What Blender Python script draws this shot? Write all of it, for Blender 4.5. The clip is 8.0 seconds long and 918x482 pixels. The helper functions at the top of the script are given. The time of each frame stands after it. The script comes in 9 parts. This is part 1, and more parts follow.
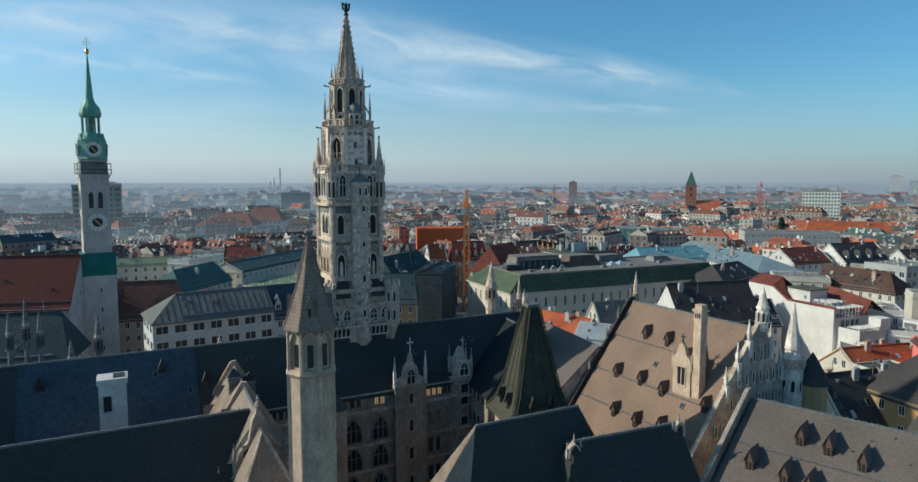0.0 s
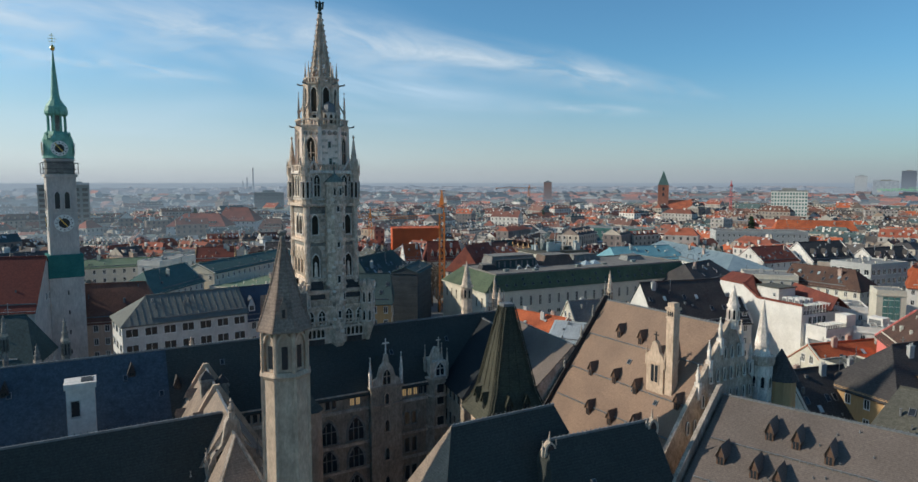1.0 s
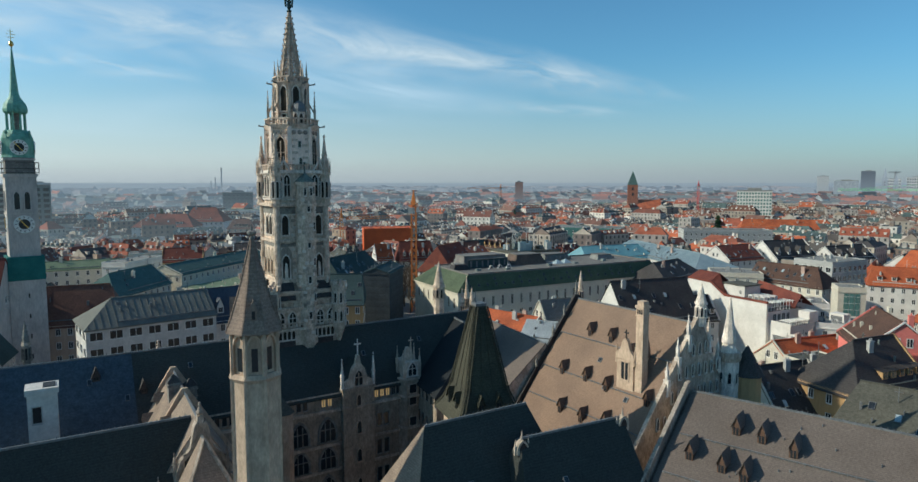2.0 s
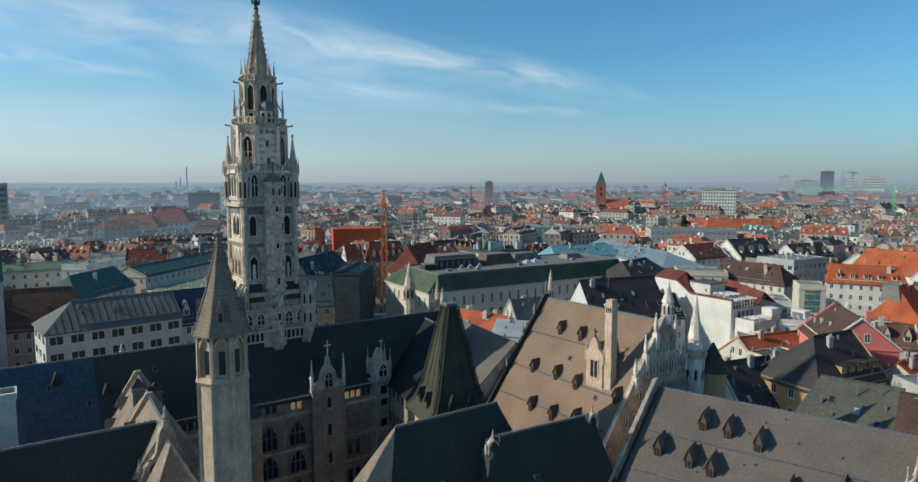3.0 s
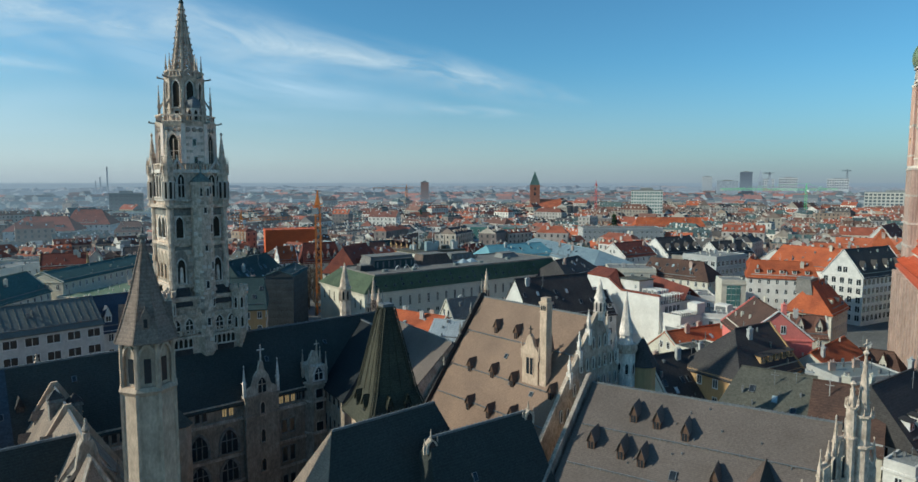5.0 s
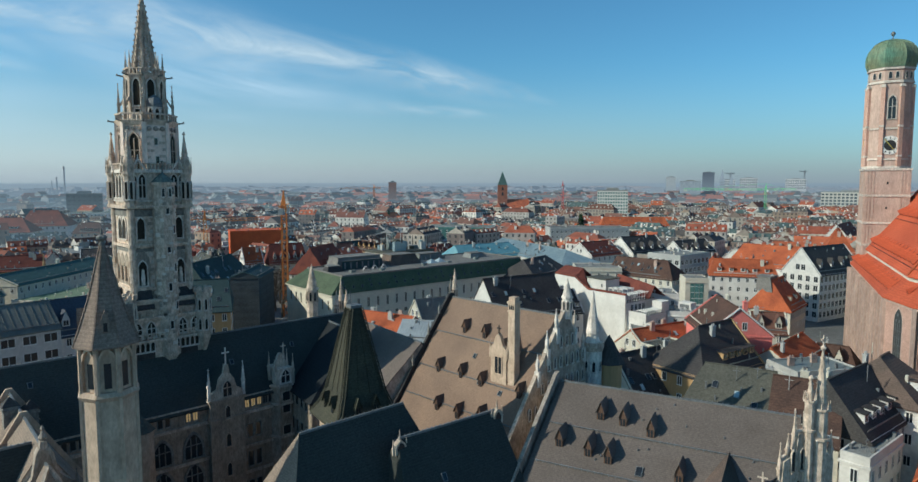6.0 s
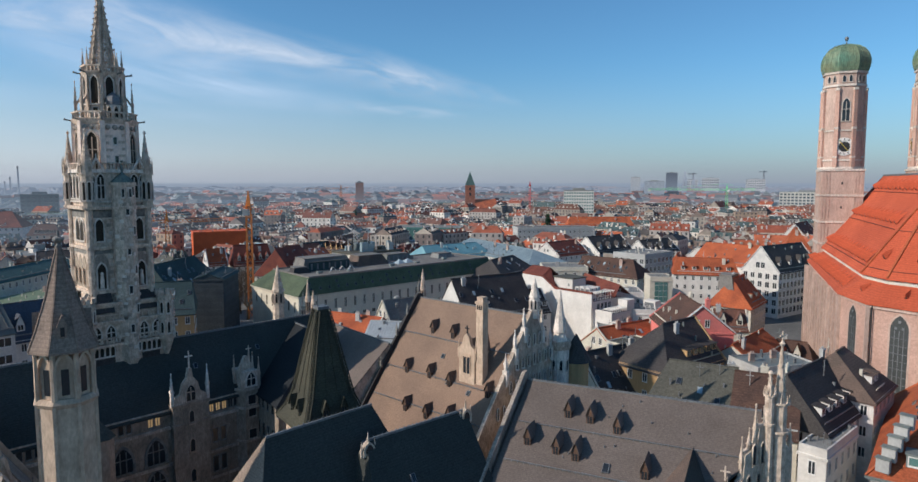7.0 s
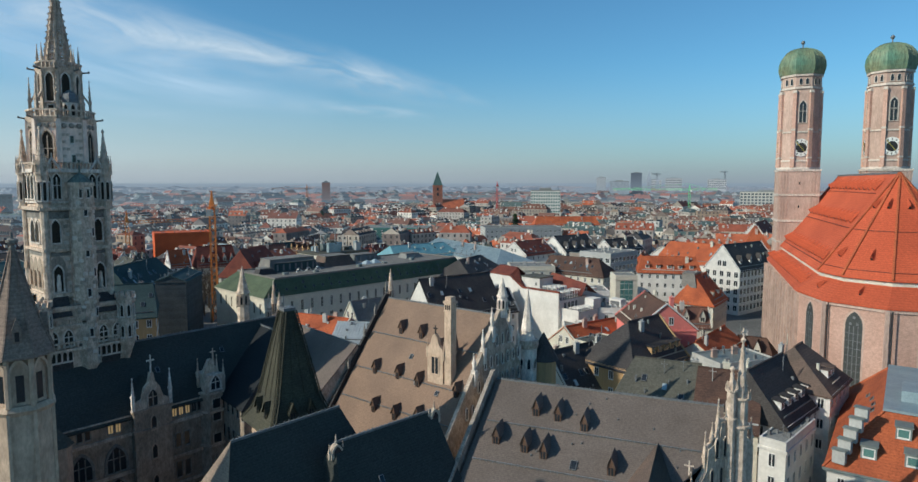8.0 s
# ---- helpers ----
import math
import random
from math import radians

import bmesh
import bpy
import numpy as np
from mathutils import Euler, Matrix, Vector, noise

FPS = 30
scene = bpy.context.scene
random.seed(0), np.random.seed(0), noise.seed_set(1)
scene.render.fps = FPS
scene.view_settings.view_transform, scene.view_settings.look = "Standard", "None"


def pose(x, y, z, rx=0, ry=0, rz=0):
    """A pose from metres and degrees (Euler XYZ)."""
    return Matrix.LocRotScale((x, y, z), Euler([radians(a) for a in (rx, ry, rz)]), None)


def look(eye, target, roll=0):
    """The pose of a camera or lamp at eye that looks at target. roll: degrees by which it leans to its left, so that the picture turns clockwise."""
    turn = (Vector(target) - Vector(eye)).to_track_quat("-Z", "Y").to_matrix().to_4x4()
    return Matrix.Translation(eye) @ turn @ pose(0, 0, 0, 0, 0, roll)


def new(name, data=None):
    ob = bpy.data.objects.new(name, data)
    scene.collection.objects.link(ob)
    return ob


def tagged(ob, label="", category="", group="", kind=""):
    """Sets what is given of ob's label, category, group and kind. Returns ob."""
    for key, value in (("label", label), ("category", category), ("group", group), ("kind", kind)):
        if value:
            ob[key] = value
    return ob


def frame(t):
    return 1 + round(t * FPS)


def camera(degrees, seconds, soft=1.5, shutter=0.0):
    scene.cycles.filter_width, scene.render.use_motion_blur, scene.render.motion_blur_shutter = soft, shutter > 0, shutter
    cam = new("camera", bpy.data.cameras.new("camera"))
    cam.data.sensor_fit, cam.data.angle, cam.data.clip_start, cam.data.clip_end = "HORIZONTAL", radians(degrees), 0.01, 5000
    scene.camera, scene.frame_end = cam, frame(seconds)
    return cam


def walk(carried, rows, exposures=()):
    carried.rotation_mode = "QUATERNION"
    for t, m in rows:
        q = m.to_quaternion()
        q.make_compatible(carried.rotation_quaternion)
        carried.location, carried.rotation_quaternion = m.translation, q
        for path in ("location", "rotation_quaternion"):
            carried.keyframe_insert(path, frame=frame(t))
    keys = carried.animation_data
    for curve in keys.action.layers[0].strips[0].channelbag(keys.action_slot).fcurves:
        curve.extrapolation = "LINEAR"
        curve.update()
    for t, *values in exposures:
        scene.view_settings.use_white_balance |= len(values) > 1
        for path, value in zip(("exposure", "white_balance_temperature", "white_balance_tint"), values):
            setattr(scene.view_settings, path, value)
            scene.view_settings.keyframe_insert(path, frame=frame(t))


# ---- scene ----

# ---------------------------------------------------------------- camera
cam = camera(71.45, 8.0)
EYE = 55.0
TURNS = [
    (0.0, 0.000, -5.205, 0.0),
    (0.5, -1.001, -5.206, 0.0),
    (1.0, -2.215, -5.215, 0.0),
    (1.5, -3.480, -5.222, 0.0),
    (3.0, -7.411, -5.222, 0.0),
    (3.5, -8.866, -5.226, 0.0),
    (4.0, -10.273, -5.220, 0.0),
    (4.5, -11.714, -5.220, 0.0),
    (6.0, -16.028, -5.204, 0.0),
    (6.5, -17.463, -5.196, 0.0),
    (7.0, -18.925, -5.185, 0.0),
    (7.5, -20.379, -5.182, 0.0),
    (8.0, -21.826, -5.185, 0.0),
]
walk(cam, [(t, pose(0, 0, EYE, 90 + pitch, roll, yaw)) for t, yaw, pitch, roll in TURNS],
     [(0.0, 0.03, 5800, 0), (0.5, 0.03, 5650, -1), (1.0, 0.04, 6050, 6), (1.2, 0.06, 6050, 3), (1.5, 0.23, 6750, 0), (1.8, 0.08, 6000, 0), (3.0, 0.03, 5800, 0), (3.5, 0.03, 5650, -2), (4.0, 0.03, 6000, 6), (4.5, 0.0, 5700, -3), (6.0, 0.0, 5650, -2), (6.5, 0.0, 5750, 3), (7.0, 0.04, 5850, 12), (7.5, 0.03, 5800, 8), (8.0, 0.0, 5800, 3)])

# ---------------------------------------------------------------- light
SUN_AZ, SUN_EL = -88.0, 30.5
scene.view_settings.exposure = 0.0
world = bpy.data.worlds.new("sky")
scene.world = world
world.use_nodes = True
wn = world.node_tree.nodes
sky = wn.new("ShaderNodeTexSky")
sky.sky_type = "NISHITA"
sky.sun_disc = False
sky.sun_elevation = radians(SUN_EL)
sky.sun_rotation = radians(SUN_AZ)
sky.altitude = 500
sky.air_density, sky.dust_density, sky.ozone_density = 1.0, 1.3, 1.8
wn["Background"].inputs["Strength"].default_value = 0.108
clear = wn.new("ShaderNodeVectorMath")
clear.operation = "MULTIPLY"
clear.inputs[1].default_value = (0.66, 1.0, 1.10)
world.node_tree.links.new(sky.outputs[0], clear.inputs[0])
world.node_tree.links.new(clear.outputs[0], wn["Background"].inputs["Color"])
sun_data = bpy.data.lights.new("sun", "SUN")
sun_data.energy, sun_data.angle, sun_data.color = 4.3, radians(0.53), (1.0, 0.855, 0.67)
sun = new("sun", sun_data)
to_sun = Vector((math.sin(radians(SUN_AZ)) * math.cos(radians(SUN_EL)), math.cos(radians(SUN_AZ)) * math.cos(radians(SUN_EL)), math.sin(radians(SUN_EL))))
sun.matrix_world = look(to_sun * 300 + Vector((0, 0, 60)), (0, 0, 60))

# ---------------------------------------------------------------- materials
def mat(name, c1, c2, scale=0.3, rough=0.85, metal=0.0, bump=0.25, fine=6.0, streak=0.0, vary=0.25, course=0.0):
    """A weathered surface: two colours mixed in large patches, fine grain on top, optional run-down streaks and tile courses."""
    m = bpy.data.materials.new(name)
    m.use_nodes = True
    nt = m.node_tree
    n, link = nt.nodes, nt.links.new
    bsdf = n["Principled BSDF"]
    bsdf.inputs["Roughness"].default_value = rough
    bsdf.inputs["Metallic"].default_value = metal
    if rough >= 0.7:
        bsdf.inputs["Specular IOR Level"].default_value = 0.22
    tc = n.new("ShaderNodeTexCoord")
    big = n.new("ShaderNodeTexNoise")
    big.inputs["Scale"].default_value, big.inputs["Detail"].default_value = scale, 6
    link(tc.outputs["Object"], big.inputs["Vector"])
    ramp = n.new("ShaderNodeMapRange")
    ramp.inputs["From Min"].default_value, ramp.inputs["From Max"].default_value = 0.35, 0.65
    link(big.outputs["Fac"], ramp.inputs["Value"])
    mix = n.new("ShaderNodeMix")
    mix.data_type = "RGBA"
    mix.inputs["A"].default_value, mix.inputs["B"].default_value = (*c1, 1), (*c2, 1)
    link(ramp.outputs["Result"], mix.inputs["Factor"])
    grain = n.new("ShaderNodeTexNoise")
    grain.inputs["Scale"].default_value, grain.inputs["Detail"].default_value = fine, 4
    gm = n.new("ShaderNodeMapping")
    if streak:
        gm.inputs["Scale"].default_value = (1, 1, streak)
    link(tc.outputs["Object"], gm.inputs["Vector"])
    link(gm.outputs["Vector"], grain.inputs["Vector"])
    gr = n.new("ShaderNodeMapRange")
    gr.inputs["From Min"].default_value, gr.inputs["From Max"].default_value = 0.25, 0.75
    gr.inputs["To Min"].default_value, gr.inputs["To Max"].default_value = 1 - vary, 1 + vary
    link(grain.outputs["Fac"], gr.inputs["Value"])
    info = n.new("ShaderNodeObjectInfo")
    ir = n.new("ShaderNodeMapRange")
    ir.inputs["To Min"].default_value, ir.inputs["To Max"].default_value = 0.92, 1.08
    link(info.outputs["Random"], ir.inputs["Value"])
    mul = n.new("ShaderNodeMath")
    mul.operation = "MULTIPLY"
    link(gr.outputs["Result"], mul.inputs[0])
    link(ir.outputs["Result"], mul.inputs[1])
    speck = n.new("ShaderNodeTexNoise")
    speck.inputs["Scale"].default_value, speck.inputs["Detail"].default_value = fine * 2.6, 2
    link(gm.outputs["Vector"], speck.inputs["Vector"])
    sr = n.new("ShaderNodeMapRange")
    sr.inputs["From Min"].default_value, sr.inputs["From Max"].default_value = 0.3, 0.7
    sr.inputs["To Min"].default_value, sr.inputs["To Max"].default_value = 1 - vary * 0.8, 1 + vary * 0.8
    link(speck.outputs["Fac"], sr.inputs["Value"])
    both = n.new("ShaderNodeMath")
    both.operation = "MULTIPLY"
    link(mul.outputs[0], both.inputs[0])
    link(sr.outputs["Result"], both.inputs[1])
    amount = both.outputs[0]
    if course:
        wave = n.new("ShaderNodeTexWave")
        wave.bands_direction, wave.wave_profile = "Z", "SAW"
        wave.inputs["Scale"].default_value = 0.314 / course
        wave.inputs["Distortion"].default_value, wave.inputs["Detail"].default_value = 0.5, 2
        link(tc.outputs["Object"], wave.inputs["Vector"])
        wr = n.new("ShaderNodeMapRange")
        wr.inputs["To Min"].default_value, wr.inputs["To Max"].default_value = 0.87, 1.09
        link(wave.outputs["Fac"], wr.inputs["Value"])
        lines = n.new("ShaderNodeMath")
        lines.operation = "MULTIPLY"
        link(amount, lines.inputs[0])
        link(wr.outputs["Result"], lines.inputs[1])
        amount = lines.outputs[0]
    out = n.new("ShaderNodeVectorMath")
    out.operation = "SCALE"
    link(mix.outputs["Result"], out.inputs[0])
    link(amount, out.inputs["Scale"])
    link(out.outputs["Vector"], bsdf.inputs["Base Color"])
    if bump:
        b = n.new("ShaderNodeBump")
        b.inputs["Strength"].default_value, b.inputs["Distance"].default_value = bump, 0.1
        link(grain.outputs["Fac"], b.inputs["Height"])
        link(b.outputs["Normal"], bsdf.inputs["Normal"])
    return m


def island_mat(name, colours, rough=0.9):
    """Far houses: every separate piece takes one of the colours, with a little dirt."""
    m = bpy.data.materials.new(name)
    m.use_nodes = True
    nt = m.node_tree
    n, link = nt.nodes, nt.links.new
    bsdf = n["Principled BSDF"]
    bsdf.inputs["Roughness"].default_value = rough
    geo = n.new("ShaderNodeNewGeometry")
    ramp = n.new("ShaderNodeValToRGB")
    ramp.color_ramp.interpolation = "CONSTANT"
    while len(ramp.color_ramp.elements) < len(colours):
        ramp.color_ramp.elements.new(0.5)
    for i, c in enumerate(colours):
        ramp.color_ramp.elements[i].position = i / len(colours)
        ramp.color_ramp.elements[i].color = (*c, 1)
    link(geo.outputs["Random Per Island"], ramp.inputs["Fac"])
    tc = n.new("ShaderNodeTexCoord")
    ns = n.new("ShaderNodeTexNoise")
    ns.inputs["Scale"].default_value, ns.inputs["Detail"].default_value = 0.25, 5
    link(tc.outputs["Object"], ns.inputs["Vector"])
    mr = n.new("ShaderNodeMapRange")
    mr.inputs["From Min"].default_value, mr.inputs["From Max"].default_value = 0.3, 0.7
    mr.inputs["To Min"].default_value, mr.inputs["To Max"].default_value = 0.75, 1.2
    link(ns.outputs["Fac"], mr.inputs["Value"])
    out = n.new("ShaderNodeVectorMath")
    out.operation = "SCALE"
    link(ramp.outputs["Color"], out.inputs[0])
    link(mr.outputs["Result"], out.inputs["Scale"])
    link(out.outputs["Vector"], bsdf.inputs["Base Color"])
    return m


STONE = mat("weathered limestone", (0.55, 0.445, 0.35), (0.335, 0.265, 0.21), 0.4, 0.9, fine=2.2, streak=0.4, vary=0.3)
STONE_PALE = mat("pale limestone", (0.76, 0.67, 0.585), (0.53, 0.455, 0.39), 0.4, 0.9, fine=1.8, streak=0.4, vary=0.26)
STONE_WARM = mat("warm sandstone", (0.53, 0.395, 0.29), (0.41, 0.30, 0.218), 0.4, 0.9, fine=2.0, streak=0.4, vary=0.17)
STONE_DARK = mat("dark stone for soot and shade", (0.16, 0.15, 0.14), (0.26, 0.24, 0.21), 0.4, 0.9, fine=2.0, vary=0.3)
STONE_MID = mat("grey-brown weathered stone", (0.40, 0.33, 0.27), (0.26, 0.215, 0.178), 0.5, 0.9, fine=2.2, streak=0.4, vary=0.3)
STONE_COURT = mat("dark brown court sandstone", (0.37, 0.295, 0.225), (0.245, 0.195, 0.15), 0.4, 0.9, fine=2.0, streak=0.4, vary=0.3)
STONE_TOWER = mat("light weathered limestone", (0.655, 0.52, 0.41), (0.42, 0.325, 0.25), 1.1, 0.9, fine=2.6, streak=0.4, vary=0.26)
STONE_ROSE = mat("pale pinkish limestone", (0.88, 0.70, 0.585), (0.72, 0.565, 0.465), 0.5, 0.9, fine=2.4, streak=0.4, vary=0.14)
SLATE = mat("dark slate", (0.045, 0.041, 0.041), (0.062, 0.055, 0.052), 0.2, 0.75, fine=3.0, vary=0.28, course=0.3)
SLATE_BLUE = mat("blue slate", (0.055, 0.065, 0.088), (0.07, 0.08, 0.105), 0.2, 0.7, fine=3.0)
ROOF_DARK = mat("dark town hall slate", (0.050, 0.052, 0.047), (0.040, 0.043, 0.039), 0.15, 0.85, fine=4.0, vary=0.25, course=0.25)
# Court roof slate, its colour darkened in place of a cast shadow.
ROOF_BLUE = mat("blue-grey slate darkened for shadow", (0.017, 0.020, 0.023), (0.013, 0.016, 0.019), 0.15, 0.85, fine=4.0, vary=0.22, course=0.3)
WOOD = mat("weathered brown timber", (0.13, 0.075, 0.05), (0.09, 0.055, 0.04), 1.0, 0.85, fine=5.0)
ROOF_BROWN = mat("brown-grey slate", (0.232, 0.155, 0.11), (0.178, 0.12, 0.088), 0.12, 0.85, fine=4.0, vary=0.18, bump=0.2, course=0.2)
ROOF_GREY = mat("grey slate", (0.15, 0.121, 0.105), (0.112, 0.09, 0.078), 0.12, 0.8, fine=4.0, vary=0.2, bump=0.2, course=0.13)
ORANGE = mat("orange roof tiles", (0.40, 0.105, 0.042), (0.27, 0.07, 0.032), 0.25, 0.85, fine=3.0, vary=0.26, course=0.28)
RED_DARK = mat("dark red roof tiles", (0.20, 0.06, 0.04), (0.13, 0.042, 0.033), 0.25, 0.85, fine=3.0, course=0.3)
BROWN_DARK = mat("dark brown roof tiles", (0.100, 0.056, 0.041), (0.064, 0.039, 0.031), 0.25, 0.85, fine=3.0, course=0.3)
BROWN_TILE = mat("brown roof tiles", (0.17, 0.085, 0.06), (0.11, 0.056, 0.045), 0.25, 0.85, fine=3.0, course=0.3)
SLATE_WARM = mat("warm dark slate", (0.145, 0.10, 0.08), (0.10, 0.074, 0.06), 0.3, 0.8, fine=4.0, course=0.3)
METAL = mat("grey sheet metal", (0.20, 0.225, 0.21), (0.16, 0.18, 0.17), 0.25, 0.55, 0.2, fine=2.0, vary=0.12, bump=0.1)
BLUE_METAL = mat("pale blue sheet metal", (0.27, 0.33, 0.35), (0.21, 0.27, 0.295), 0.25, 0.5, 0.2, fine=2.0, vary=0.12, bump=0.1)
TEAL = mat("teal copper roof", (0.074, 0.125, 0.115), (0.06, 0.105, 0.098), 0.25, 0.8, fine=2.0)
TEAL_DARK = mat("dark teal roof", (0.03, 0.052, 0.054), (0.044, 0.068, 0.068), 0.25, 0.75, fine=2.0)
TEAL_LIGHT = mat("bright teal sheet roof", (0.13, 0.27, 0.31), (0.10, 0.22, 0.26), 0.2, 0.55, fine=2.0, vary=0.15)
PALE_GREEN = mat("dull green copper roof", (0.13, 0.175, 0.105), (0.17, 0.21, 0.14), 0.2, 0.8, fine=2.0)
GREEN_ROOF = mat("green copper roof", (0.06, 0.082, 0.05), (0.095, 0.12, 0.07), 0.15, 0.75, fine=2.0, vary=0.25)
GREEN_GREY = mat("green-grey roof", (0.098, 0.094, 0.076), (0.076, 0.074, 0.061), 0.15, 0.8, fine=2.0)
COPPER = mat("green patinated copper", (0.12, 0.30, 0.22), (0.18, 0.36, 0.27), 0.5, 0.6, fine=3.0, streak=0.2, vary=0.3)
COPPER_DULL = mat("dull weathered copper", (0.17, 0.195, 0.165), (0.11, 0.13, 0.115), 0.6, 0.7, fine=3.0, streak=0.3, vary=0.3)
DOME = mat("weathered dome copper", (0.10, 0.20, 0.135), (0.20, 0.215, 0.12), 0.16, 0.6, fine=1.6, streak=0.12, vary=0.35)
GREY_FLAT = mat("grey roof gravel", (0.24, 0.235, 0.22), (0.18, 0.18, 0.17), 0.3, 0.95, fine=4.0)
WHITE = mat("white render", (0.67, 0.635, 0.585), (0.57, 0.535, 0.49), 0.2, 0.9, fine=1.0, vary=0.07, bump=0.05)
GREY_WHITE = mat("dull white render", (0.63, 0.60, 0.56), (0.53, 0.505, 0.475), 0.3, 0.9, fine=1.0, vary=0.12, bump=0.05)
CHURCH_WALL = mat("weathered grey-pink render", (0.53, 0.475, 0.435), (0.45, 0.405, 0.37), 0.25, 0.9, fine=1.2, streak=0.3, vary=0.14, bump=0.05)
CREAM = mat("cream render", (0.60, 0.55, 0.45), (0.52, 0.48, 0.40), 0.15, 0.9, fine=1.0, vary=0.1, bump=0.05)
BEIGE = mat("beige-pink render", (0.50, 0.37, 0.28), (0.44, 0.325, 0.25), 0.15, 0.9, fine=1.0, streak=0.2, vary=0.1, bump=0.05)
SHEET_GREY = mat("dull grey-green sheet roof", (0.165, 0.165, 0.148), (0.13, 0.132, 0.12), 0.25, 0.8, fine=2.0, vary=0.15)
PALE_METAL = mat("pale ribbed sheet metal", (0.44, 0.46, 0.46), (0.36, 0.38, 0.385), 0.25, 0.5, 0.2, fine=2.0, vary=0.12, bump=0.1)
SHEETING = mat("bright orange sheeting", (0.58, 0.12, 0.04), (0.50, 0.10, 0.036), 0.3, 0.7, fine=2.0, vary=0.15)
OCHRE = mat("ochre render", (0.50, 0.32, 0.155), (0.43, 0.275, 0.135), 0.15, 0.9, fine=1.0, streak=0.2, vary=0.1, bump=0.05)
PINK = mat("pink render", (0.66, 0.20, 0.17), (0.60, 0.18, 0.15), 0.15, 0.9, fine=1.0, vary=0.08, bump=0.05)
GREY_WALL = mat("grey render", (0.42, 0.41, 0.39), (0.36, 0.355, 0.34), 0.15, 0.9, fine=1.0, vary=0.1, bump=0.05)
BRICK = mat("pale red brick", (0.49, 0.355, 0.292), (0.405, 0.29, 0.238), 0.12, 0.9, fine=1.5, streak=0.3, vary=0.15)
BRICK_PINK = mat("pinkish brick", (0.53, 0.338, 0.266), (0.45, 0.283, 0.222), 0.15, 0.9, fine=1.6, streak=1.5, vary=0.16)
BRICK_RED = mat("red brick", (0.33, 0.12, 0.07), (0.26, 0.10, 0.06), 0.2, 0.9, fine=1.5)
GLASS = mat("dark window glass", (0.02, 0.024, 0.028), (0.03, 0.034, 0.04), 0.5, 0.12, bump=0, vary=0.2)
GLASS_GREEN = mat("green-tinted glazing", (0.10, 0.20, 0.18), (0.08, 0.16, 0.15), 0.5, 0.15, bump=0, vary=0.2)
PALE_GLASS = mat("pale roof glazing", (0.38, 0.44, 0.46), (0.28, 0.34, 0.36), 0.8, 0.2, bump=0, vary=0.25)
FRAME = mat("white window frame", (0.68, 0.66, 0.62), (0.6, 0.58, 0.55), 0.5, 0.7, bump=0)
# Near-black fill paints the shade inside the tower's flat window openings.
OPENING_SHADE = mat("painted dark of unglazed openings", (0.045, 0.036, 0.027), (0.03, 0.025, 0.02), 0.8, 0.95, bump=0, vary=0.3)
LEAD = mat("lead sheet", (0.17, 0.175, 0.18), (0.13, 0.135, 0.14), 0.5, 0.6, 0.2, fine=3.0)
IRON = mat("dark iron", (0.03, 0.03, 0.032), (0.05, 0.048, 0.045), 1.0, 0.6, 0.5)
BRONZE = mat("dark green bronze", (0.025, 0.045, 0.04), (0.04, 0.06, 0.05), 1.0, 0.6, 0.3)
GOLD = mat("gilded metal", (0.85, 0.55, 0.15), (0.75, 0.48, 0.12), 1.0, 0.3, 1.0, bump=0)
CLOCK_WHITE = mat("white clock face", (0.75, 0.74, 0.7), (0.68, 0.67, 0.63), 1.0, 0.7, bump=0)
NETTING = mat("dark scaffold netting", (0.042, 0.052, 0.06), (0.062, 0.07, 0.076), 0.3, 0.9, fine=3.0, vary=0.35, course=2.0)
ASPHALT = mat("street paving", (0.10, 0.098, 0.095), (0.15, 0.145, 0.135), 0.05, 0.95, fine=0.8)
CRANE_ORANGE = mat("orange crane paint", (0.65, 0.20, 0.03), (0.55, 0.17, 0.03), 1.0, 0.6, bump=0)
CRANE_RED = mat("red crane paint", (0.5, 0.05, 0.05), (0.42, 0.05, 0.05), 1.0, 0.6, bump=0)
CRANE_GREEN = mat("green crane paint", (0.18, 0.55, 0.22), (0.15, 0.45, 0.2), 1.0, 0.6, bump=0)
BARK = mat("bark", (0.10, 0.075, 0.055), (0.07, 0.055, 0.04), 2.0, 0.95)
FIR = mat("fir needles", (0.025, 0.05, 0.025), (0.04, 0.07, 0.03), 1.0, 0.9)
GREY_TAN = mat("grey-brown flat roofing", (0.20, 0.185, 0.165), (0.15, 0.14, 0.13), 0.3, 0.9, fine=3.0)
FAR_WALL = island_mat("far facades", [(0.70, 0.645, 0.57), (0.50, 0.435, 0.355), (0.38, 0.325, 0.265), (0.44, 0.39, 0.33), (0.29, 0.245, 0.205), (0.56, 0.52, 0.47), (0.25, 0.19, 0.155), (0.36, 0.265, 0.195), (0.39, 0.355, 0.32), (0.20, 0.165, 0.15)])
FAR_ROOF = island_mat("far roofs", [(0.30, 0.085, 0.045), (0.16, 0.055, 0.036), (0.08, 0.07, 0.065), (0.40, 0.105, 0.045), (0.05, 0.075, 0.077), (0.22, 0.07, 0.042), (0.13, 0.06, 0.042), (0.12, 0.065, 0.046), (0.06, 0.055, 0.056), (0.075, 0.11, 0.105), (0.27, 0.075, 0.042), (0.19, 0.095, 0.07)])
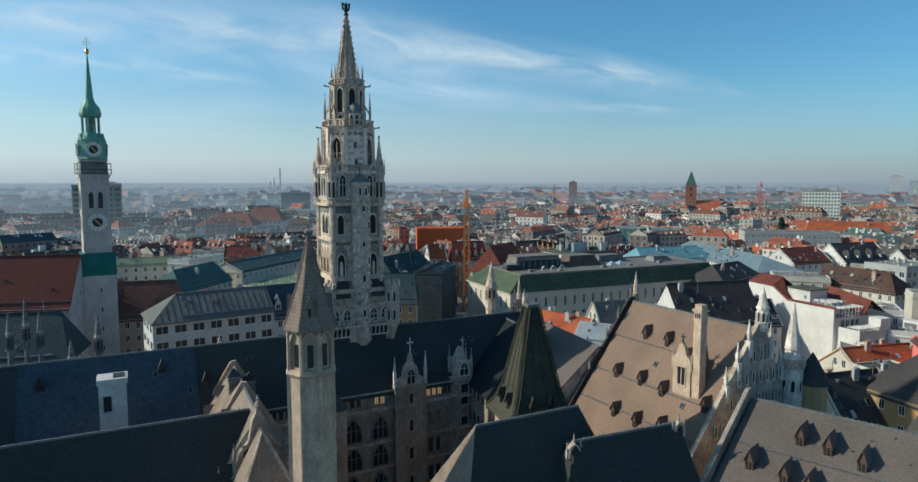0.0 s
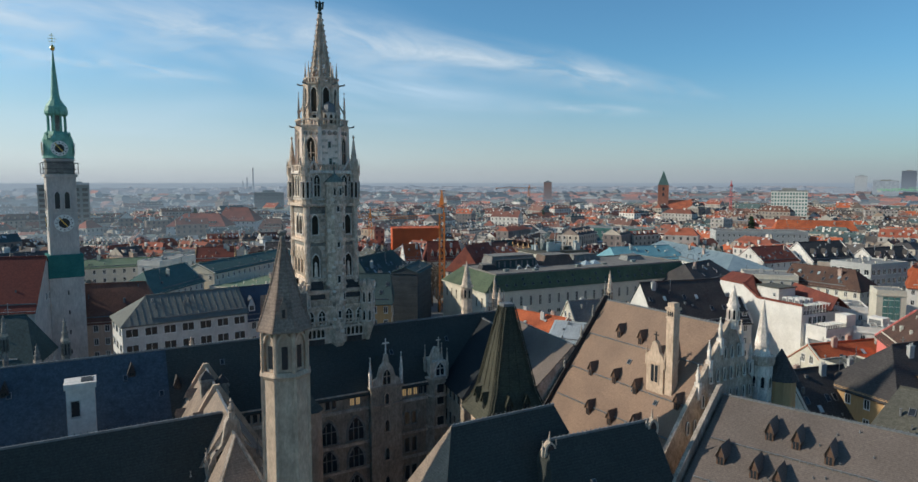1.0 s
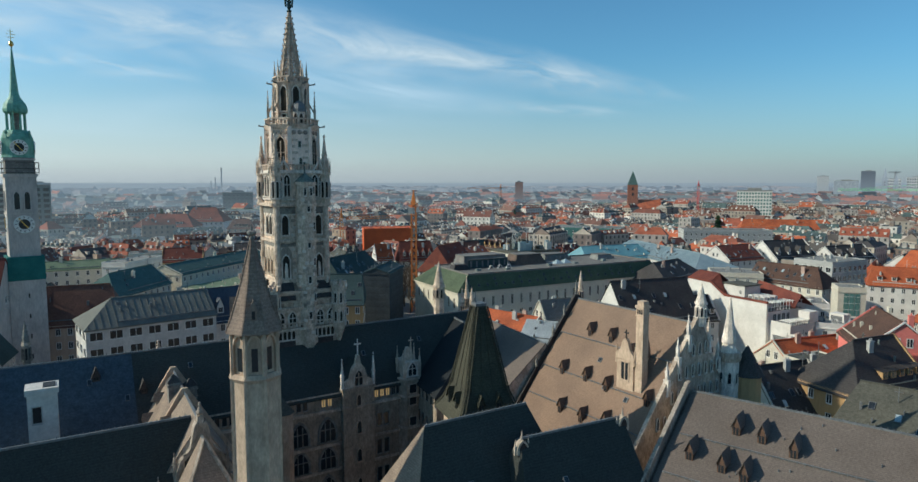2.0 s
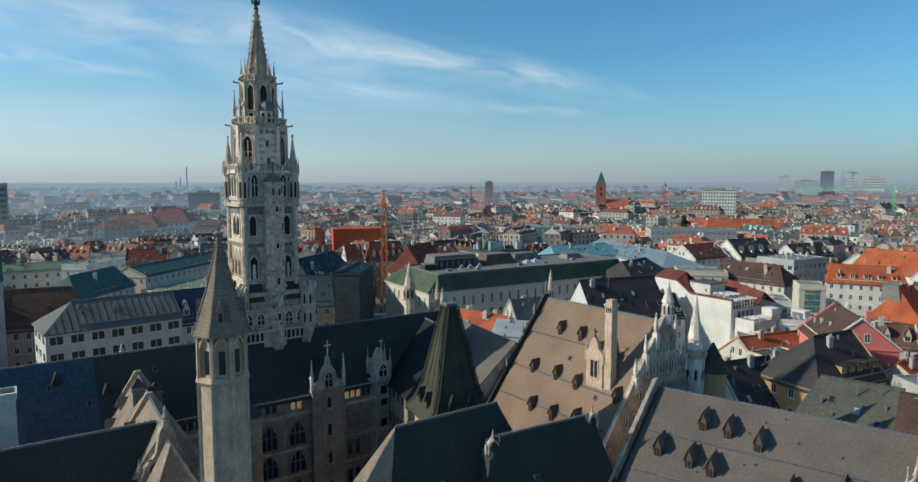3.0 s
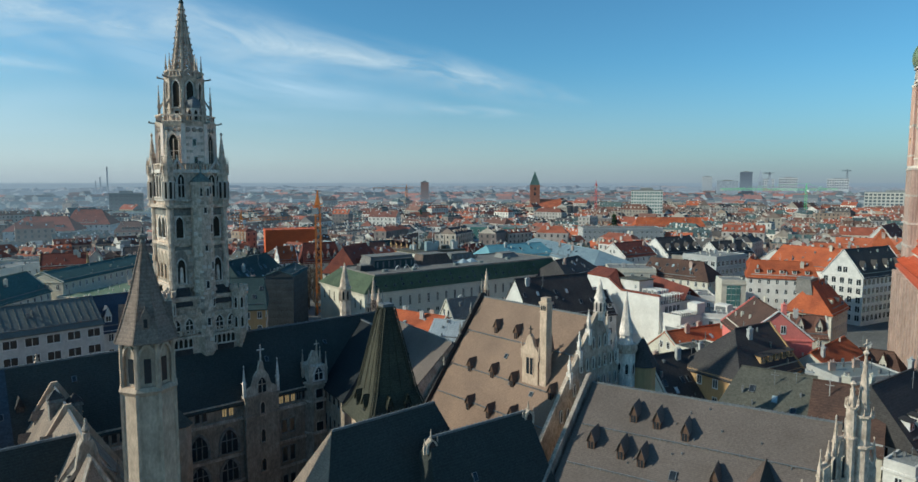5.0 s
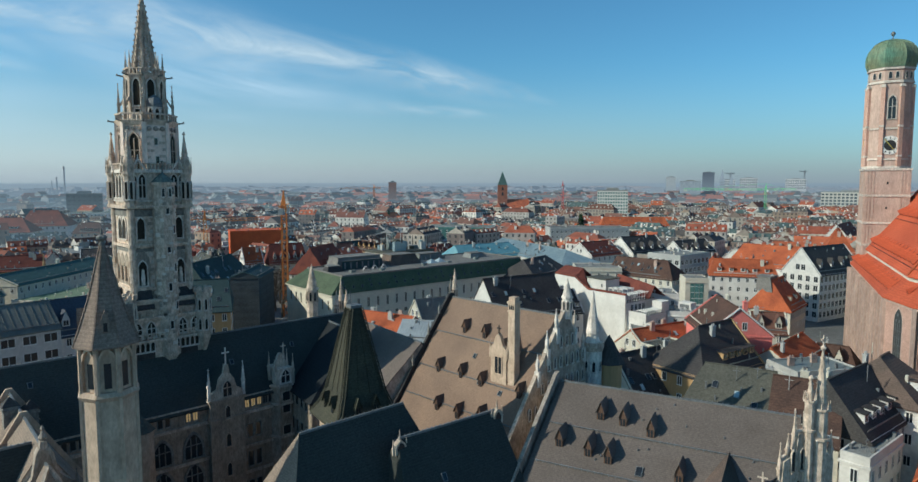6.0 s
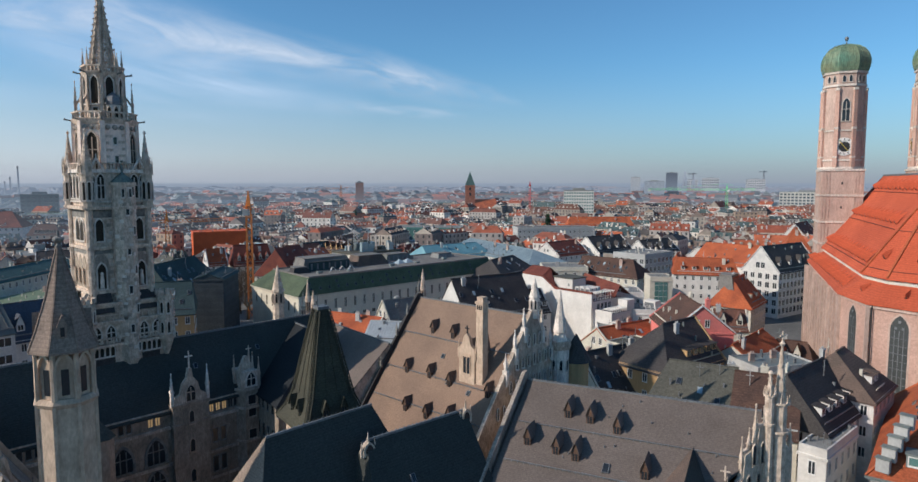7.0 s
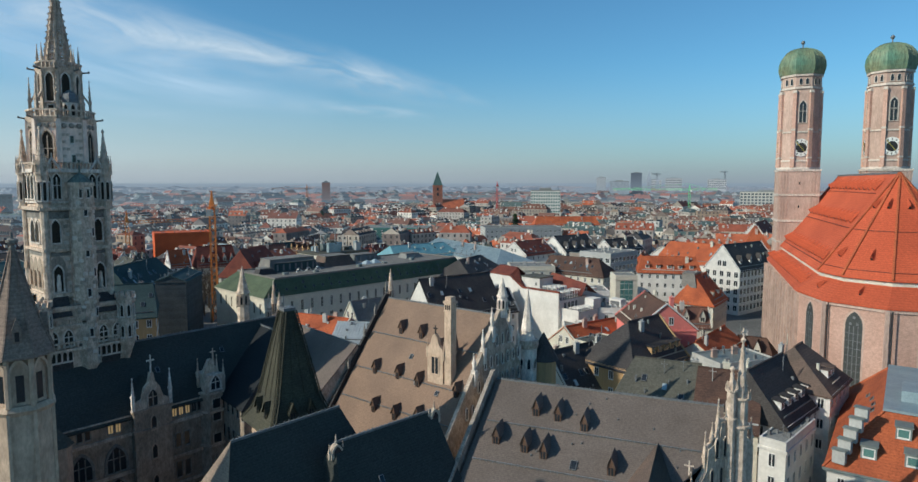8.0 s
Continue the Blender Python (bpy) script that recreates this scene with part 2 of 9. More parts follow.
FAR_FLAT = island_mat("far flat roofs", [(0.42, 0.42, 0.42), (0.171, 0.175, 0.172), (0.262, 0.269, 0.269), (0.079, 0.107, 0.103), (0.118, 0.121, 0.124), (0.105, 0.134, 0.127), (0.066, 0.067, 0.069)])
FAR_GLINT = island_mat("far rooflights with painted glint", [(0.62, 0.62, 0.62), (0.50, 0.53, 0.55), (0.70, 0.69, 0.66), (0.30, 0.33, 0.35)], 0.35)
FAR_DARK = island_mat("far window openings", [(0.05, 0.05, 0.055), (0.08, 0.08, 0.085), (0.035, 0.037, 0.04)], 0.4)
# Inner suburb walls, greyed to put distance haze into their colour.
MID_WALL = island_mat("inner suburb facades greyed for haze", [(0.353, 0.356, 0.363), (0.252, 0.253, 0.260), (0.416, 0.421, 0.431), (0.227, 0.221, 0.226), (0.296, 0.279, 0.260)])
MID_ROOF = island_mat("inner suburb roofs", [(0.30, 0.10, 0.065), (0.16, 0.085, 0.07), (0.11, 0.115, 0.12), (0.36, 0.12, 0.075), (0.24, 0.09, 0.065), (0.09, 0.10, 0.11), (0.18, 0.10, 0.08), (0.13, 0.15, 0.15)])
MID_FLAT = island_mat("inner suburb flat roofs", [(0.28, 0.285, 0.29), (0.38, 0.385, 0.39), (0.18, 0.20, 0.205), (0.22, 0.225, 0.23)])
# Outer suburb colours, paled and blued to stand for haze.
HAZED_WALL = island_mat("suburb facades", [(0.376, 0.400, 0.435), (0.304, 0.328, 0.369), (0.448, 0.456, 0.484), (0.336, 0.344, 0.369)])
HAZED_ROOF = island_mat("suburb roofs", [(0.28, 0.225, 0.225), (0.20, 0.22, 0.255), (0.24, 0.24, 0.265), (0.30, 0.235, 0.23), (0.22, 0.245, 0.28), (0.19, 0.22, 0.26)])
HAZED_FLAT = island_mat("suburb flat roofs", [(0.34, 0.365, 0.40), (0.28, 0.31, 0.345), (0.42, 0.44, 0.465)])
WOODS = mat("winter woods", (0.075, 0.088, 0.10), (0.10, 0.115, 0.13), 0.02, 0.95, fine=0.1, bump=0)


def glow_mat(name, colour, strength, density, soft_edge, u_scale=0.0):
    """Glowing veil painting cloud or haze: light colour, thinning out by its own texture."""
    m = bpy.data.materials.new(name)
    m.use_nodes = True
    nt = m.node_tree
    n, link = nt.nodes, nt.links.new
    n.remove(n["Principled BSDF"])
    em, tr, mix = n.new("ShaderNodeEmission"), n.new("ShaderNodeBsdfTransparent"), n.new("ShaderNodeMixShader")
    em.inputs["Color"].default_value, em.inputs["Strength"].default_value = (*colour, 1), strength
    uv = n.new("ShaderNodeUVMap")
    sep = n.new("ShaderNodeSeparateXYZ")
    link(uv.outputs["UV"], sep.inputs["Vector"])

    def math_node(op, a, b=None):
        q = n.new("ShaderNodeMath")
        q.operation = op
        q.use_clamp = op == "MULTIPLY"
        for i, x in enumerate((a, b)):
            if x is None:
                continue
            if isinstance(x, (int, float)):
                q.inputs[i].default_value = x
            else:
                link(x, q.inputs[i])
        return q.outputs[0]
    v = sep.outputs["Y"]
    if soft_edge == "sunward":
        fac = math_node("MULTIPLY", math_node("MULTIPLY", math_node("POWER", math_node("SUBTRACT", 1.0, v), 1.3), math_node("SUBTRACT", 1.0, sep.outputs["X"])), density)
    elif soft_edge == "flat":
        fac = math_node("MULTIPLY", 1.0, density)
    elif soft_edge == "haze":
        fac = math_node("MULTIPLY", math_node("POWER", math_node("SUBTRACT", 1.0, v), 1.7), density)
    else:
        across = math_node("SUBTRACT", 1.0, math_node("ABSOLUTE", math_node("SUBTRACT", math_node("MULTIPLY", v, 1.0), 0.5)))
        edge = math_node("POWER", math_node("MULTIPLY", math_node("SUBTRACT", across, 0.5), 2.0), 1.3)
        ends = math_node("MULTIPLY", math_node("SUBTRACT", 0.5, math_node("ABSOLUTE", math_node("SUBTRACT", sep.outputs["X"], 0.5))), 5.0)
        mp = n.new("ShaderNodeMapping")
        mp.inputs["Scale"].default_value = (u_scale * 1.9, 2.6, 1)
        mp.inputs["Rotation"].default_value = (0, 0, 0.16)
        link(uv.outputs["UV"], mp.inputs["Vector"])
        ns = n.new("ShaderNodeTexNoise")
        ns.inputs["Scale"].default_value, ns.inputs["Detail"].default_value, ns.inputs["Roughness"].default_value = 1.0, 8, 0.6
        ns.inputs["Distortion"].default_value = 0.6
        link(mp.outputs["Vector"], ns.inputs["Vector"])
        wisp = n.new("ShaderNodeMapRange")
        wisp.inputs["From Min"].default_value, wisp.inputs["From Max"].default_value = 0.26, 0.80
        wisp.interpolation_type = "SMOOTHSTEP"
        link(ns.outputs["Fac"], wisp.inputs["Value"])
        fac = math_node("MULTIPLY", math_node("MULTIPLY", math_node("MULTIPLY", edge, ends), wisp.outputs["Result"]), density)
    link(fac, mix.inputs["Fac"])
    link(tr.outputs[0], mix.inputs[1])
    link(em.outputs[0], mix.inputs[2])
    link(mix.outputs[0], n["Material Output"].inputs["Surface"])
    return m


# ---------------------------------------------------------------- shape helpers
def quadbox(bm, x0, x1, y0, y1, z0, z1, mi=0):
    v = [bm.verts.new(p) for p in ((x0, y0, z0), (x1, y0, z0), (x1, y1, z0), (x0, y1, z0), (x0, y0, z1), (x1, y0, z1), (x1, y1, z1), (x0, y1, z1))]
    for q in ((3, 2, 1, 0), (4, 5, 6, 7), (0, 1, 5, 4), (1, 2, 6, 5), (2, 3, 7, 6), (3, 0, 4, 7)):
        bm.faces.new([v[i] for i in q]).material_index = mi
    return v


def frustum(bm, n, r0, r1, z0, z1, cx=0.0, cy=0.0, turn=0.0, mi=0):
    """An upright n-sided piece; r1 = 0 gives a point."""
    a = [2 * math.pi * (i + 0.5) / n + turn for i in range(n)]
    lo = [bm.verts.new((cx + r0 * math.cos(t), cy + r0 * math.sin(t), z0)) for t in a]
    bm.faces.new(lo[::-1]).material_index = mi
    if r1 <= 1e-4:
        tip = bm.verts.new((cx, cy, z1))
        for i in range(n):
            bm.faces.new((lo[i], lo[(i + 1) % n], tip)).material_index = mi
        return
    hi = [bm.verts.new((cx + r1 * math.cos(t), cy + r1 * math.sin(t), z1)) for t in a]
    bm.faces.new(hi).material_index = mi
    for i in range(n):
        bm.faces.new((lo[i], lo[(i + 1) % n], hi[(i + 1) % n], hi[i])).material_index = mi


def lathe(bm, rows, n=16, cx=0.0, cy=0.0, turn=0.0):
    """Rings of (radius, height), closed at both ends."""
    rings = []
    for r, z in rows:
        rings.append([bm.verts.new((cx + r * math.cos(2 * math.pi * (i + 0.5) / n + turn), cy + r * math.sin(2 * math.pi * (i + 0.5) / n + turn), z)) for i in range(n)])
    for lo, hi in zip(rings, rings[1:]):
        for i in range(n):
            bm.faces.new((lo[i], lo[(i + 1) % n], hi[(i + 1) % n], hi[i]))
    bm.faces.new(rings[0][::-1])
    bm.faces.new(rings[-1])


def solid(bm, pts, z0, z1, mi=0):
    """An upright solid over a counter-clockwise plan outline."""
    lo = [bm.verts.new((x, y, z0)) for x, y in pts]
    hi = [bm.verts.new((x, y, z1)) for x, y in pts]
    bm.faces.new(lo[::-1]).material_index = mi
    bm.faces.new(hi).material_index = mi
    for i in range(len(pts)):
        j = (i + 1) % len(pts)
        bm.faces.new((lo[i], lo[j], hi[j], hi[i])).material_index = mi


def slab(bm, pts, depth, mi=0):
    """A flat outline in the x-z plane, pushed back from y = 0 to y = depth."""
    f = [bm.verts.new((x, 0, z)) for x, z in pts]
    b = [bm.verts.new((x, depth, z)) for x, z in pts]
    bm.faces.new(f).material_index = mi
    bm.faces.new(b[::-1]).material_index = mi
    for i in range(len(pts)):
        j = (i + 1) % len(pts)
        bm.faces.new((f[j], f[i], b[i], b[j])).material_index = mi


def sheet(bm, pts, thick, mi=0):
    """A sloping plate through the given corners with thickness straight down."""
    t = [bm.verts.new(p) for p in pts]
    b = [bm.verts.new((p[0], p[1], p[2] - thick)) for p in pts]
    bm.faces.new(t).material_index = mi
    bm.faces.new(b[::-1]).material_index = mi
    for i in range(len(pts)):
        j = (i + 1) % len(pts)
        bm.faces.new((t[j], t[i], b[i], b[j])).material_index = mi


def beam(bm, a, b, w, mi=0):
    """A square bar from a to b."""
    a, b = Vector(a), Vector(b)
    d = (b - a).normalized()
    s = d.cross(Vector((0, 0, 1)))
    if s.length < 1e-3:
        s = Vector((1, 0, 0))
    s.normalize()
    u = s.cross(d) * (w / 2)
    s = s * (w / 2)
    va = [bm.verts.new(a + s + u), bm.verts.new(a - s + u), bm.verts.new(a - s - u), bm.verts.new(a + s - u)]
    vb = [bm.verts.new(b + s + u), bm.verts.new(b - s + u), bm.verts.new(b - s - u), bm.verts.new(b + s - u)]
    bm.faces.new(va).material_index = mi
    bm.faces.new(vb[::-1]).material_index = mi
    for i in range(4):
        j = (i + 1) % 4
        bm.faces.new((va[j], va[i], vb[i], vb[j])).material_index = mi


def mesh_of(name, bm, mats):
    bmesh.ops.recalc_face_normals(bm, faces=bm.faces[:])
    me = bpy.data.meshes.new(name)
    bm.to_mesh(me)
    bm.free()
    for m in mats if isinstance(mats, (list, tuple)) else [mats]:
        me.materials.append(m)
    return me


def part(name, bm, mats, parent=None, label="", m=None):
    """One mesh object under a thing or a part. bm may be a ready mesh, which is then shared."""
    me = bm if isinstance(bm, bpy.types.Mesh) else mesh_of(name, bm, mats)
    ob = new(name, me)
    if parent is not None:
        ob.parent = parent
    if m is not None:
        ob.matrix_basis = m
    return tagged(ob, label=label)


def thing(name, m, label, category, group="", kind=""):
    ob = new(name)
    ob.empty_display_size = 1.0
    ob.matrix_basis = m
    return tagged(ob, label, category, group, kind)


def arch(w, h, n=5):
    """Outline of a pointed window, from its foot at z = 0."""
    r = w * 1.0
    spring = max(h - r * 0.866, h * 0.3)
    pts = [(-w / 2, 0), (w / 2, 0)]
    for i in range(n + 1):
        a = math.pi / 3 * i / n
        pts.append((w / 2 - r + r * math.cos(a), spring + (h - spring) * math.sin(a) / 0.866))
    left = [(-x, z) for x, z in pts[2:-1]][::-1]
    return pts + left


MESHES = {}


def lancet(w, h, mullions=1, stone=STONE, fill=None):
    """A pointed window: stone surround standing proud, dark glass, mullions. Shared by size."""
    fill = fill or GLASS
    key = ("lancet", round(w, 2), round(h, 2), mullions, stone.name, fill.name)
    if key in MESHES:
        return MESHES[key]
    bm = bmesh.new()
    outer, inner = arch(w * 1.3, h + w * 0.2), arch(w, h)
    for i in range(len(outer)):
        j = (i + 1) % len(outer)
        quad = [outer[i], outer[j], inner[j], inner[i]]
        f = [bm.verts.new((x, -0.16, z)) for x, z in quad]
        b = [bm.verts.new((x, 0.05, z)) for x, z in quad]
        bm.faces.new(f)
        bm.faces.new((f[0], b[0], b[1], f[1]))
        bm.faces.new((f[2], b[2], b[3], f[3]))
    bm.faces.new([bm.verts.new((x, -0.04, z)) for x, z in inner]).material_index = 1
    for k in range(mullions):
        x = -w / 2 + w * (k + 1) / (mullions + 1)
        quadbox(bm, x - 0.07, x + 0.07, -0.13, 0.0, 0.0, h * 0.86)
    if mullions:
        quadbox(bm, -w / 2, w / 2, -0.12, 0.0, h * 0.52, h * 0.52 + 0.12)
    quadbox(bm, -w * 0.7, w * 0.7, -0.26, 0.0, -0.22, 0.0)
    MESHES[key] = mesh_of("window", bm, [stone, fill])
    return MESHES[key]


def casement(w, h, frame=FRAME, glass=GLASS, bars=1, proud=0.06):
    """A rectangular window in one piece: frame and glazing bars standing proud, panes set back. Shared by size."""
    key = ("casement", round(w, 2), round(h, 2), frame.name, glass.name, bars)
    if key in MESHES:
        return MESHES[key]
    bm = bmesh.new()
    t = min(0.13, w * 0.13)
    xs = [-w / 2]
    for k in range(bars + 1):
        x0 = -w / 2 + w * k / (bars + 1) + (t if k == 0 else t * 0.4)
        x1 = -w / 2 + w * (k + 1) / (bars + 1) - (t if k == bars else t * 0.4)
        xs += [x0, x1]
    xs.append(w / 2)
    zs = [-0.12, 0.0, t, h - t, h]
    grid = {}

    def v(i, j, y):
        if (i, j, y) not in grid:
            grid[i, j, y] = bm.verts.new((xs[i], y, zs[j]))
        return grid[i, j, y]
    for i in range(len(xs) - 1):
        for j in range(4):
            if j == 2 and i % 2 == 1:
                q = [(i, j), (i + 1, j), (i + 1, j + 1), (i, j + 1)]
                bm.faces.new([v(*p, -0.015) for p in q]).material_index = 1
                for k in range(4):
                    p0, p1 = q[k], q[(k + 1) % 4]
                    bm.faces.new((v(*p0, -proud), v(*p1, -proud), v(*p1, -0.015), v(*p0, -0.015)))
            else:
                bm.faces.new((v(i, j, -proud), v(i + 1, j, -proud), v(i + 1, j + 1, -proud), v(i, j + 1, -proud)))
    n = len(xs) - 1
    for i in range(n):
        for j, s in ((0, 1), (4, -1)):
            bm.faces.new((v(i, j, -proud), v(i + 1, j, -proud), v(i + 1, j, 0.03), v(i, j, 0.03)))
    for j in range(4):
        for i in (0, n):
            bm.faces.new((v(i, j, -proud), v(i, j + 1, -proud), v(i, j + 1, 0.03), v(i, j, 0.03)))
    MESHES[key] = mesh_of("window", bm, [frame, glass])
    return MESHES[key]


def on_wall(x, y, z, facing):
    """Pose of a window whose outside looks to the compass angle facing (degrees from -y, counter-clockwise)."""
    return pose(x, y, z, 0, 0, facing)


def pinnacle(bm, cx, cy, z0, h, r, n=4, turn=0.0, crockets=True):
    """Gothic pinnacle: shaft, gablet ring, crocketed spirelet and finial."""
    s = h * 0.42
    frustum(bm, n, r, r, z0, z0 + s, cx, cy, turn)
    frustum(bm, n, r * 1.35, r * 1.2, z0 + s, z0 + s + h * 0.05, cx, cy, turn)
    z1 = z0 + s + h * 0.05
    frustum(bm, n, r * 0.95, r * 0.12, z1, z0 + h * 0.93, cx, cy, turn)
    if crockets:
        for k in range(1, 4):
            f = k / 4.2
            rr = r * (0.95 - 0.83 * f) + r * 0.3
            zz = z1 + (z0 + h * 0.93 - z1) * f
            frustum(bm, 4, rr * 0.9, rr * 0.75, zz, zz + h * 0.025, cx, cy, turn + math.pi / 4)
    frustum(bm, 4, r * 0.18, r * 0.42, z0 + h * 0.92, z0 + h * 0.96, cx, cy, 0)
    frustum(bm, 4, r * 0.42, 0, z0 + h * 0.96, z0 + h, cx, cy, 0)


def chimney_mesh(w, d, h, wall, pots=2):
    key = ("chimney", w, d, h, wall.name, pots)
    if key not in MESHES:
        bm = bmesh.new()
        quadbox(bm, -w / 2, w / 2, -d / 2, d / 2, 0, h)
        quadbox(bm, -w / 2 - 0.1, w / 2 + 0.1, -d / 2 - 0.1, d / 2 + 0.1, h, h + 0.15)
        for k in range(pots):
            frustum(bm, 8, 0.14, 0.12, h + 0.15, h + 0.6, -w / 2 + w * (k + 0.5) / pots, 0)
        MESHES[key] = mesh_of("chimney", bm, wall)
    return MESHES[key]


def dormer_mesh(w, h, d, wall, roof, pointed=True):
    """A roof dormer looking to -y: cheeks, window, little roof; its foot at z = 0 on the slope line."""
    key = ("dormer", w, h, d, wall.name, roof.name, pointed)
    if key not in MESHES:
        bm = bmesh.new()
        quadbox(bm, -w / 2, w / 2, 0, d, -0.6, h)
        quadbox(bm, -w * 0.32, w * 0.32, -0.03, 0.0, h * 0.15, h * 0.88, 2)
        quadbox(bm, -0.04, 0.04, -0.06, -0.03, h * 0.15, h * 0.88, 0)
        o = w * 0.16
        if pointed:
            k = h + w * 1.45
            sheet(bm, [(-w / 2 - o, -0.25, h - 0.15), (0, -0.1, k), (0, d + 0.6, k), (-w / 2 - o, d + 0.3, h - 0.15)], 0.08, 1)
            sheet(bm, [(0, -0.1, k), (w / 2 + o, -0.25, h - 0.15), (w / 2 + o, d + 0.3, h - 0.15), (0, d + 0.6, k)], 0.08, 1)
            slab(bm, [(-w / 2, h), (w / 2, h), (0, k - 0.12)], 0.15, 0)
        else:
            sheet(bm, [(-w / 2 - o, -0.25, h), (w / 2 + o, -0.25, h), (w / 2 + o, d + 0.5, h + 0.25), (-w / 2 - o, d + 0.5, h + 0.25)], 0.12, 1)
        MESHES[key] = mesh_of("dormer", bm, [wall, roof, GLASS])
    return MESHES[key]


def skylight_mesh(w, l, tilt, glass=GLASS):
    key = ("skylight", w, l, round(tilt), glass.name)
    if key not in MESHES:
        bm = bmesh.new()
        quadbox(bm, -w / 2, w / 2, -l / 2, l / 2, -0.05, 0.10, 0)
        quadbox(bm, -w / 2 + 0.08, w / 2 - 0.08, -l / 2 + 0.08, l / 2 - 0.08, 0.10, 0.115, 1)
        MESHES[key] = mesh_of("skylight", bm, [LEAD, glass])
    return MESHES[key]


# ---------------------------------------------------------------- ground and sky
def ground():
    bm = bmesh.new()
    rings = [0, 60, 150, 300, 600, 1200, 2400, 4800]
    n = 48
    prev = None
    for r in rings:
        ring = [bm.verts.new((r * math.cos(2 * math.pi * i / n), r * math.sin(2 * math.pi * i / n), 0)) for i in range(n)] if r else [bm.verts.new((0, 0, 0))]
        if prev is not None:
            for i in range(n):
                j = (i + 1) % n
                if len(prev) == 1:
                    bm.faces.new((prev[0], ring[i], ring[j]))
                else:
                    bm.faces.new((prev[i], ring[i], ring[j], prev[j]))
        prev = ring
    tagged(part("ground", bm, ASPHALT), "grey street paving and asphalt of the city", "ground", kind="structure")


ground()

# ---------------------------------------------------------------- houses
TAKEN = []


def house(p0, p1, zr, ze, w, h0, h1, wall, roof, label, rows=3, dormers=0, skylights=0, chimneys=1, seams=0.0, spacing=3.2, sides=3,
          group="town houses", name="town_house", win=(1.15, 1.8), rdorm=0, end_wall=None, verges=True):
    """A house from the two ends of its ridge. h0, h1: how far a hipped end runs on past the ridge; 0 is a gable."""
    ax, ay = p0
    bx, by = p1
    ang = math.atan2(by - ay, bx - ax)
    mx, my = (ax + bx) / 2, (ay + by) / 2
    if -math.sin(ang) * (0 - mx) + math.cos(ang) * (0 - my) > 0:
        ang += math.pi
        h0, h1 = h1, h0
    L = math.hypot(bx - ax, by - ay) / 2
    TAKEN.append((mx, my, max(L + max(h0, h1), w) + 3))
    top = thing(name, pose(mx, my, 0, 0, 0, math.degrees(ang)), label, "house", group)
    x0, x1 = -L - h0, L + h1
    flat = zr - ze < 1.6
    bm = bmesh.new()
    quadbox(bm, x0, x1, -w, w, 0, ze)
    quadbox(bm, x0 - 0.2, x1 + 0.2, -w - 0.2, w + 0.2, ze - 0.5, ze - 0.15)
    if not flat:
        for x, h, s in ((x0, h0, 1), (x1, h1, -1)):
            if h == 0:
                pts = [(-w, ze), (w, ze), (0, zr - 0.1)]
                f = [bm.verts.new((x, y, z)) for y, z in pts]
                b = [bm.verts.new((x + s * 0.4, y, z)) for y, z in pts]
                bm.faces.new(f)
                bm.faces.new(b[::-1])
                for i in range(3):
                    j = (i + 1) % 3
                    bm.faces.new((f[j], f[i], b[i], b[j]))
    part("wall", bm, end_wall or wall, top)
    k = (zr - ze) / w
    o = 0.45
    bm = bmesh.new()
    if flat:
        loops = []
        for q, z in ((0.0, ze), (0.0, zr), (0.25, zr), (0.25, zr - 0.4)):
            loops.append([bm.verts.new(v) for v in ((x0 + q, -w + q, z), (x1 - q, -w + q, z), (x1 - q, w - q, z), (x0 + q, w - q, z))])
        for lo, hi in zip(loops, loops[1:]):
            for i in range(4):
                bm.faces.new((lo[i], lo[(i + 1) % 4], hi[(i + 1) % 4], hi[i]))
        bm.faces.new(loops[0][::-1])
        part("parapet", bm, end_wall or wall, top)
        bm = bmesh.new()
        quadbox(bm, x0 + 0.28, x1 - 0.28, -w + 0.28, w - 0.28, ze + 0.02, zr - 0.3)
        part("roof", bm, roof, top)
    else:
        e = ze - k * o
        g0, g1 = (0.2 if h0 == 0 else o), (0.2 if h1 == 0 else o)
        r0, r1 = (-L - (g0 if h0 == 0 else 0)), (L + (g1 if h1 == 0 else 0))
        c = [(x0 - g0, -w - o, e), (x1 + g1, -w - o, e), (x1 + g1, w + o, e), (x0 - g0, w + o, e)]
        ra, rb = (r0, 0, zr), (r1, 0, zr)
        sheet(bm, [c[0], c[1], rb, ra], 0.22)
        sheet(bm, [c[2], c[3], ra, rb], 0.22)
        if h0:
            sheet(bm, [c[3], c[0], ra], 0.22)
        if h1:
            sheet(bm, [c[1], c[2], rb], 0.22)
        bmesh.ops.remove_doubles(bm, verts=bm.verts[:], dist=1e-4)
        part("roof", bm, roof, top)
        bm = bmesh.new()
        beam(bm, (ra[0], 0, zr + 0.02), (rb[0], 0, zr + 0.02), 0.3)
        part("ridge", bm, roof, top)
        if seams:
            bm = bmesh.new()
            x = x0 + 0.4
            while x < x1:
                f = 1.0
                if x < -L and h0:
                    f = (x - x0) / h0
                if x > L and h1:
                    f = (x1 - x) / h1
                for s in (-1, 1):
                    beam(bm, (x, s * (w + o), e + 0.05), (x, s * w * (1 - f), ze + (zr - ze) * f + 0.05), 0.09)
                x += seams
            tagged(part("seam", bm, roof, top), kind="stuff")
        tilt = math.degrees(math.atan(k))
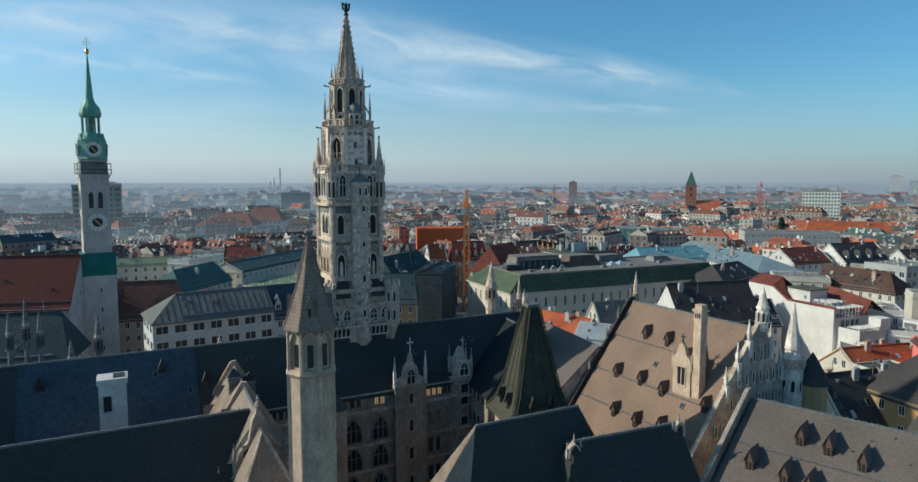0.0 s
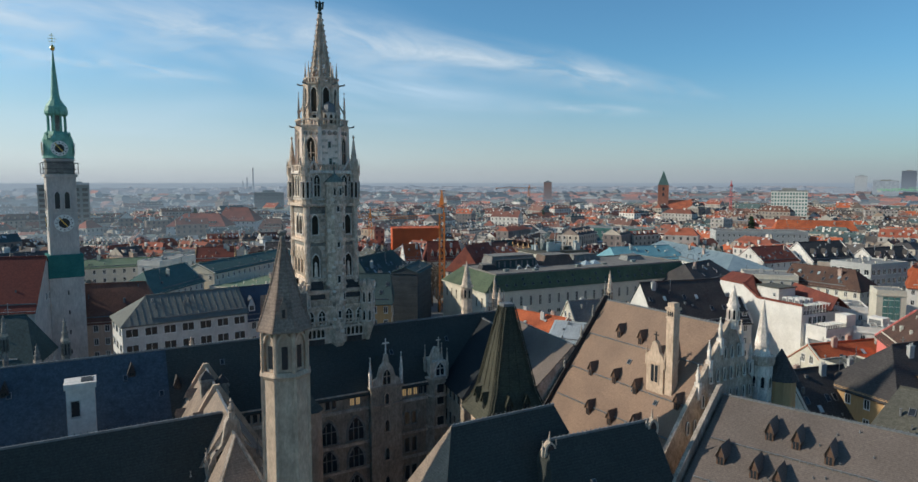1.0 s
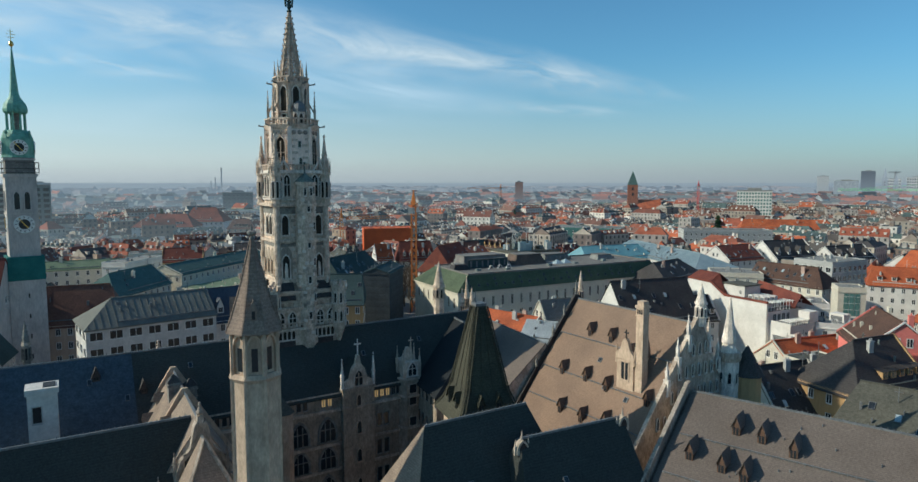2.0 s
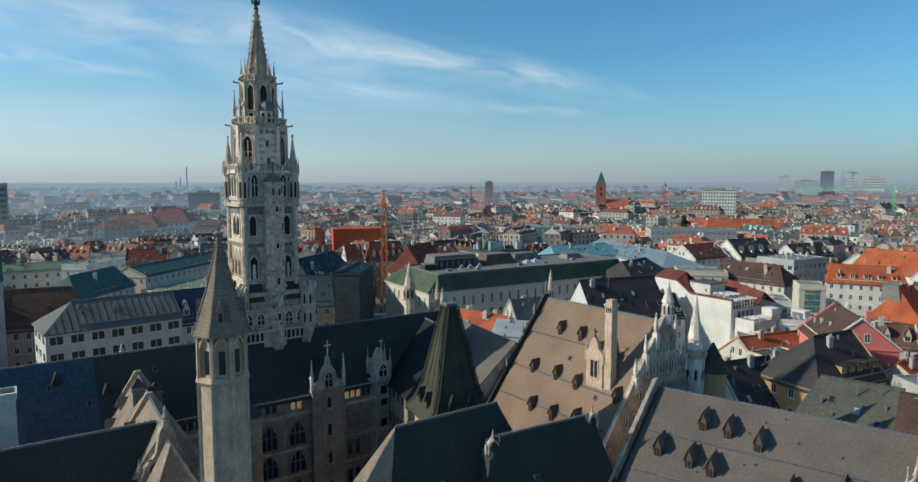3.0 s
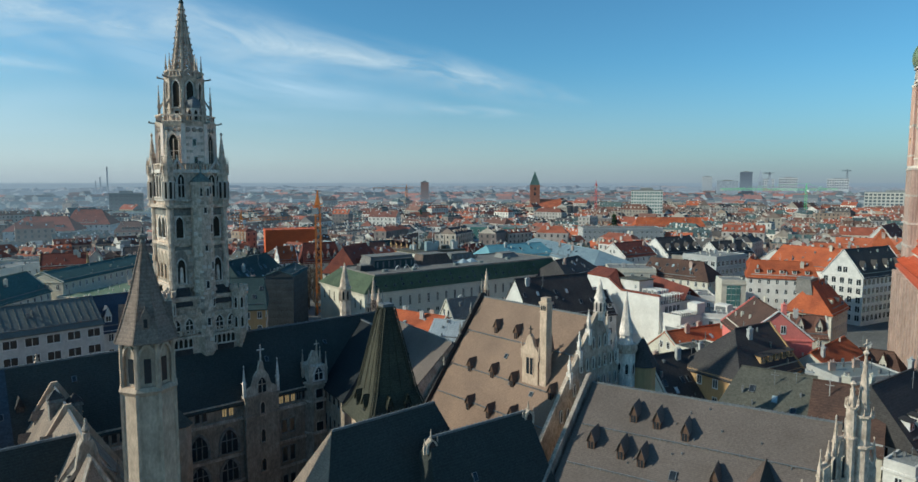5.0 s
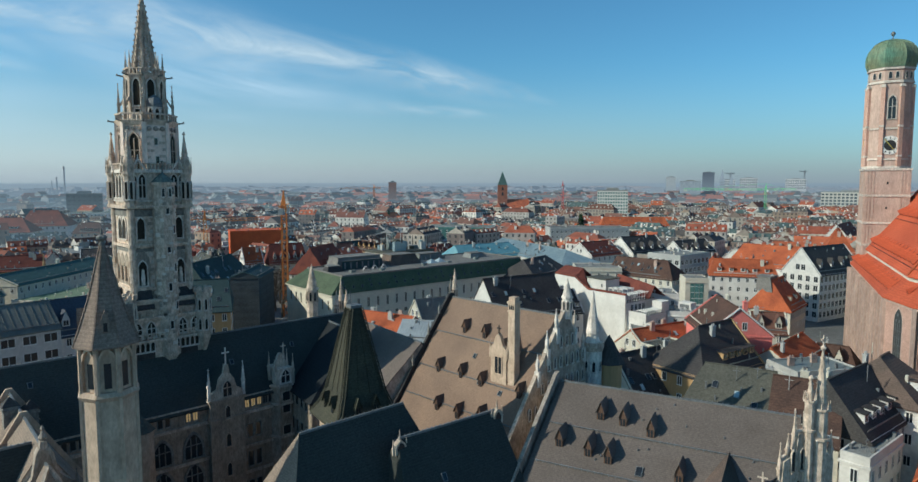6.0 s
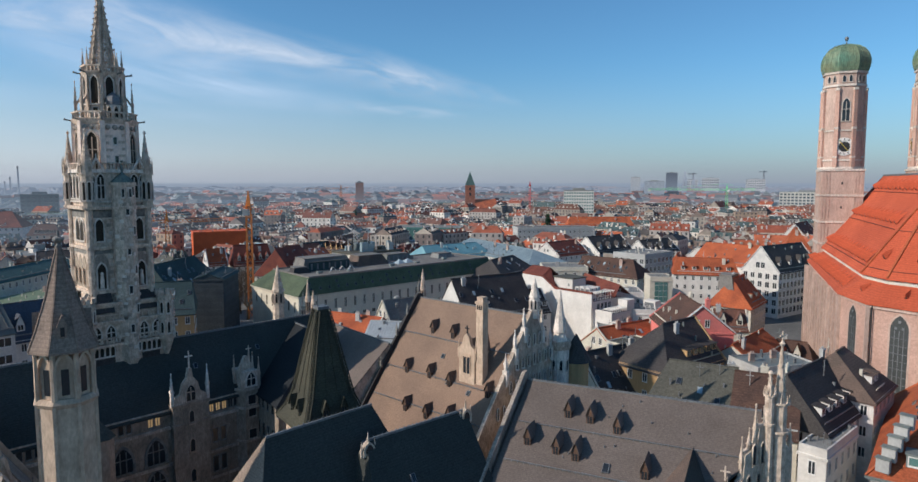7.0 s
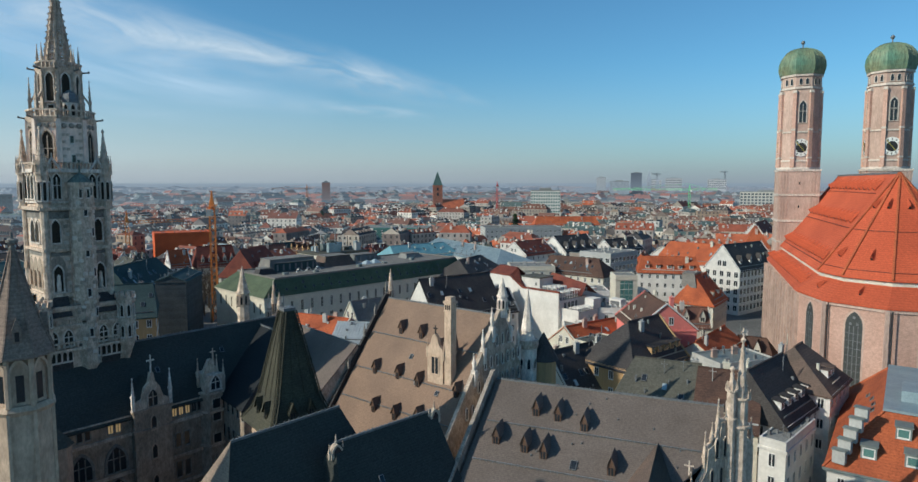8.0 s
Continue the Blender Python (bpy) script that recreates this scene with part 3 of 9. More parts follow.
        for i in range(skylights):
            x = -L + 2 * L * (i + 0.5 + random.uniform(-0.2, 0.2)) / skylights
            f = random.choice((0.35, 0.5, 0.62))
            # Every third skylight is pale, painting the sky's reflection on its glass.
            part("skylight", skylight_mesh(0.9, 1.4, tilt, PALE_GLASS if i % 3 == 1 else GLASS), None, top, m=pose(x, -w * (1 - f), ze + (zr - ze) * f + 0.05, tilt, 0, 0))
        for i in range(dormers):
            x = -L + 2 * L * (i + 0.5) / dormers
            part("dormer", dormer_mesh(1.5, 1.5, 1.5 / k + 0.3, wall, roof, rdorm == 0), None, top, m=pose(x, -w * 0.78, ze + (zr - ze) * 0.22, 0, 0, 0))
    for i in range(chimneys):
        x = random.uniform(-L * 0.8, L * 0.8)
        y = random.choice((-1, 1)) * w * random.uniform(0.1, 0.4)
        z = ze + (zr - ze) * (1 - abs(y) / w) - 0.4 if not flat else ze
        part("chimney", chimney_mesh(1.2, 0.6, 2.2, random.choice((GREY_WALL, BRICK, CREAM)), 2), None, top, m=pose(x, y, z, 0, 0, 0))
    # pipes, aerials, vents and snow guards
    rf = random.Random(int(mx * 13 + my * 7))
    bm = bmesh.new()

    def top_at(y):
        return zr - 0.3 if flat else zr - abs(y) / w * (zr - ze)
    for i in range(min(14, int(3 + L * 0.5))):
        x, y = rf.uniform(-L * 0.92, L * 0.92), rf.choice((-1, -1, 1)) * rf.uniform(0.1, 0.9) * w
        q, s = top_at(y) - 0.2, rf.uniform(0.08, 0.3)
        quadbox(bm, x - s, x + s, y - s, y + s, q, q + rf.uniform(0.5, 1.3))
    for i in range(rf.choice((1, 1, 2))):
        x, y = rf.uniform(-L * 0.9, L * 0.9), rf.uniform(-0.3, 0.3) * w
        q = top_at(y) - 0.2
        quadbox(bm, x - 0.05, x + 0.05, y - 0.05, y + 0.05, q, q + rf.uniform(2.0, 3.6))
        quadbox(bm, x - 0.6, x + 0.6, y - 0.04, y + 0.04, q + 1.8, q + 1.88)
    if not flat:
        for s in (-1, 1):
            y = s * w * 0.9
            quadbox(bm, -L, L, y - 0.05, y + 0.05, top_at(y) + 0.05, top_at(y) + 0.32)
    tagged(part("roof_fitting", bm, LEAD if rf.random() < 0.6 else rf.choice((GREY_WALL, METAL, CREAM)), top), kind="stuff")
    if verges and not flat and rf.random() < 0.75:
        for x, h in ((-L, h0), (L, h1)):
            if h == 0:
                bm = bmesh.new()
                for s in (-1, 1):
                    beam(bm, (x, s * (w + o), ze - k * o + 0.12), (x, 0, zr + 0.12), 0.34)
                part("verge", bm, end_wall or wall, top)
    ww, wh = win
    me = casement(ww, wh)
    spots = [(-w, x0, x1, 0), (x1, -w, w, 90), (x0, -w, w, 270), (w, x0, x1, 180)]
    if math.cos(ang) * mx + math.sin(ang) * my > 0:
        spots[1], spots[2] = spots[2], spots[1]
    spots = spots[:sides]
    for at, lo, hi, face in spots:
        n = int((hi - lo - 1.0) / spacing)
        for r in range(rows):
            z = ze - wh - 0.9 - r * 3.5
            if z < 1:
                break
            for i in range(n):
                s = lo + (hi - lo) * (i + 0.5) / n
                if face in (0, 180):
                    part("window", me, None, top, m=on_wall(s, at, z, face))
                else:
                    part("window", me, None, top, m=on_wall(at, s, z, face))
        if not flat and ((face == 90 and h1 == 0) or (face == 270 and h0 == 0)) and zr - ze > 4:
            part("window", me, None, top, m=on_wall(at, -1.1, ze + 1.0, face))
            part("window", me, None, top, m=on_wall(at, 1.1, ze + 1.0, face))
    return top


# ---------------------------------------------------------------- new town hall
TH = pose(-18.8, 109.2, 0, 0, 0, 27.1)


def at_hall(x, y, z=0, turn=0):
    return TH @ pose(x, y, z, 0, 0, turn)


def ring_wall(bm, half, t, z0, z1):
    quadbox(bm, -half, half, -half, -half + t, z0, z1)
    quadbox(bm, -half, half, half - t, half, z0, z1)
    quadbox(bm, -half, -half + t, -half + t, half - t, z0, z1)
    quadbox(bm, half - t, half, -half + t, half - t, z0, z1)


def hall_tower():
    t = thing("town_hall_tower", at_hall(0, 0), "tall weathered limestone Gothic clock tower with pinnacles and an openwork spire", "tower")
    H0 = 4.05
    bm = bmesh.new()
    quadbox(bm, -5.4, 5.4, -5.4, 5.4, 0, 37.2)
    part("lower_stage", bm, STONE_TOWER, t, "pale stone base stage with balconies")
    # balcony stage
    bm = bmesh.new()
    for z, h in ((31.2, 6.0), (34.6, 5.85), (37.2, 5.7)):
        ring_wall(bm, h, 0.9, z, z + 0.4)
    for z, h in ((31.6, 5.9), (35.0, 5.75)):
        n = 14
        for f in range(4):
            m = Matrix.Rotation(f * math.pi / 2, 4, "Z")
            for i in range(n):
                p = m @ Vector((-h + 2 * h * (i + 0.5) / n, -h + 0.1, 0))
                frustum(bm, 4, 0.14, 0.14, z, z + 0.8, p.x, p.y)
            a, b = m @ Vector((-h, -h + 0.1, z + 0.85)), m @ Vector((h, -h + 0.1, z + 0.85))
            beam(bm, a, b, 0.22)
    part("balcony", bm, STONE_TOWER, t)
    for f in range(4):
        for x in (-4.2, -2.3, 2.3, 4.2):
            m = Matrix.Rotation(f * math.pi / 2, 4, "Z") @ pose(x, -5.4, 32.0)
            part("window", lancet(1.1, 2.2, 1, STONE_PALE, OPENING_SHADE), None, t, m=m)
        R = Matrix.Rotation(f * math.pi / 2, 4, "Z")
        for s in (-1, 1):
            # Flat dark panel stands in for the dark recess under the arcade.
            bm = bmesh.new()
            quadbox(bm, min(s * 1.9, s * 4.5), max(s * 1.9, s * 4.5), -5.47, -5.38, 22, 29.9)
            part("slate_apron", bm, SLATE, t, "dark panel in place of a recess under the arcade", R)
            bm = bmesh.new()
            x0, x1 = min(s * 1.7, s * 4.6), max(s * 1.7, s * 4.6)
            sheet(bm, [(x0, -5.75, 36.3), (x1, -5.75, 36.3), (x1, -4.2, 39.0), (x0, -4.2, 39.0)], 0.12)
            part("lean_to_roof", bm, SLATE, t, "dark slate lean-to roof", R)
            for i in range(4):
                part("arcade_arch", lancet(0.52, 1.4, 0, STONE_PALE, OPENING_SHADE), None, t, m=R @ pose(s * (2.2 + i * 0.72), -5.42, 29.8))
            bm = bmesh.new()
            quadbox(bm, x0, x1, -5.9, -5.4, 31.35, 31.6)
            part("sill", bm, STONE_TOWER, t, m=R)
    # lower corner turrets
    for sx in (-1, 1):
        for sy in (-1, 1):
            bm = bmesh.new()
            frustum(bm, 8, 0.3, 1.2, 28.6, 31.4, sx * 5.5, sy * 5.5)
            frustum(bm, 8, 1.2, 1.2, 31.4, 38.0, sx * 5.5, sy * 5.5)
            frustum(bm, 8, 1.34, 1.34, 34.4, 34.7, sx * 5.5, sy * 5.5)
            frustum(bm, 8, 1.34, 1.34, 31.3, 31.6, sx * 5.5, sy * 5.5)
            for k in range(8):
                a = 2 * math.pi * k / 8
                quadbox(bm, sx * 5.5 + 1.15 * math.cos(a) - 0.25, sx * 5.5 + 1.15 * math.cos(a) + 0.25, sy * 5.5 + 1.15 * math.sin(a) - 0.25, sy * 5.5 + 1.15 * math.sin(a) + 0.25, 38.0, 38.7)
            frustum(bm, 8, 1.4, 1.4, 37.2, 37.6, sx * 5.5, sy * 5.5)
            turret = part("corner_turret", bm, STONE_TOWER, t)
            for k in range(8):
                a = 2 * math.pi * k / 8
                for z in (32.1, 35.2):
                    part("window", lancet(0.42, 1.7, 0, STONE_PALE, OPENING_SHADE), None, turret, m=pose(sx * 5.5 + 1.11 * math.cos(a), sy * 5.5 + 1.11 * math.sin(a), z, 0, 0, math.degrees(a) + 90))
    # main shaft
    bm = bmesh.new()
    quadbox(bm, -H0, H0, -H0, H0, 37.0, 57.0)
    part("shaft", bm, STONE_TOWER, t)
    for z, o, h in ((38.9, 0.3, 0.4), (45.4, 0.45, 0.4), (51.2, 0.7, 0.5), (52.2, 0.3, 0.25), (56.5, 0.45, 0.5)):
        bm = bmesh.new()
        ring_wall(bm, H0 + o, o + 0.3, z, z + h)
        part("string_course", bm, STONE_PALE if z > 52 else STONE_TOWER, t)
    # Dark rings paint the shade below two string courses.
    for z, o, h in ((50.0, 0.12, 1.1), (44.7, 0.1, 0.5)):
        bm = bmesh.new()
        ring_wall(bm, H0 + o, 0.5, z, z + h)
        part("frieze", bm, STONE_DARK, t, "dark band painting the shade under the string course")
    # smooth stair face of the first octagon
    bm = bmesh.new()
    quadbox(bm, -1.42, 1.42, -3.98, -3.0, 57.0, 63.6)
    pil = part("stair_face", bm, STONE_ROSE, t, "smooth pinkish stair face with small windows")
    for x, z in ((0.1, 57.9), (-0.05, 60.6)):
        part("window", casement(0.62, 1.15, STONE_PALE, GLASS, 0), None, pil, m=pose(x, -3.98, z, 0, 0, 0))
    block = bmesh.new()
    quadbox(block, -0.24, 0.24, -0.035, 0.05, 0, 0.42)
    block = mesh_of("quoin", block, [STONE_TOWER])
    for i in range(6):
        for x in (-1.08, 1.1, 0.62 if i % 2 else -0.55):
            part("quoin", block, None, pil, m=pose(x, -3.98, 57.6 + 1.0 * i + 0.2 * (x > 0)))
    for f in range(4):
        R = Matrix.Rotation(f * math.pi / 2, 4, "Z")
        for x in (-2.75, 2.75) if f != 3 else (-1.0, 1.0):
            part("window", lancet(1.05 if f != 3 else 1.7, 3.2, 0, STONE_PALE, OPENING_SHADE), None, t, m=R @ pose(x, -H0, 46.6))
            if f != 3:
                # Panel is proud of the wall; its darker tone stands for recess shade.
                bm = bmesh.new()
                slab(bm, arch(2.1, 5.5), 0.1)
                part("niche_panel", bm, STONE_MID, t, "niche panel darkened for recess shade", R @ pose(x, -H0 - 0.04, 39.4))
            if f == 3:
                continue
            part("window", lancet(1.15, 3.7, 0, STONE_PALE, OPENING_SHADE), None, t, m=R @ pose(x, -H0 - 0.08, 39.6))
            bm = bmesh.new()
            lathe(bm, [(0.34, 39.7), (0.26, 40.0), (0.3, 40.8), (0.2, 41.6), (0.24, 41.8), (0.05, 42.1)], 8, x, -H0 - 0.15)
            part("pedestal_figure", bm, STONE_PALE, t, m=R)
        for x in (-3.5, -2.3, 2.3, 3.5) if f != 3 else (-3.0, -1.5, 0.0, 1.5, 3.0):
            part("window", lancet(0.92 if f != 3 else 1.15, 3.5, 1 if f != 3 else 0, STONE_PALE, OPENING_SHADE), None, t, m=R @ pose(x, -H0, 52.8))
        for x in (-2.9, 2.9):
            bm = bmesh.new()
            beam(bm, (-1.15, 0, 0), (0, 0, 1.9), 0.24)
            beam(bm, (1.15, 0, 0), (0, 0, 1.9), 0.24)
            frustum(bm, 4, 0.14, 0.05, 1.8, 2.6)
            part("gablet", bm, STONE_PALE, t, m=R @ pose(x, -H0 - 0.5, 56.6))
        # pierced parapet
        bm = bmesh.new()
        for i in range(17):
            x = -H0 + 2 * H0 * i / 16
            quadbox(bm, x - 0.1, x + 0.1, -H0 - 0.42, -H0 - 0.22, 57.0, 57.8)
        quadbox(bm, -H0, H0, -H0 - 0.45, -H0 - 0.2, 57.8, 57.95)
        part("parapet", bm, STONE_TOWER, t, m=R)
        if f == 3:
            for x in (-2.85, -0.95, 0.95, 2.85):
                # Brown panels put the shade of the niches into their colour.
                bm = bmesh.new()
                slab(bm, arch(1.55, 4.8), 0.1)
                part("niche_panel", bm, STONE_COURT, t, "niche panel browned for recess shade", R @ pose(x, -H0 - 0.05, 39.6))
                # Warm stone puts the left face's sunlight into the figures.
                bm = bmesh.new()
                lathe(bm, [(0.3, 40.2), (0.22, 40.5), (0.26, 41.3), (0.16, 42.0), (0.2, 42.2), (0.05, 42.5)], 6, x, -H0 - 0.2)
                part("pedestal_figure", bm, STONE_WARM, t, m=R)
        # statues' canopies and niches between the windows
        for x in (-4.0, 4.0):
            bm = bmesh.new()
            frustum(bm, 6, 0.25, 0.45, 38.9, 40.2, x, -H0 - 0.2)
            frustum(bm, 6, 0.3, 0.22, 40.2, 42.2, x, -H0 - 0.25)
            frustum(bm, 6, 0.5, 0.45, 42.6, 43.4, x, -H0 - 0.2)
            frustum(bm, 6, 0.4, 0.0, 43.4, 45.4, x, -H0 - 0.2)
            # Left face gets warmer stone to stand for the sun on it.
            part("niche", bm, STONE_WARM if f == 3 else STONE_TOWER, t, m=R)
    # corner piers with pinnacles
    for sx in (-1, 1):
        for sy in (-1, 1):
            bm = bmesh.new()
            frustum(bm, 8, 0.55, 0.5, 37.0, 51.5, sx * H0, sy * H0)
            frustum(bm, 8, 0.82, 0.82, 51.5, 57.6, sx * H0, sy * H0)
            for z in (51.4, 56.2, 57.5):
                frustum(bm, 8, 0.98, 0.98, z, z + 0.3, sx * H0, sy * H0)
            for k in range(8):
                a = 2 * math.pi * (k + 0.5) / 8
                pinnacle(bm, sx * H0 + 0.88 * math.cos(a), sy * H0 + 0.88 * math.sin(a), 56.4, 2.6, 0.13, 4, a)
            frustum(bm, 8, 0.75, 0.65, 57.6, 58.6, sx * H0, sy * H0)
            frustum(bm, 8, 0.52, 0.07, 58.6, 62.4, sx * H0, sy * H0)
            for k in range(5):
                rr = 0.62 - 0.1 * k
                frustum(bm, 8, rr, rr * 0.8, 58.8 + 0.68 * k, 58.95 + 0.68 * k, sx * H0, sy * H0)
            frustum(bm, 4, 0.08, 0.26, 62.2, 62.5, sx * H0, sy * H0)
            frustum(bm, 4, 0.26, 0.0, 62.5, 62.9, sx * H0, sy * H0)
            pier = part("corner_pier", bm, STONE_TOWER, t)
            for k in range(8):
                a = 2 * math.pi * k / 8
                part("window", lancet(0.42, 2.6, 0, STONE_PALE, OPENING_SHADE), None, pier, m=pose(sx * H0 + 0.76 * math.cos(a), sy * H0 + 0.76 * math.sin(a), 52.6, 0, 0, math.degrees(a) + 90))
    # stair turret on the north face
    bm = bmesh.new()
    lathe(bm, [(0.4, 25.5), (1.6, 29.0), (1.6, 54.9)], 8, 0.45, -4.7)
    stair = part("stair_turret", bm, STONE_TOWER, t, "pale polygonal stair turret")
    for z in (38.2, 45.4, 51.2, 54.7):
        bm = bmesh.new()
        frustum(bm, 8, 1.82, 1.82, z, z + 0.4, 0.45, -4.7)
        part("ring", bm, STONE_TOWER, stair)
    for i in range(9):
        z = 30 + 2.9 * i
        part("window", casement(0.6, 1.3, STONE_PALE, GLASS, 0), None, stair, m=pose(0.45 + (0.0 if i % 2 else 0.9), -6.32 if i % 2 else -6.1, z, 0, 0, 0 if i % 2 else 40))
    rq = random.Random(4)
    quoin_bm = bmesh.new()
    quadbox(quoin_bm, -0.3, 0.3, -0.03, 0.05, 0, 0.5)
    quoin = mesh_of("quoin", quoin_bm.copy(), [STONE_MID])
    quoin_pale = mesh_of("quoin", quoin_bm, [STONE_PALE])
    for i in range(56):
        a = radians(-90 + 45 * rq.choice((-1, 0, 1)))
        s, z = rq.choice((-0.38, 0.38)), 30 + rq.random() * 24
        rr = 1.6 * math.cos(math.pi / 8)
        part("quoin", quoin if i % 2 else quoin_pale, None, stair, m=pose(0.45 + rr * math.cos(a) - s * math.sin(a), -4.7 + rr * math.sin(a) + s * math.cos(a), z, 0, 0, math.degrees(a) + 90))
    # light corner stones up the shaft
    for f in (0, 3):
        R = Matrix.Rotation(f * math.pi / 2, 4, "Z")
        for x in (-3.3, -1.35, 2.0, 3.35) if f == 0 else (-3.3, 3.3):
            for i in range(11):
                part("quoin", quoin_pale if i % 3 else quoin, None, t, m=R @ pose(x + 0.14 * (-1) ** i, -H0, 38.2 + 1.16 * i))
    for i in range(2):
        part("window", casement(0.5, 1.3, STONE_PALE, GLASS, 0), None, stair, m=pose(-0.05 + i * 1.0, -6.2, 52.9))
    bm = bmesh.new()
    lathe(bm, [(1.66, 55.0), (1.45, 55.3), (1.0, 55.8), (0.45, 56.2), (0.12, 56.5), (0.1, 57.6)], 8, 0.45, -4.7)
    frustum(bm, 4, 0.1, 0.24, 57.9, 58.3, 0.45, -4.7)
    part("turret_roof", bm, COPPER_DULL, t, "small dull green copper cap")
    # first octagon
    R1 = 4.15
    bm = bmesh.new()
    frustum(bm, 8, R1, R1 * 0.97, 57.0, 64.0)
    part("octagon", bm, STONE_ROSE, t, "pale pinkish smooth octagon")
    for k in range(8):
        bm = bmesh.new()
        a = 2 * math.pi * (k + 0.5) / 8
        frustum(bm, 4, 0.5, 0.42, 57.0, 64.0, R1 * math.cos(a), R1 * math.sin(a), a)
        part("buttress", bm, STONE_ROSE, t)
    for k in range(8):
        a = 2 * math.pi * k / 8
        r = R1 * 0.998 * math.cos(math.pi / 8)
        m = pose(r * math.cos(a), r * math.sin(a), 57.0, 0, 0, math.degrees(a) + 90)
        if k != 6:
            part("window", lancet(1.5, 5.4, 1, STONE_TOWER, OPENING_SHADE), None, t, m=m)
        # Discs in darker stone stand in for small shaded holes.
        for x in (-0.95, 0.0, 0.95):
            bm = bmesh.new()
            frustum(bm, 10, 0.38, 0.30, 0.0, 0.14)
            frustum(bm, 10, 0.22, 0.22, 0.0, 0.16)
            bmesh.ops.rotate(bm, verts=bm.verts, cent=(0, 0, 0), matrix=Matrix.Rotation(math.pi / 2, 3, "X"))
            part("roundel", bm, STONE_MID, t, m=m @ pose(x, -0.22 if k == 6 else -0.05, 6.1))
    bm = bmesh.new()
    frustum(bm, 8, R1 * 1.02, R1 * 1.1, 63.6, 64.3)
    part("cornice", bm, STONE_TOWER, t)

    def gallery(r, z, h, n):
        bm = bmesh.new()
        for k in range(8):
            a, b = 2 * math.pi * (k + 0.5) / 8, 2 * math.pi * (k + 1.5) / 8
            pa, pb = Vector((r * math.cos(a), r * math.sin(a), 0)), Vector((r * math.cos(b), r * math.sin(b), 0))
            for z1 in (z, z + h):
                beam(bm, pa + Vector((0, 0, z1)), pb + Vector((0, 0, z1)), 0.24)
            for i in range(n):
                p = pa.lerp(pb, (i + 0.5) / n)
                frustum(bm, 4, 0.12, 0.12, z, z + h, p.x, p.y, a)
        part("gallery", bm, STONE_TOWER, t)
        for k in range(8):
            a = 2 * math.pi * (k + 0.5) / 8
            bm = bmesh.new()
            d = Vector((math.cos(a), math.sin(a), 0))
            beam(bm, d * (r - 0.3) + Vector((0, 0, z - 0.2)), d * (r + 0.95) + Vector((0, 0, z)), 0.2)
            frustum(bm, 4, 0.15, 0.1, z - 0.1, z + 0.22, (d * (r + 0.95)).x, (d * (r + 0.95)).y)
            part("gargoyle", bm, STONE_DARK, t)

    gallery(4.3, 64.3, 1.0, 5)
    # head of the stair with its little dome, beside the second octagon
    bm = bmesh.new()
    frustum(bm, 8, 1.15, 1.15, 64.0, 66.4, 0.35, -2.75)
    head = part("stair_head", bm, STONE_PALE, t)
    for a in (-135, -90, -45):
        c, s = math.cos(radians(a)), math.sin(radians(a))
        part("window", lancet(0.46, 1.5, 0, STONE_TOWER, OPENING_SHADE), None, head, m=pose(0.35 + 1.07 * c, -2.75 + 1.07 * s, 64.6, 0, 0, a + 90))
    bm = bmesh.new()
    lathe(bm, [(1.3, 66.4), (1.28, 66.9), (1.0, 67.6), (0.5, 68.0), (0.06, 68.3)], 8, 0.35, -2.75)
    part("stair_dome", bm, LEAD, t, "small grey lead dome over the stair head")
    # second octagon with free-standing pinnacles
    R2 = 2.7
    bm = bmesh.new()
    frustum(bm, 8, R2, R2 * 0.96, 64.0, 71.0)
    part("upper_octagon", bm, STONE_TOWER, t)
    for k in range(8):
        bm = bmesh.new()
        a = 2 * math.pi * (k + 0.5) / 8
        frustum(bm, 4, 0.36, 0.3, 64.0, 71.0, R2 * math.cos(a), R2 * math.sin(a), a)
        part("buttress", bm, STONE_TOWER, t)
    for k in range(8):
        a = 2 * math.pi * k / 8
        r = R2 * 0.99 * math.cos(math.pi / 8)
        part("window", lancet(1.05, 4.0, 0, STONE_PALE, OPENING_SHADE), None, t, m=pose(r * math.cos(a), r * math.sin(a), 66.6, 0, 0, math.degrees(a) + 90))
        part("window", casement(1.0, 1.0, STONE_PALE, OPENING_SHADE, 0), None, t, m=pose(r * math.cos(a), r * math.sin(a), 65.2, 0, 0, math.degrees(a) + 90))
    for k in range(8):
        a = 2 * math.pi * (k + 0.5) / 8
        bm = bmesh.new()
        pinnacle(bm, 3.75 * math.cos(a), 3.75 * math.sin(a), 64.2, 5.9, 0.26, 4, a)
        beam(bm, (3.75 * math.cos(a), 3.75 * math.sin(a), 66.4), (R2 * math.cos(a), R2 * math.sin(a), 68.2), 0.25)
        part("pinnacle", bm, STONE_TOWER, t)
    bm = bmesh.new()
    frustum(bm, 8, R2 * 1.0, R2 * 1.12, 70.5, 71.2)
    part("cornice", bm, STONE_TOWER, t)
    gallery(2.85, 71.2, 0.9, 4)
    for k in range(8):
        a = 2 * math.pi * (k + 0.5) / 8
        bm = bmesh.new()
        pinnacle(bm, 2.55 * math.cos(a), 2.55 * math.sin(a), 71.2, 3.6, 0.2, 4, a)
        part("pinnacle", bm, STONE_TOWER, t)
    # openwork spire
    bm = bmesh.new()
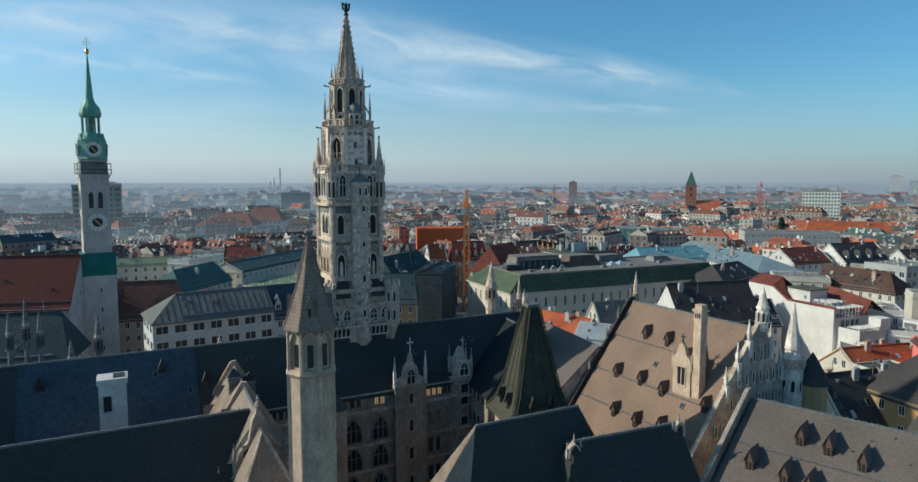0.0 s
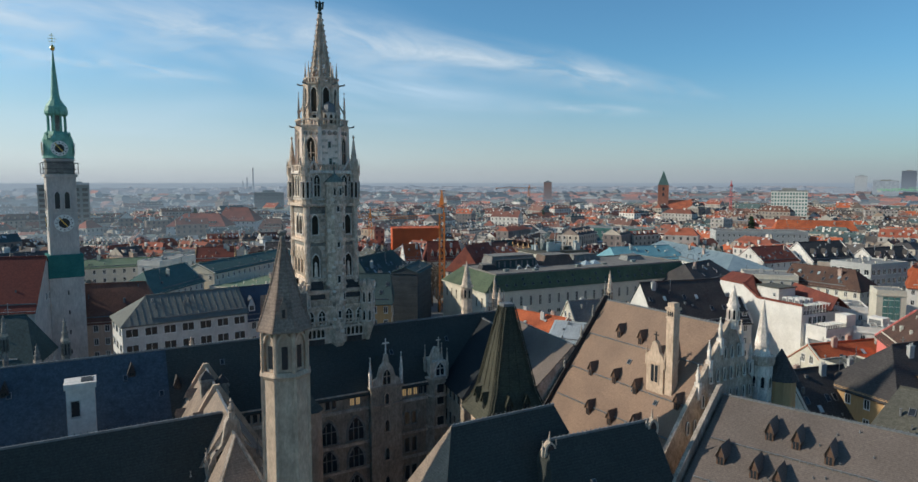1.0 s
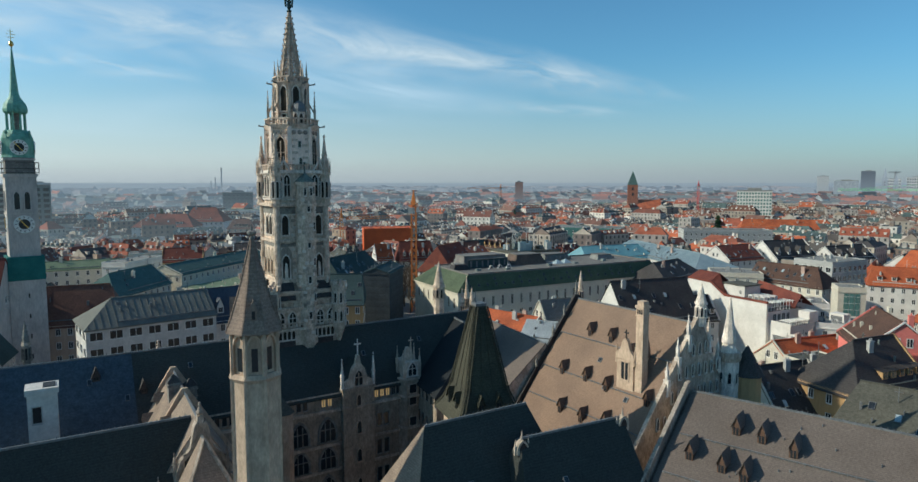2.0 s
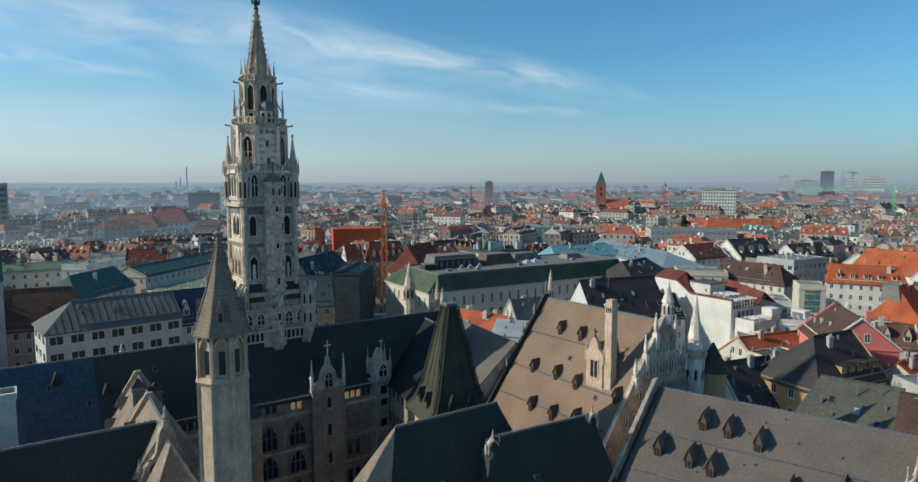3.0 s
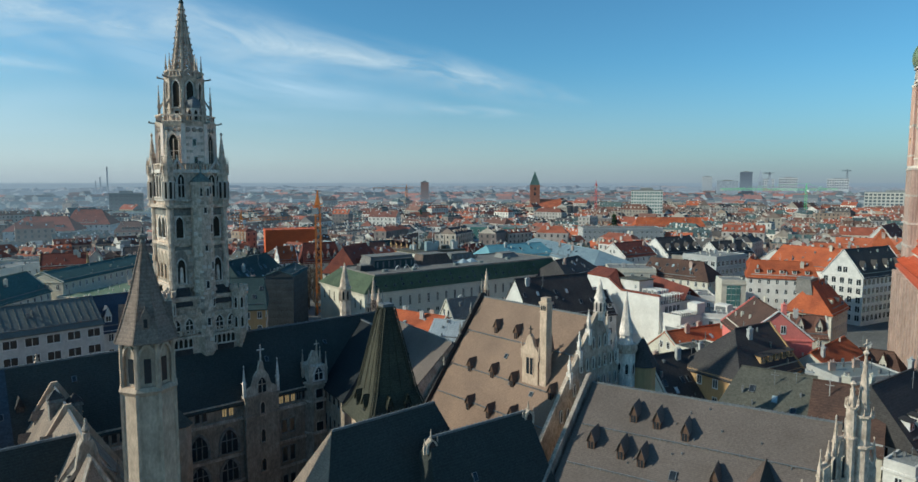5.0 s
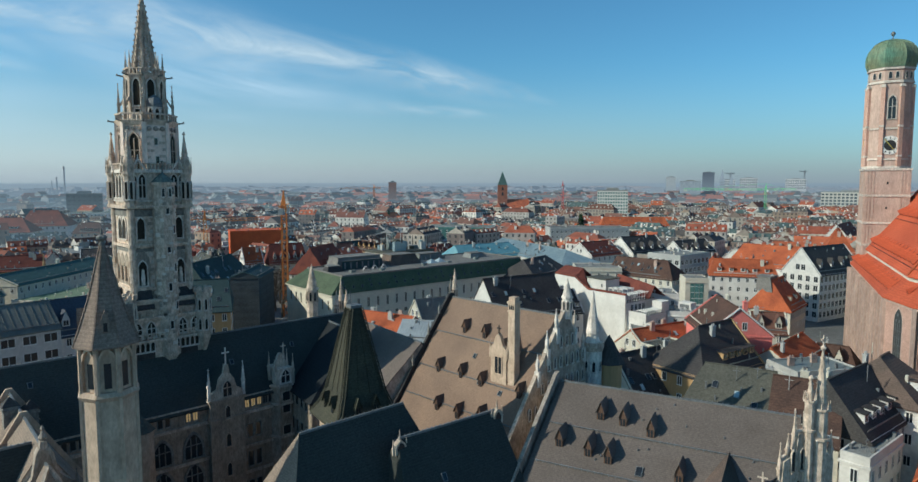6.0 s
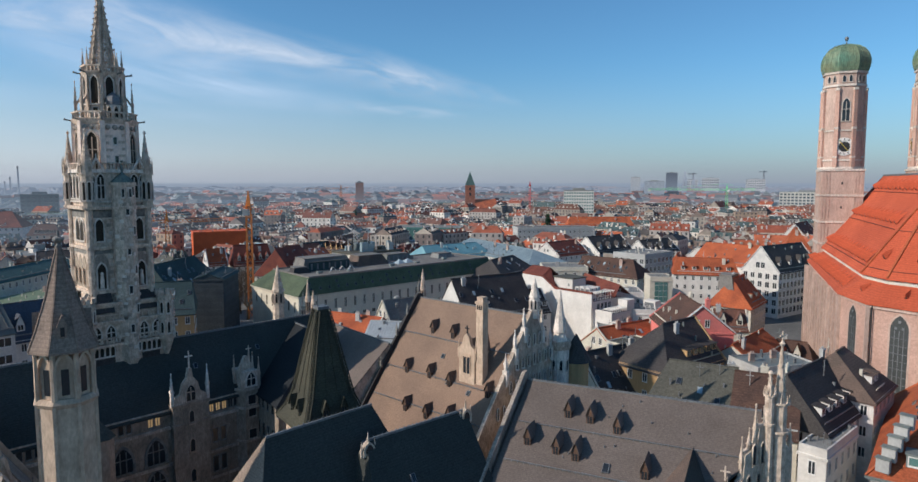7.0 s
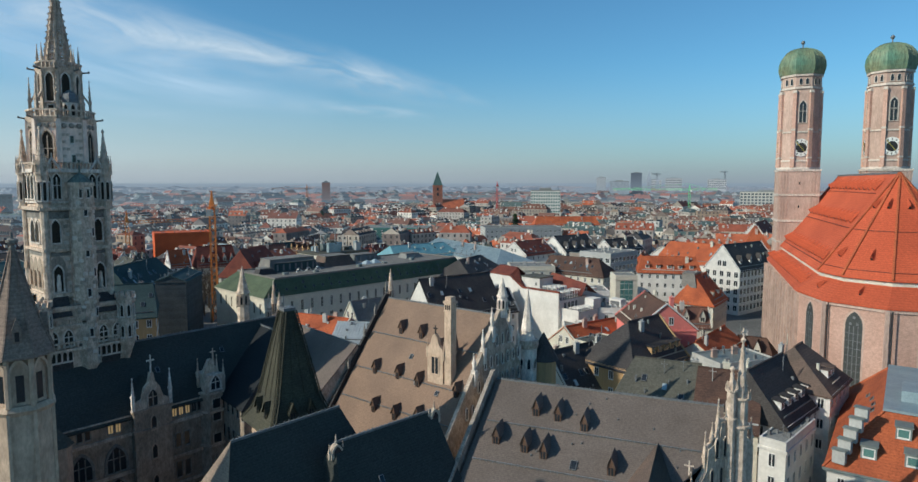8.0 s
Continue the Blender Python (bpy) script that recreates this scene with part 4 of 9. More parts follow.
    zs0, zs1, rs0 = 71.2, 83.0, 1.85
    for k in range(8):
        a = 2 * math.pi * (k + 0.5) / 8
        beam(bm, (rs0 * math.cos(a), rs0 * math.sin(a), zs0), (0.1 * math.cos(a), 0.1 * math.sin(a), zs1), 0.28)
        for i in range(1, 13):
            f = i / 13.5
            r = rs0 * (1 - f) + 0.1 * f + 0.2
            frustum(bm, 4, 0.16, 0.08, zs0 + (zs1 - zs0) * f, zs0 + (zs1 - zs0) * f + 0.26, r * math.cos(a), r * math.sin(a), a)
    part("spire_rib", bm, STONE_TOWER, t)
    bm = bmesh.new()
    for i in range(14):
        f = i / 14.5
        r = (rs0 * (1 - f) + 0.1 * f) * 0.94
        z = zs0 + (zs1 - zs0) * f
        for k in range(8):
            a, b = 2 * math.pi * (k + 0.5) / 8, 2 * math.pi * (k + 1.5) / 8
            c = (a + b) / 2
            beam(bm, (r * math.cos(a), r * math.sin(a), z), (r * math.cos(b), r * math.sin(b), z), 0.16)
            r2 = r - (zs1 - zs0) / 14.5 * rs0 / (zs1 - zs0)
            if r2 > 0.1:
                dz = (zs1 - zs0) / 14.5
                beam(bm, (r * math.cos(a), r * math.sin(a), z), (r2 * math.cos(b), r2 * math.sin(b), z + dz), 0.13)
                beam(bm, (r * math.cos(b), r * math.sin(b), z), (r2 * math.cos(a), r2 * math.sin(a), z + dz), 0.13)
    part("spire_tracery", bm, STONE_TOWER, t)
    bm = bmesh.new()
    lathe(bm, [(0.28, 82.6), (0.42, 82.9), (0.2, 83.2), (0.34, 83.4), (0.3, 84.2), (0.16, 84.45), (0.2, 84.7), (0.08, 84.95)], 8)
    for sx in (-1, 1):
        beam(bm, (sx * 0.1, 0, 84.3), (sx * 0.62, 0.1, 84.75), 0.2)
        beam(bm, (sx * 0.62, 0.1, 84.8), (sx * 0.5, 0.1, 83.6), 0.26)
    part("finial_figure", bm, BRONZE, t, "dark green bronze finial figure with wings")
    return t


hall_tower()


def hall_wing(x0, y0, x1, y1, zr, ze, wn, ws, roof, label, h0=0, h1=0, wall=STONE, base=0.0, zs=None, stops=True):
    """A wing of the town hall, its ridge from (x0, y0) to (x1, y1) in the hall's own plan; wn, ws: run of the two slopes; -y is north."""
    dx, dy = x1 - x0, y1 - y0
    L = math.hypot(dx, dy)
    ang = math.degrees(math.atan2(dy, dx))
    t = thing("town_hall_wing", at_hall(x0, y0, 0, ang), label, "building", "town hall wings")
    zs = ze if zs is None else zs
    bm = bmesh.new()
    quadbox(bm, -h0, L + h1, -wn, 0, base, ze)
    quadbox(bm, -h0, L + h1, 0.0, ws, base, zs)
    for x, h, s in ((0, h0, 1), (L, h1, -1)):
        if h == 0:
            pts = [(-wn, ze), (0, ze), (0, zs), (ws, zs), (0, zr - 0.1)]
            if ze == zs:
                pts = [(-wn, ze), (ws, zs), (0, zr - 0.1)]
            f = [bm.verts.new((x, y, z)) for y, z in pts]
            b = [bm.verts.new((x + s * 0.6, y, z)) for y, z in pts]
            bm.faces.new(f)
            bm.faces.new(b[::-1])
            for i in range(len(pts)):
                j = (i + 1) % len(pts)
                bm.faces.new((f[j], f[i], b[i], b[j]))
    part("wall", bm, wall, t)
    bm = bmesh.new()
    o = 0.5
    kn, ks = (zr - ze) / wn, (zr - zs) / ws
    a0 = -h0 - (o if h0 else 0)
    a1 = L + h1 + (o if h1 else 0)
    n0, n1 = (a0, -wn - o, ze - kn * o), (a1, -wn - o, ze - kn * o)
    s0, s1 = (a0, ws + o, zs - ks * o), (a1, ws + o, zs - ks * o)
    ra, rb = (0, 0, zr), (L, 0, zr)
    sheet(bm, [n0, n1, rb, ra], 0.25)
    sheet(bm, [s1, s0, ra, rb], 0.25)
    if h0:
        sheet(bm, [s0, n0, ra], 0.25)
    if h1:
        sheet(bm, [n1, s1, rb], 0.25)
    bmesh.ops.remove_doubles(bm, verts=bm.verts[:], dist=1e-4)
    part("roof", bm, roof, t)
    bm = bmesh.new()
    beam(bm, (0, 0, zr + 0.02), (L, 0, zr + 0.02), 0.24)
    if stops:
        x = 0.3
        while x < L:
            frustum(bm, 4, 0.07, 0.02, zr + 0.12, zr + 0.36, x, 0)
            x += 0.6
    tagged(part("ridge_crest", bm, LEAD, t), kind="")
    return t


south = hall_wing(-92, -3.9, 33, -3.9, 30.5, 21.8, 7.1, 11.0, ROOF_DARK, "dark slate-roofed main wing of the town hall with lit attic windows", wall=STONE_COURT)
near_w = hall_wing(-80, -28.2, -21.5, -28.2, 28.0, 16.0, 8.0, 8.0, ROOF_DARK, "dark slate-roofed courtyard wing of the town hall")
front_a = hall_wing(-1.2, -47.5, 12.5, -47.5, 29.0, 14.0, 10.0, 8.5, ROOF_DARK, "dark steep-roofed wing with a hipped tan end", h0=7, h1=4)
front_b = hall_wing(8.5, -51.7, 23.0, -52.8, 27.0, 14.0, 9.0, 8.0, ROOF_DARK, "dark steep-roofed lower wing with a gabled end", h0=3.5)
west_c = hall_wing(46.0, 16.0, 42.0, -15.4, 25.2, 13.5, 13.0, 8.0, ROOF_GREY, "grey slate-roofed corner wing of the town hall", base=-8.2, zs=13.5)
brown = hall_wing(49.8, -15.5, 50.8, -41.5, 33.0, 8.42, 19.0, 13.0, ROOF_BROWN, "large brown slate roof with dormers and a tall chimney", base=-8.2, zs=14.5)
grey = hall_wing(35.6, -52.9, 45.0, -80.5, 28.0, 15.0, 22.0, 12.0, ROOF_GREY, "long grey slate roof with small pointed dormers")
court = hall_wing(29.0, -3.0, 27.3, -15.0, 29.6, 21.6, 10.6, 6.0, ROOF_BLUE, "blue-grey slate darkened for shadow-roofed court wing beside the oriel", h1=7.0, wall=STONE_COURT)
for i in range(9):
    part("window", casement(0.95, 1.7, STONE_DARK, GLASS, 0), None, court, m=pose(3.5 + i * 1.9, -10.6, 19.2))
    part("window", casement(1.0, 2.2, STONE_DARK, GLASS, 0), None, court, m=pose(3.5 + i * 1.9, -10.6, 14.6))
# the two western wings stand a little smaller and closer
CLOSER = pose(0, 0, 55) @ Matrix.Scale(0.87, 4) @ pose(0, 0, -55)
for wing in (west_c, brown):
    wing.matrix_basis = CLOSER @ wing.matrix_basis
TAKEN.extend([(-10, 95, 45), (20, 95, 40), (-55, 85, 35), (35, 80, 30), (48, 62, 22), (30, 115, 25)])


# main wing: court front
def south_front():
    def put(name, me, x, z, label="", y=-11.0, mats=None):
        return part(name, me, mats, south, label, pose(x + 92, y + 3.9, z))

    LIT = bpy.data.materials.new("lit window glass")
    LIT.use_nodes = True
    b = LIT.node_tree.nodes["Principled BSDF"]
    b.inputs["Base Color"].default_value = (0.45, 0.33, 0.18, 1)
    b.inputs["Emission Color"].default_value = (1.0, 0.62, 0.25, 1)
    b.inputs["Emission Strength"].default_value = 0.22
    # attic band
    for x0, n, lit in ((-3.9, 2, ()), (0.1, 2, (0, 1)), (8.2, 5, (0, 1, 2, 3)), (13.2, 1, ()), (18.4, 3, ()), (-18.0, 5, ()), (-26.0, 4, ())):
        for i in range(n):
            g = LIT if i in lit else GLASS
            put("window", casement(0.85, 1.7, STONE_DARK, g, 1 if lit else 0), x0 + 0.5 + i * 1.02, 19.5, "window lit from inside" if lit else "")
    for z, o in ((18.6, 0.35), (13.0, 0.25), (21.2, 0.3), (8.8, 0.25)):
        bm = bmesh.new()
        quadbox(bm, 40, 124, -7.1 - o, -6.9, z, z + 0.45)
        part("string_course", bm, STONE, south)
    for x in (-3.3, 1.2, -10.5, -15.0, -20, -25):
        put("window", lancet(2.5, 3.6, 2, STONE_DARK), x, 13.9)
        put("window", lancet(2.5, 3.4, 2, STONE_DARK), x, 9.4)
        put("window", lancet(2.5, 3.4, 2, STONE_DARK), x, 4.6)
    for x in (8.9, 10.2, 11.5, 19.0, 20.4):
        put("window", casement(1.05, 2.3, STONE_DARK, GLASS, 0), x, 14.6)
        put("window", casement(1.05, 2.6, STONE_DARK, GLASS, 0), x, 9.8)
        put("window", casement(1.05, 2.6, STONE_DARK, GLASS, 0), x, 5.0)
    for z in (5, 9.9, 14.6, 19.0):
        put("window", lancet(0.7, 2.0, 0, STONE_WARM), 6.2, z, y=-12.0)
    # gabled bay
    bm = bmesh.new()
    quadbox(bm, -2.7, 2.7, 0, 1.2, -21.6, 0)
    quadbox(bm, -2.9, 2.9, -0.2, 1.2, -3.2, -2.8)
    quadbox(bm, -2.9, 2.9, -0.2, 1.2, -0.2, 0.2)
    bay = put("gabled_bay", bm, 6.2, 22.0, "stone gabled bay with pinnacles", -12.0, STONE_COURT)
    bm = bmesh.new()
    slab(bm, [(-2.6, 0), (2.6, 0), (2.3, 1.2), (1.5, 1.7), (1.1, 3.2), (0.45, 4.0), (0.25, 5.4), (-0.25, 5.4), (-0.45, 4.0), (-1.1, 3.2), (-1.5, 1.7), (-2.3, 1.2)], 0.7)
    part("gable", bm, STONE, bay)
    bm = bmesh.new()
    sheet(bm, [(-2.6, 0.6, 0.2), (0, 0.6, 4.2), (0, 7.5, 4.2), (-2.6, 4, 0.2)], 0.15)
    sheet(bm, [(0, 0.6, 4.2), (2.6, 0.6, 0.2), (2.6, 4, 0.2), (0, 7.5, 4.2)], 0.15)
    bmesh.ops.remove_doubles(bm, verts=bm.verts[:], dist=1e-4)
    part("bay_roof", bm, ROOF_DARK, bay)
    for x, h in ((-2.7, 5.2), (2.7, 5.6)):
        bm = bmesh.new()
        pinnacle(bm, x, 0.3, 0, h, 0.3)
        part("pinnacle", bm, STONE_PALE, bay)
    bm = bmesh.new()
    frustum(bm, 4, 0.14, 0.1, 5.3, 8.0, 0, 0.3)
    beam(bm, (-0.55, 0.3, 7.2), (0.55, 0.3, 7.2), 0.2)
    part("finial_cross", bm, STONE_PALE, bay)
    part("window", lancet(1.3, 2.4, 1, STONE), None, bay, m=pose(0, 0, 0.5))
    # oriel with dormer
    bm = bmesh.new()
    solid(bm, [(-1.9, 0), (-1.1, -1.6), (1.1, -1.6), (1.9, 0)], -22, 0.3)
    oriel = put("oriel", bm, 15.7, 22.0, "polygonal stone oriel with a pinnacled dormer", -11.0, STONE_COURT)
    for z in (-8.4, -3.0, 0.0):
        bm = bmesh.new()
        solid(bm, [(-2.1, 0), (-1.25, -1.8), (1.25, -1.8), (2.1, 0)], z, z + 0.35)
        part("band", bm, STONE, oriel)
    for z in (-17, -12.5, -8, -4.4, -2.4):
        part("window", casement(1.5, 1.7, STONE, GLASS, 0), None, oriel, m=pose(0, -1.6, z))
    bm = bmesh.new()
    quadbox(bm, -1.3, 1.3, -1.4, 2.4, 0.3, 3.0)
    slab(bm, [(-1.3, 3.0), (1.3, 3.0), (0.2, 5.2), (-0.2, 5.2)], 0.6)
    dm = part("dormer", bm, STONE, oriel)
    part("window", lancet(1.5, 2.1, 1, STONE_PALE), None, dm, m=pose(0, -1.42, 0.7))
    for x, y, h in ((-1.5, -1.2, 5.0), (1.5, -1.2, 5.0), (-1.6, 1.0, 5.4), (1.6, 1.0, 5.4)):
        bm = bmesh.new()
        pinnacle(bm, x, y, 0.2, h, 0.26)
        part("pinnacle", bm, STONE, oriel)
    bm = bmesh.new()
    frustum(bm, 4, 0.25, 0.05, 4.6, 7.2, 0, -0.9)
    beam(bm, (-0.45, -0.9, 6.6), (0.45, -0.9, 6.6), 0.16)
    part("finial_cross", bm, STONE, oriel)
    # roof details: white shaft head, tarpaulin, louvres, skylights
    bm = bmesh.new()
    k = (30.5 - 21.8) / 7.1
    sheet(bm, [(92 - 47.5, -7.4, 30.5 - 7.4 * k + 0.12), (92 - 25.6, -7.4, 30.5 - 7.4 * k + 0.12), (92 - 25.6, -0.15, 30.5 - 0.15 * k + 0.12), (92 - 47.5, -0.15, 30.5 - 0.15 * k + 0.12)], 0.1)
    part("tarpaulin", bm, TARP, south, "blue tarpaulin stretched over the slate roof")
    for x, f in ((-44.5, 0.38), (-31.0, 0.35), (-26.6, 0.62), (-18, 0.3), (9.0, 0.5), (20.0, 0.4)):
        part("skylight", skylight_mesh(0.6, 0.9, 51), None, south, m=pose(x + 92, -7.1 * f, 30.5 - 8.7 * f + 0.16, 51, 0, 0))
    for x, f in ((-45.0, 0.35), (-30.2, 0.3), (-24.5, 0.55)):
        part("dormer", dormer_mesh(0.9, 0.5, 0.7, SLATE, SLATE), None, south, m=pose(x + 92, -7.1 * f - 0.3, 30.5 - 8.7 * f - 0.1))
    return LIT


TARP = mat("blue tarpaulin", (0.058, 0.077, 0.098), (0.047, 0.063, 0.082), 0.2, 0.7, fine=1.5, vary=0.25)
south_front()

# white lift head rising from the roof
def lift_head():
    t = thing("lift_head", at_hall(-36.2, -14.2, 0), "white rendered lift shaft head on the slate roof", "lift shaft")
    bm = bmesh.new()
    quadbox(bm, -1.55, 1.55, -1.4, 1.4, 0, 29.6)
    part("shaft", bm, GREY_WHITE, t)
    bm = bmesh.new()
    quadbox(bm, -1.75, 1.75, -1.6, 1.6, 29.6, 30.3)
    part("lid", bm, GREY_WHITE, t)
    bm = bmesh.new()
    quadbox(bm, 0.1, 1.4, -1.0, 1.0, 30.31, 30.4)
    part("vent", bm, IRON, t)
    part("window", casement(1.15, 2.2, GREY_WALL, GLASS, 0), None, t, m=pose(-0.6, -1.4, 26.0))


lift_head()


# cross wing beside the turret
TAN_TILE = mat("tan roof tiles", (0.29, 0.222, 0.172), (0.215, 0.165, 0.13), 0.4, 0.9, fine=5.0, vary=0.28, course=0.22)


def cross_wing():
    w = hall_wing(-20.7, -8.7, -21.1, -31.5, 28.3, 18.5, 6.8, 6.0, TAN_TILE, "tan tiled cross wing with a curved stone gable", stops=False)
    for a, d, h in ((4.5, 1.6, 1.2), (7.0, -0.8, 1.6)):
        bm = bmesh.new()
        z = 28.3 - abs(d) * 1.44
        quadbox(bm, a - 0.8, a + 0.8, d - 0.7, d + 0.7, z - 2.0, z + h)
        quadbox(bm, a - 0.95, a + 0.95, d - 0.85, d + 0.85, z + h - 0.5, z + h - 0.25)
        ch = part("stone_chimney", bm, STONE_DARK, w)
        bm = bmesh.new()
        frustum(bm, 4, 1.25, 0.1, z + h, z + h + 1.0, a, d)
        part("cap", bm, SLATE, ch)
    for a, d in ((2.5, -2.4), (3.4, -4.0), (12.0, -2.6)):
        part("dormer", dormer_mesh(0.6, 0.7, 0.8, STONE, TAN_TILE), None, w, m=pose(a, d - 0.3, 28.3 + d * 1.44 - 0.2))
    for f in (0.0, 1.0):
        bm = bmesh.new()
        x = 0.3 + f * 11.0
        slab(bm, [(-6.8, 18.3), (6.0, 19.4), (0.35, 28.9), (-0.35, 28.9)], 0.5)
        part("verge", bm, STONE_WARM, w, m=pose(x, 0, 0, 0, 0, 90))
    g = thing("volute_gable", at_hall(-21.1, -32.2, 0), "curved stone gable with volutes and a finial", "gable")
    half = [(4.9, 17.5), (4.5, 20.2), (3.7, 21.2), (2.9, 21.9), (2.6, 23.2), (2.2, 24.4), (1.6, 25.0), (1.1, 25.6), (0.85, 26.8), (0.65, 27.9), (0.35, 28.5), (0.3, 29.2)]
    bm = bmesh.new()
    slab(bm, [(-x, z) for x, z in half] + [(x, z) for x, z in half[::-1]], 0.9)
    part("gable_wall", bm, STONE_MID, g)
    for s in (-1, 1):
        bm = bmesh.new()
        rim = [(s * (x + 0.1), z + 0.1) for x, z in half[1:-1]] + [(s * max(x - 0.2, 0.05), z - 0.12) for x, z in half[-2:0:-1]]
        slab(bm, rim, 1.1)
        part("coping", bm, STONE_MID, g, m=pose(0, -0.2, 0))
        for x, z in ((2.8, 22.9), (4.5, 20.6)):
            bm = bmesh.new()
            pinnacle(bm, s * x, 0.4, z - 0.8, 3.4, 0.28)
            part("pinnacle", bm, STONE_MID, g)
    bm = bmesh.new()
    lathe(bm, [(0.32, 28.8), (0.22, 29.2), (0.42, 29.5), (0.3, 29.8), (0.12, 30.2), (0.2, 30.4), (0.03, 30.8)], 8, 0, 0.4)
    part("finial", bm, STONE_MID, g)
    part("window", casement(0.9, 1.7, STONE, GLASS, 0), None, g, m=pose(-1.5, 0, 23.6))
    # hipped roof in front of the gable
    h = hall_wing(-21.2, -33.0, -21.2, -34.4, 27.2, 15.0, 6.6, 6.0, ROOF_DARK, "small hipped roof with a tan tiled hip", h1=9.5, stops=False)
    bm = bmesh.new()
    # Sunlit faces tan, shaded slope dark: the light is put into the colours.
    sheet(bm, [(1.4 + 10.0, -7.2, 13.9), (1.4 + 10.0, 6.6, 13.9), (1.4, 0, 27.32)], 0.1)
    sheet(bm, [(0.0, -7.2, 13.9), (1.4 + 10.0, -7.2, 13.9), (1.4, 0, 27.32), (0, 0, 27.32)], 0.1)
    part("hip_tiles", bm, TAN_TILE, h, "tan tiled hip")
    bm = bmesh.new()
    beam(bm, (1.4, 0, 27.4), (11.4, -7.2, 14.0), 0.3)
    beam(bm, (1.4, 0, 27.4), (11.4, 6.6, 14.0), 0.3)
    part("hip_ridge", bm, STONE, h)
    bm = bmesh.new()
    beam(bm, (6.0, 1.4, 21.6), (6.5, 1.2, 23.4), 0.22)
    part("vent_pipe", bm, IRON, h)

cross_wing()
bm = bmesh.new()
sheet(bm, [(-7.55, 9.0, 13.2), (-7.55, -10.6, 13.2), (-0.02, 0, 29.12)], 0.1)
part("hip_tiles", bm, TAN_TILE, front_a, "tan tiled hip")
for x, z in ((3.5, 23.0), (8.6, 21.0), (11.0, 25.5)):
    part("skylight", skylight_mesh(0.6, 1.0, 49), None, front_a, m=pose(x, -(29 - z) * 10 / 15, z + 0.1, 56, 0, 0))
bm = bmesh.new()
quadbox(bm, -0.7, 0.7, -0.9, 0.9, -3, 2.6)
frustum(bm, 4, 1.3, 0.05, 2.6, 4.0)
part("dormer", bm, STONE_PALE, front_a, m=pose(-3.4, -4.6, 20.5))
for x in (3.0, 7.5, 9.8):
    part("dormer", dormer_mesh(1.1, 1.5, 1.6, STONE_WARM, ROOF_DARK), None, front_a, m=pose(x, -8.4, 17.0))
for x, z in ((4.0, 22.5), (8.0, 20.0)):
    part("skylight", skylight_mesh(0.6, 1.0, 47), None, front_b, m=pose(x, -(27 - z) * 9 / 13, z + 0.1, 55, 0, 0))


for lx, zt, hh in ((0.0, 26.6, 1.6), (14.3, 26.6, 1.9)):
    bm = bmesh.new()
    slab(bm, arch(1.5, hh, 6), 0.7)
    gb = part("gablet", bm, STONE, front_b, "arched stone gablet at the ridge end", pose(lx, -0.6, zt - 1.2))
    # Thin dark arch paints the shade of a niche on the flat gablet.
    bm = bmesh.new()
    slab(bm, arch(0.9, hh * 0.6, 6), 0.02)
    part("niche", bm, GLASS, gb, m=pose(0, -0.03, 0.4))
    for x in (-0.85, 0.85):
        bm = bmesh.new()
        pinnacle(bm, x, 0.3, 0.0, hh * 1.1, 0.16)
        part("pinnacle", bm, STONE, gb)
    bm = bmesh.new()
    frustum(bm, 6, 0.16, 0.03, hh - 0.1, hh + 1.1, 0, 0.3)
    part("finial", bm, STONE, gb)


def end_gable(w, lx, wn, ws, zr, ze, lift, name="end_gable", stone=STONE_PALE, thick=0.8):
    """A parapet gable standing above the roof slopes at the end of a wing."""
    bm = bmesh.new()
    pts = [(-wn - 0.4, ze - 3), (ws + 0.4, ze - 3), (ws + 0.4, ze + lift), (0.5, zr + lift), (-0.5, zr + lift), (-wn - 0.4, ze + lift)]
    f = [bm.verts.new((lx, y, z)) for y, z in pts]
    b = [bm.verts.new((lx + thick, y, z)) for y, z in pts]
    bm.faces.new(f)
    bm.faces.new(b)
    for i in range(len(pts)):
        j = (i + 1) % len(pts)
        bm.faces.new((f[i], f[j], b[j], b[i]))
    return part(name, bm, stone, w)


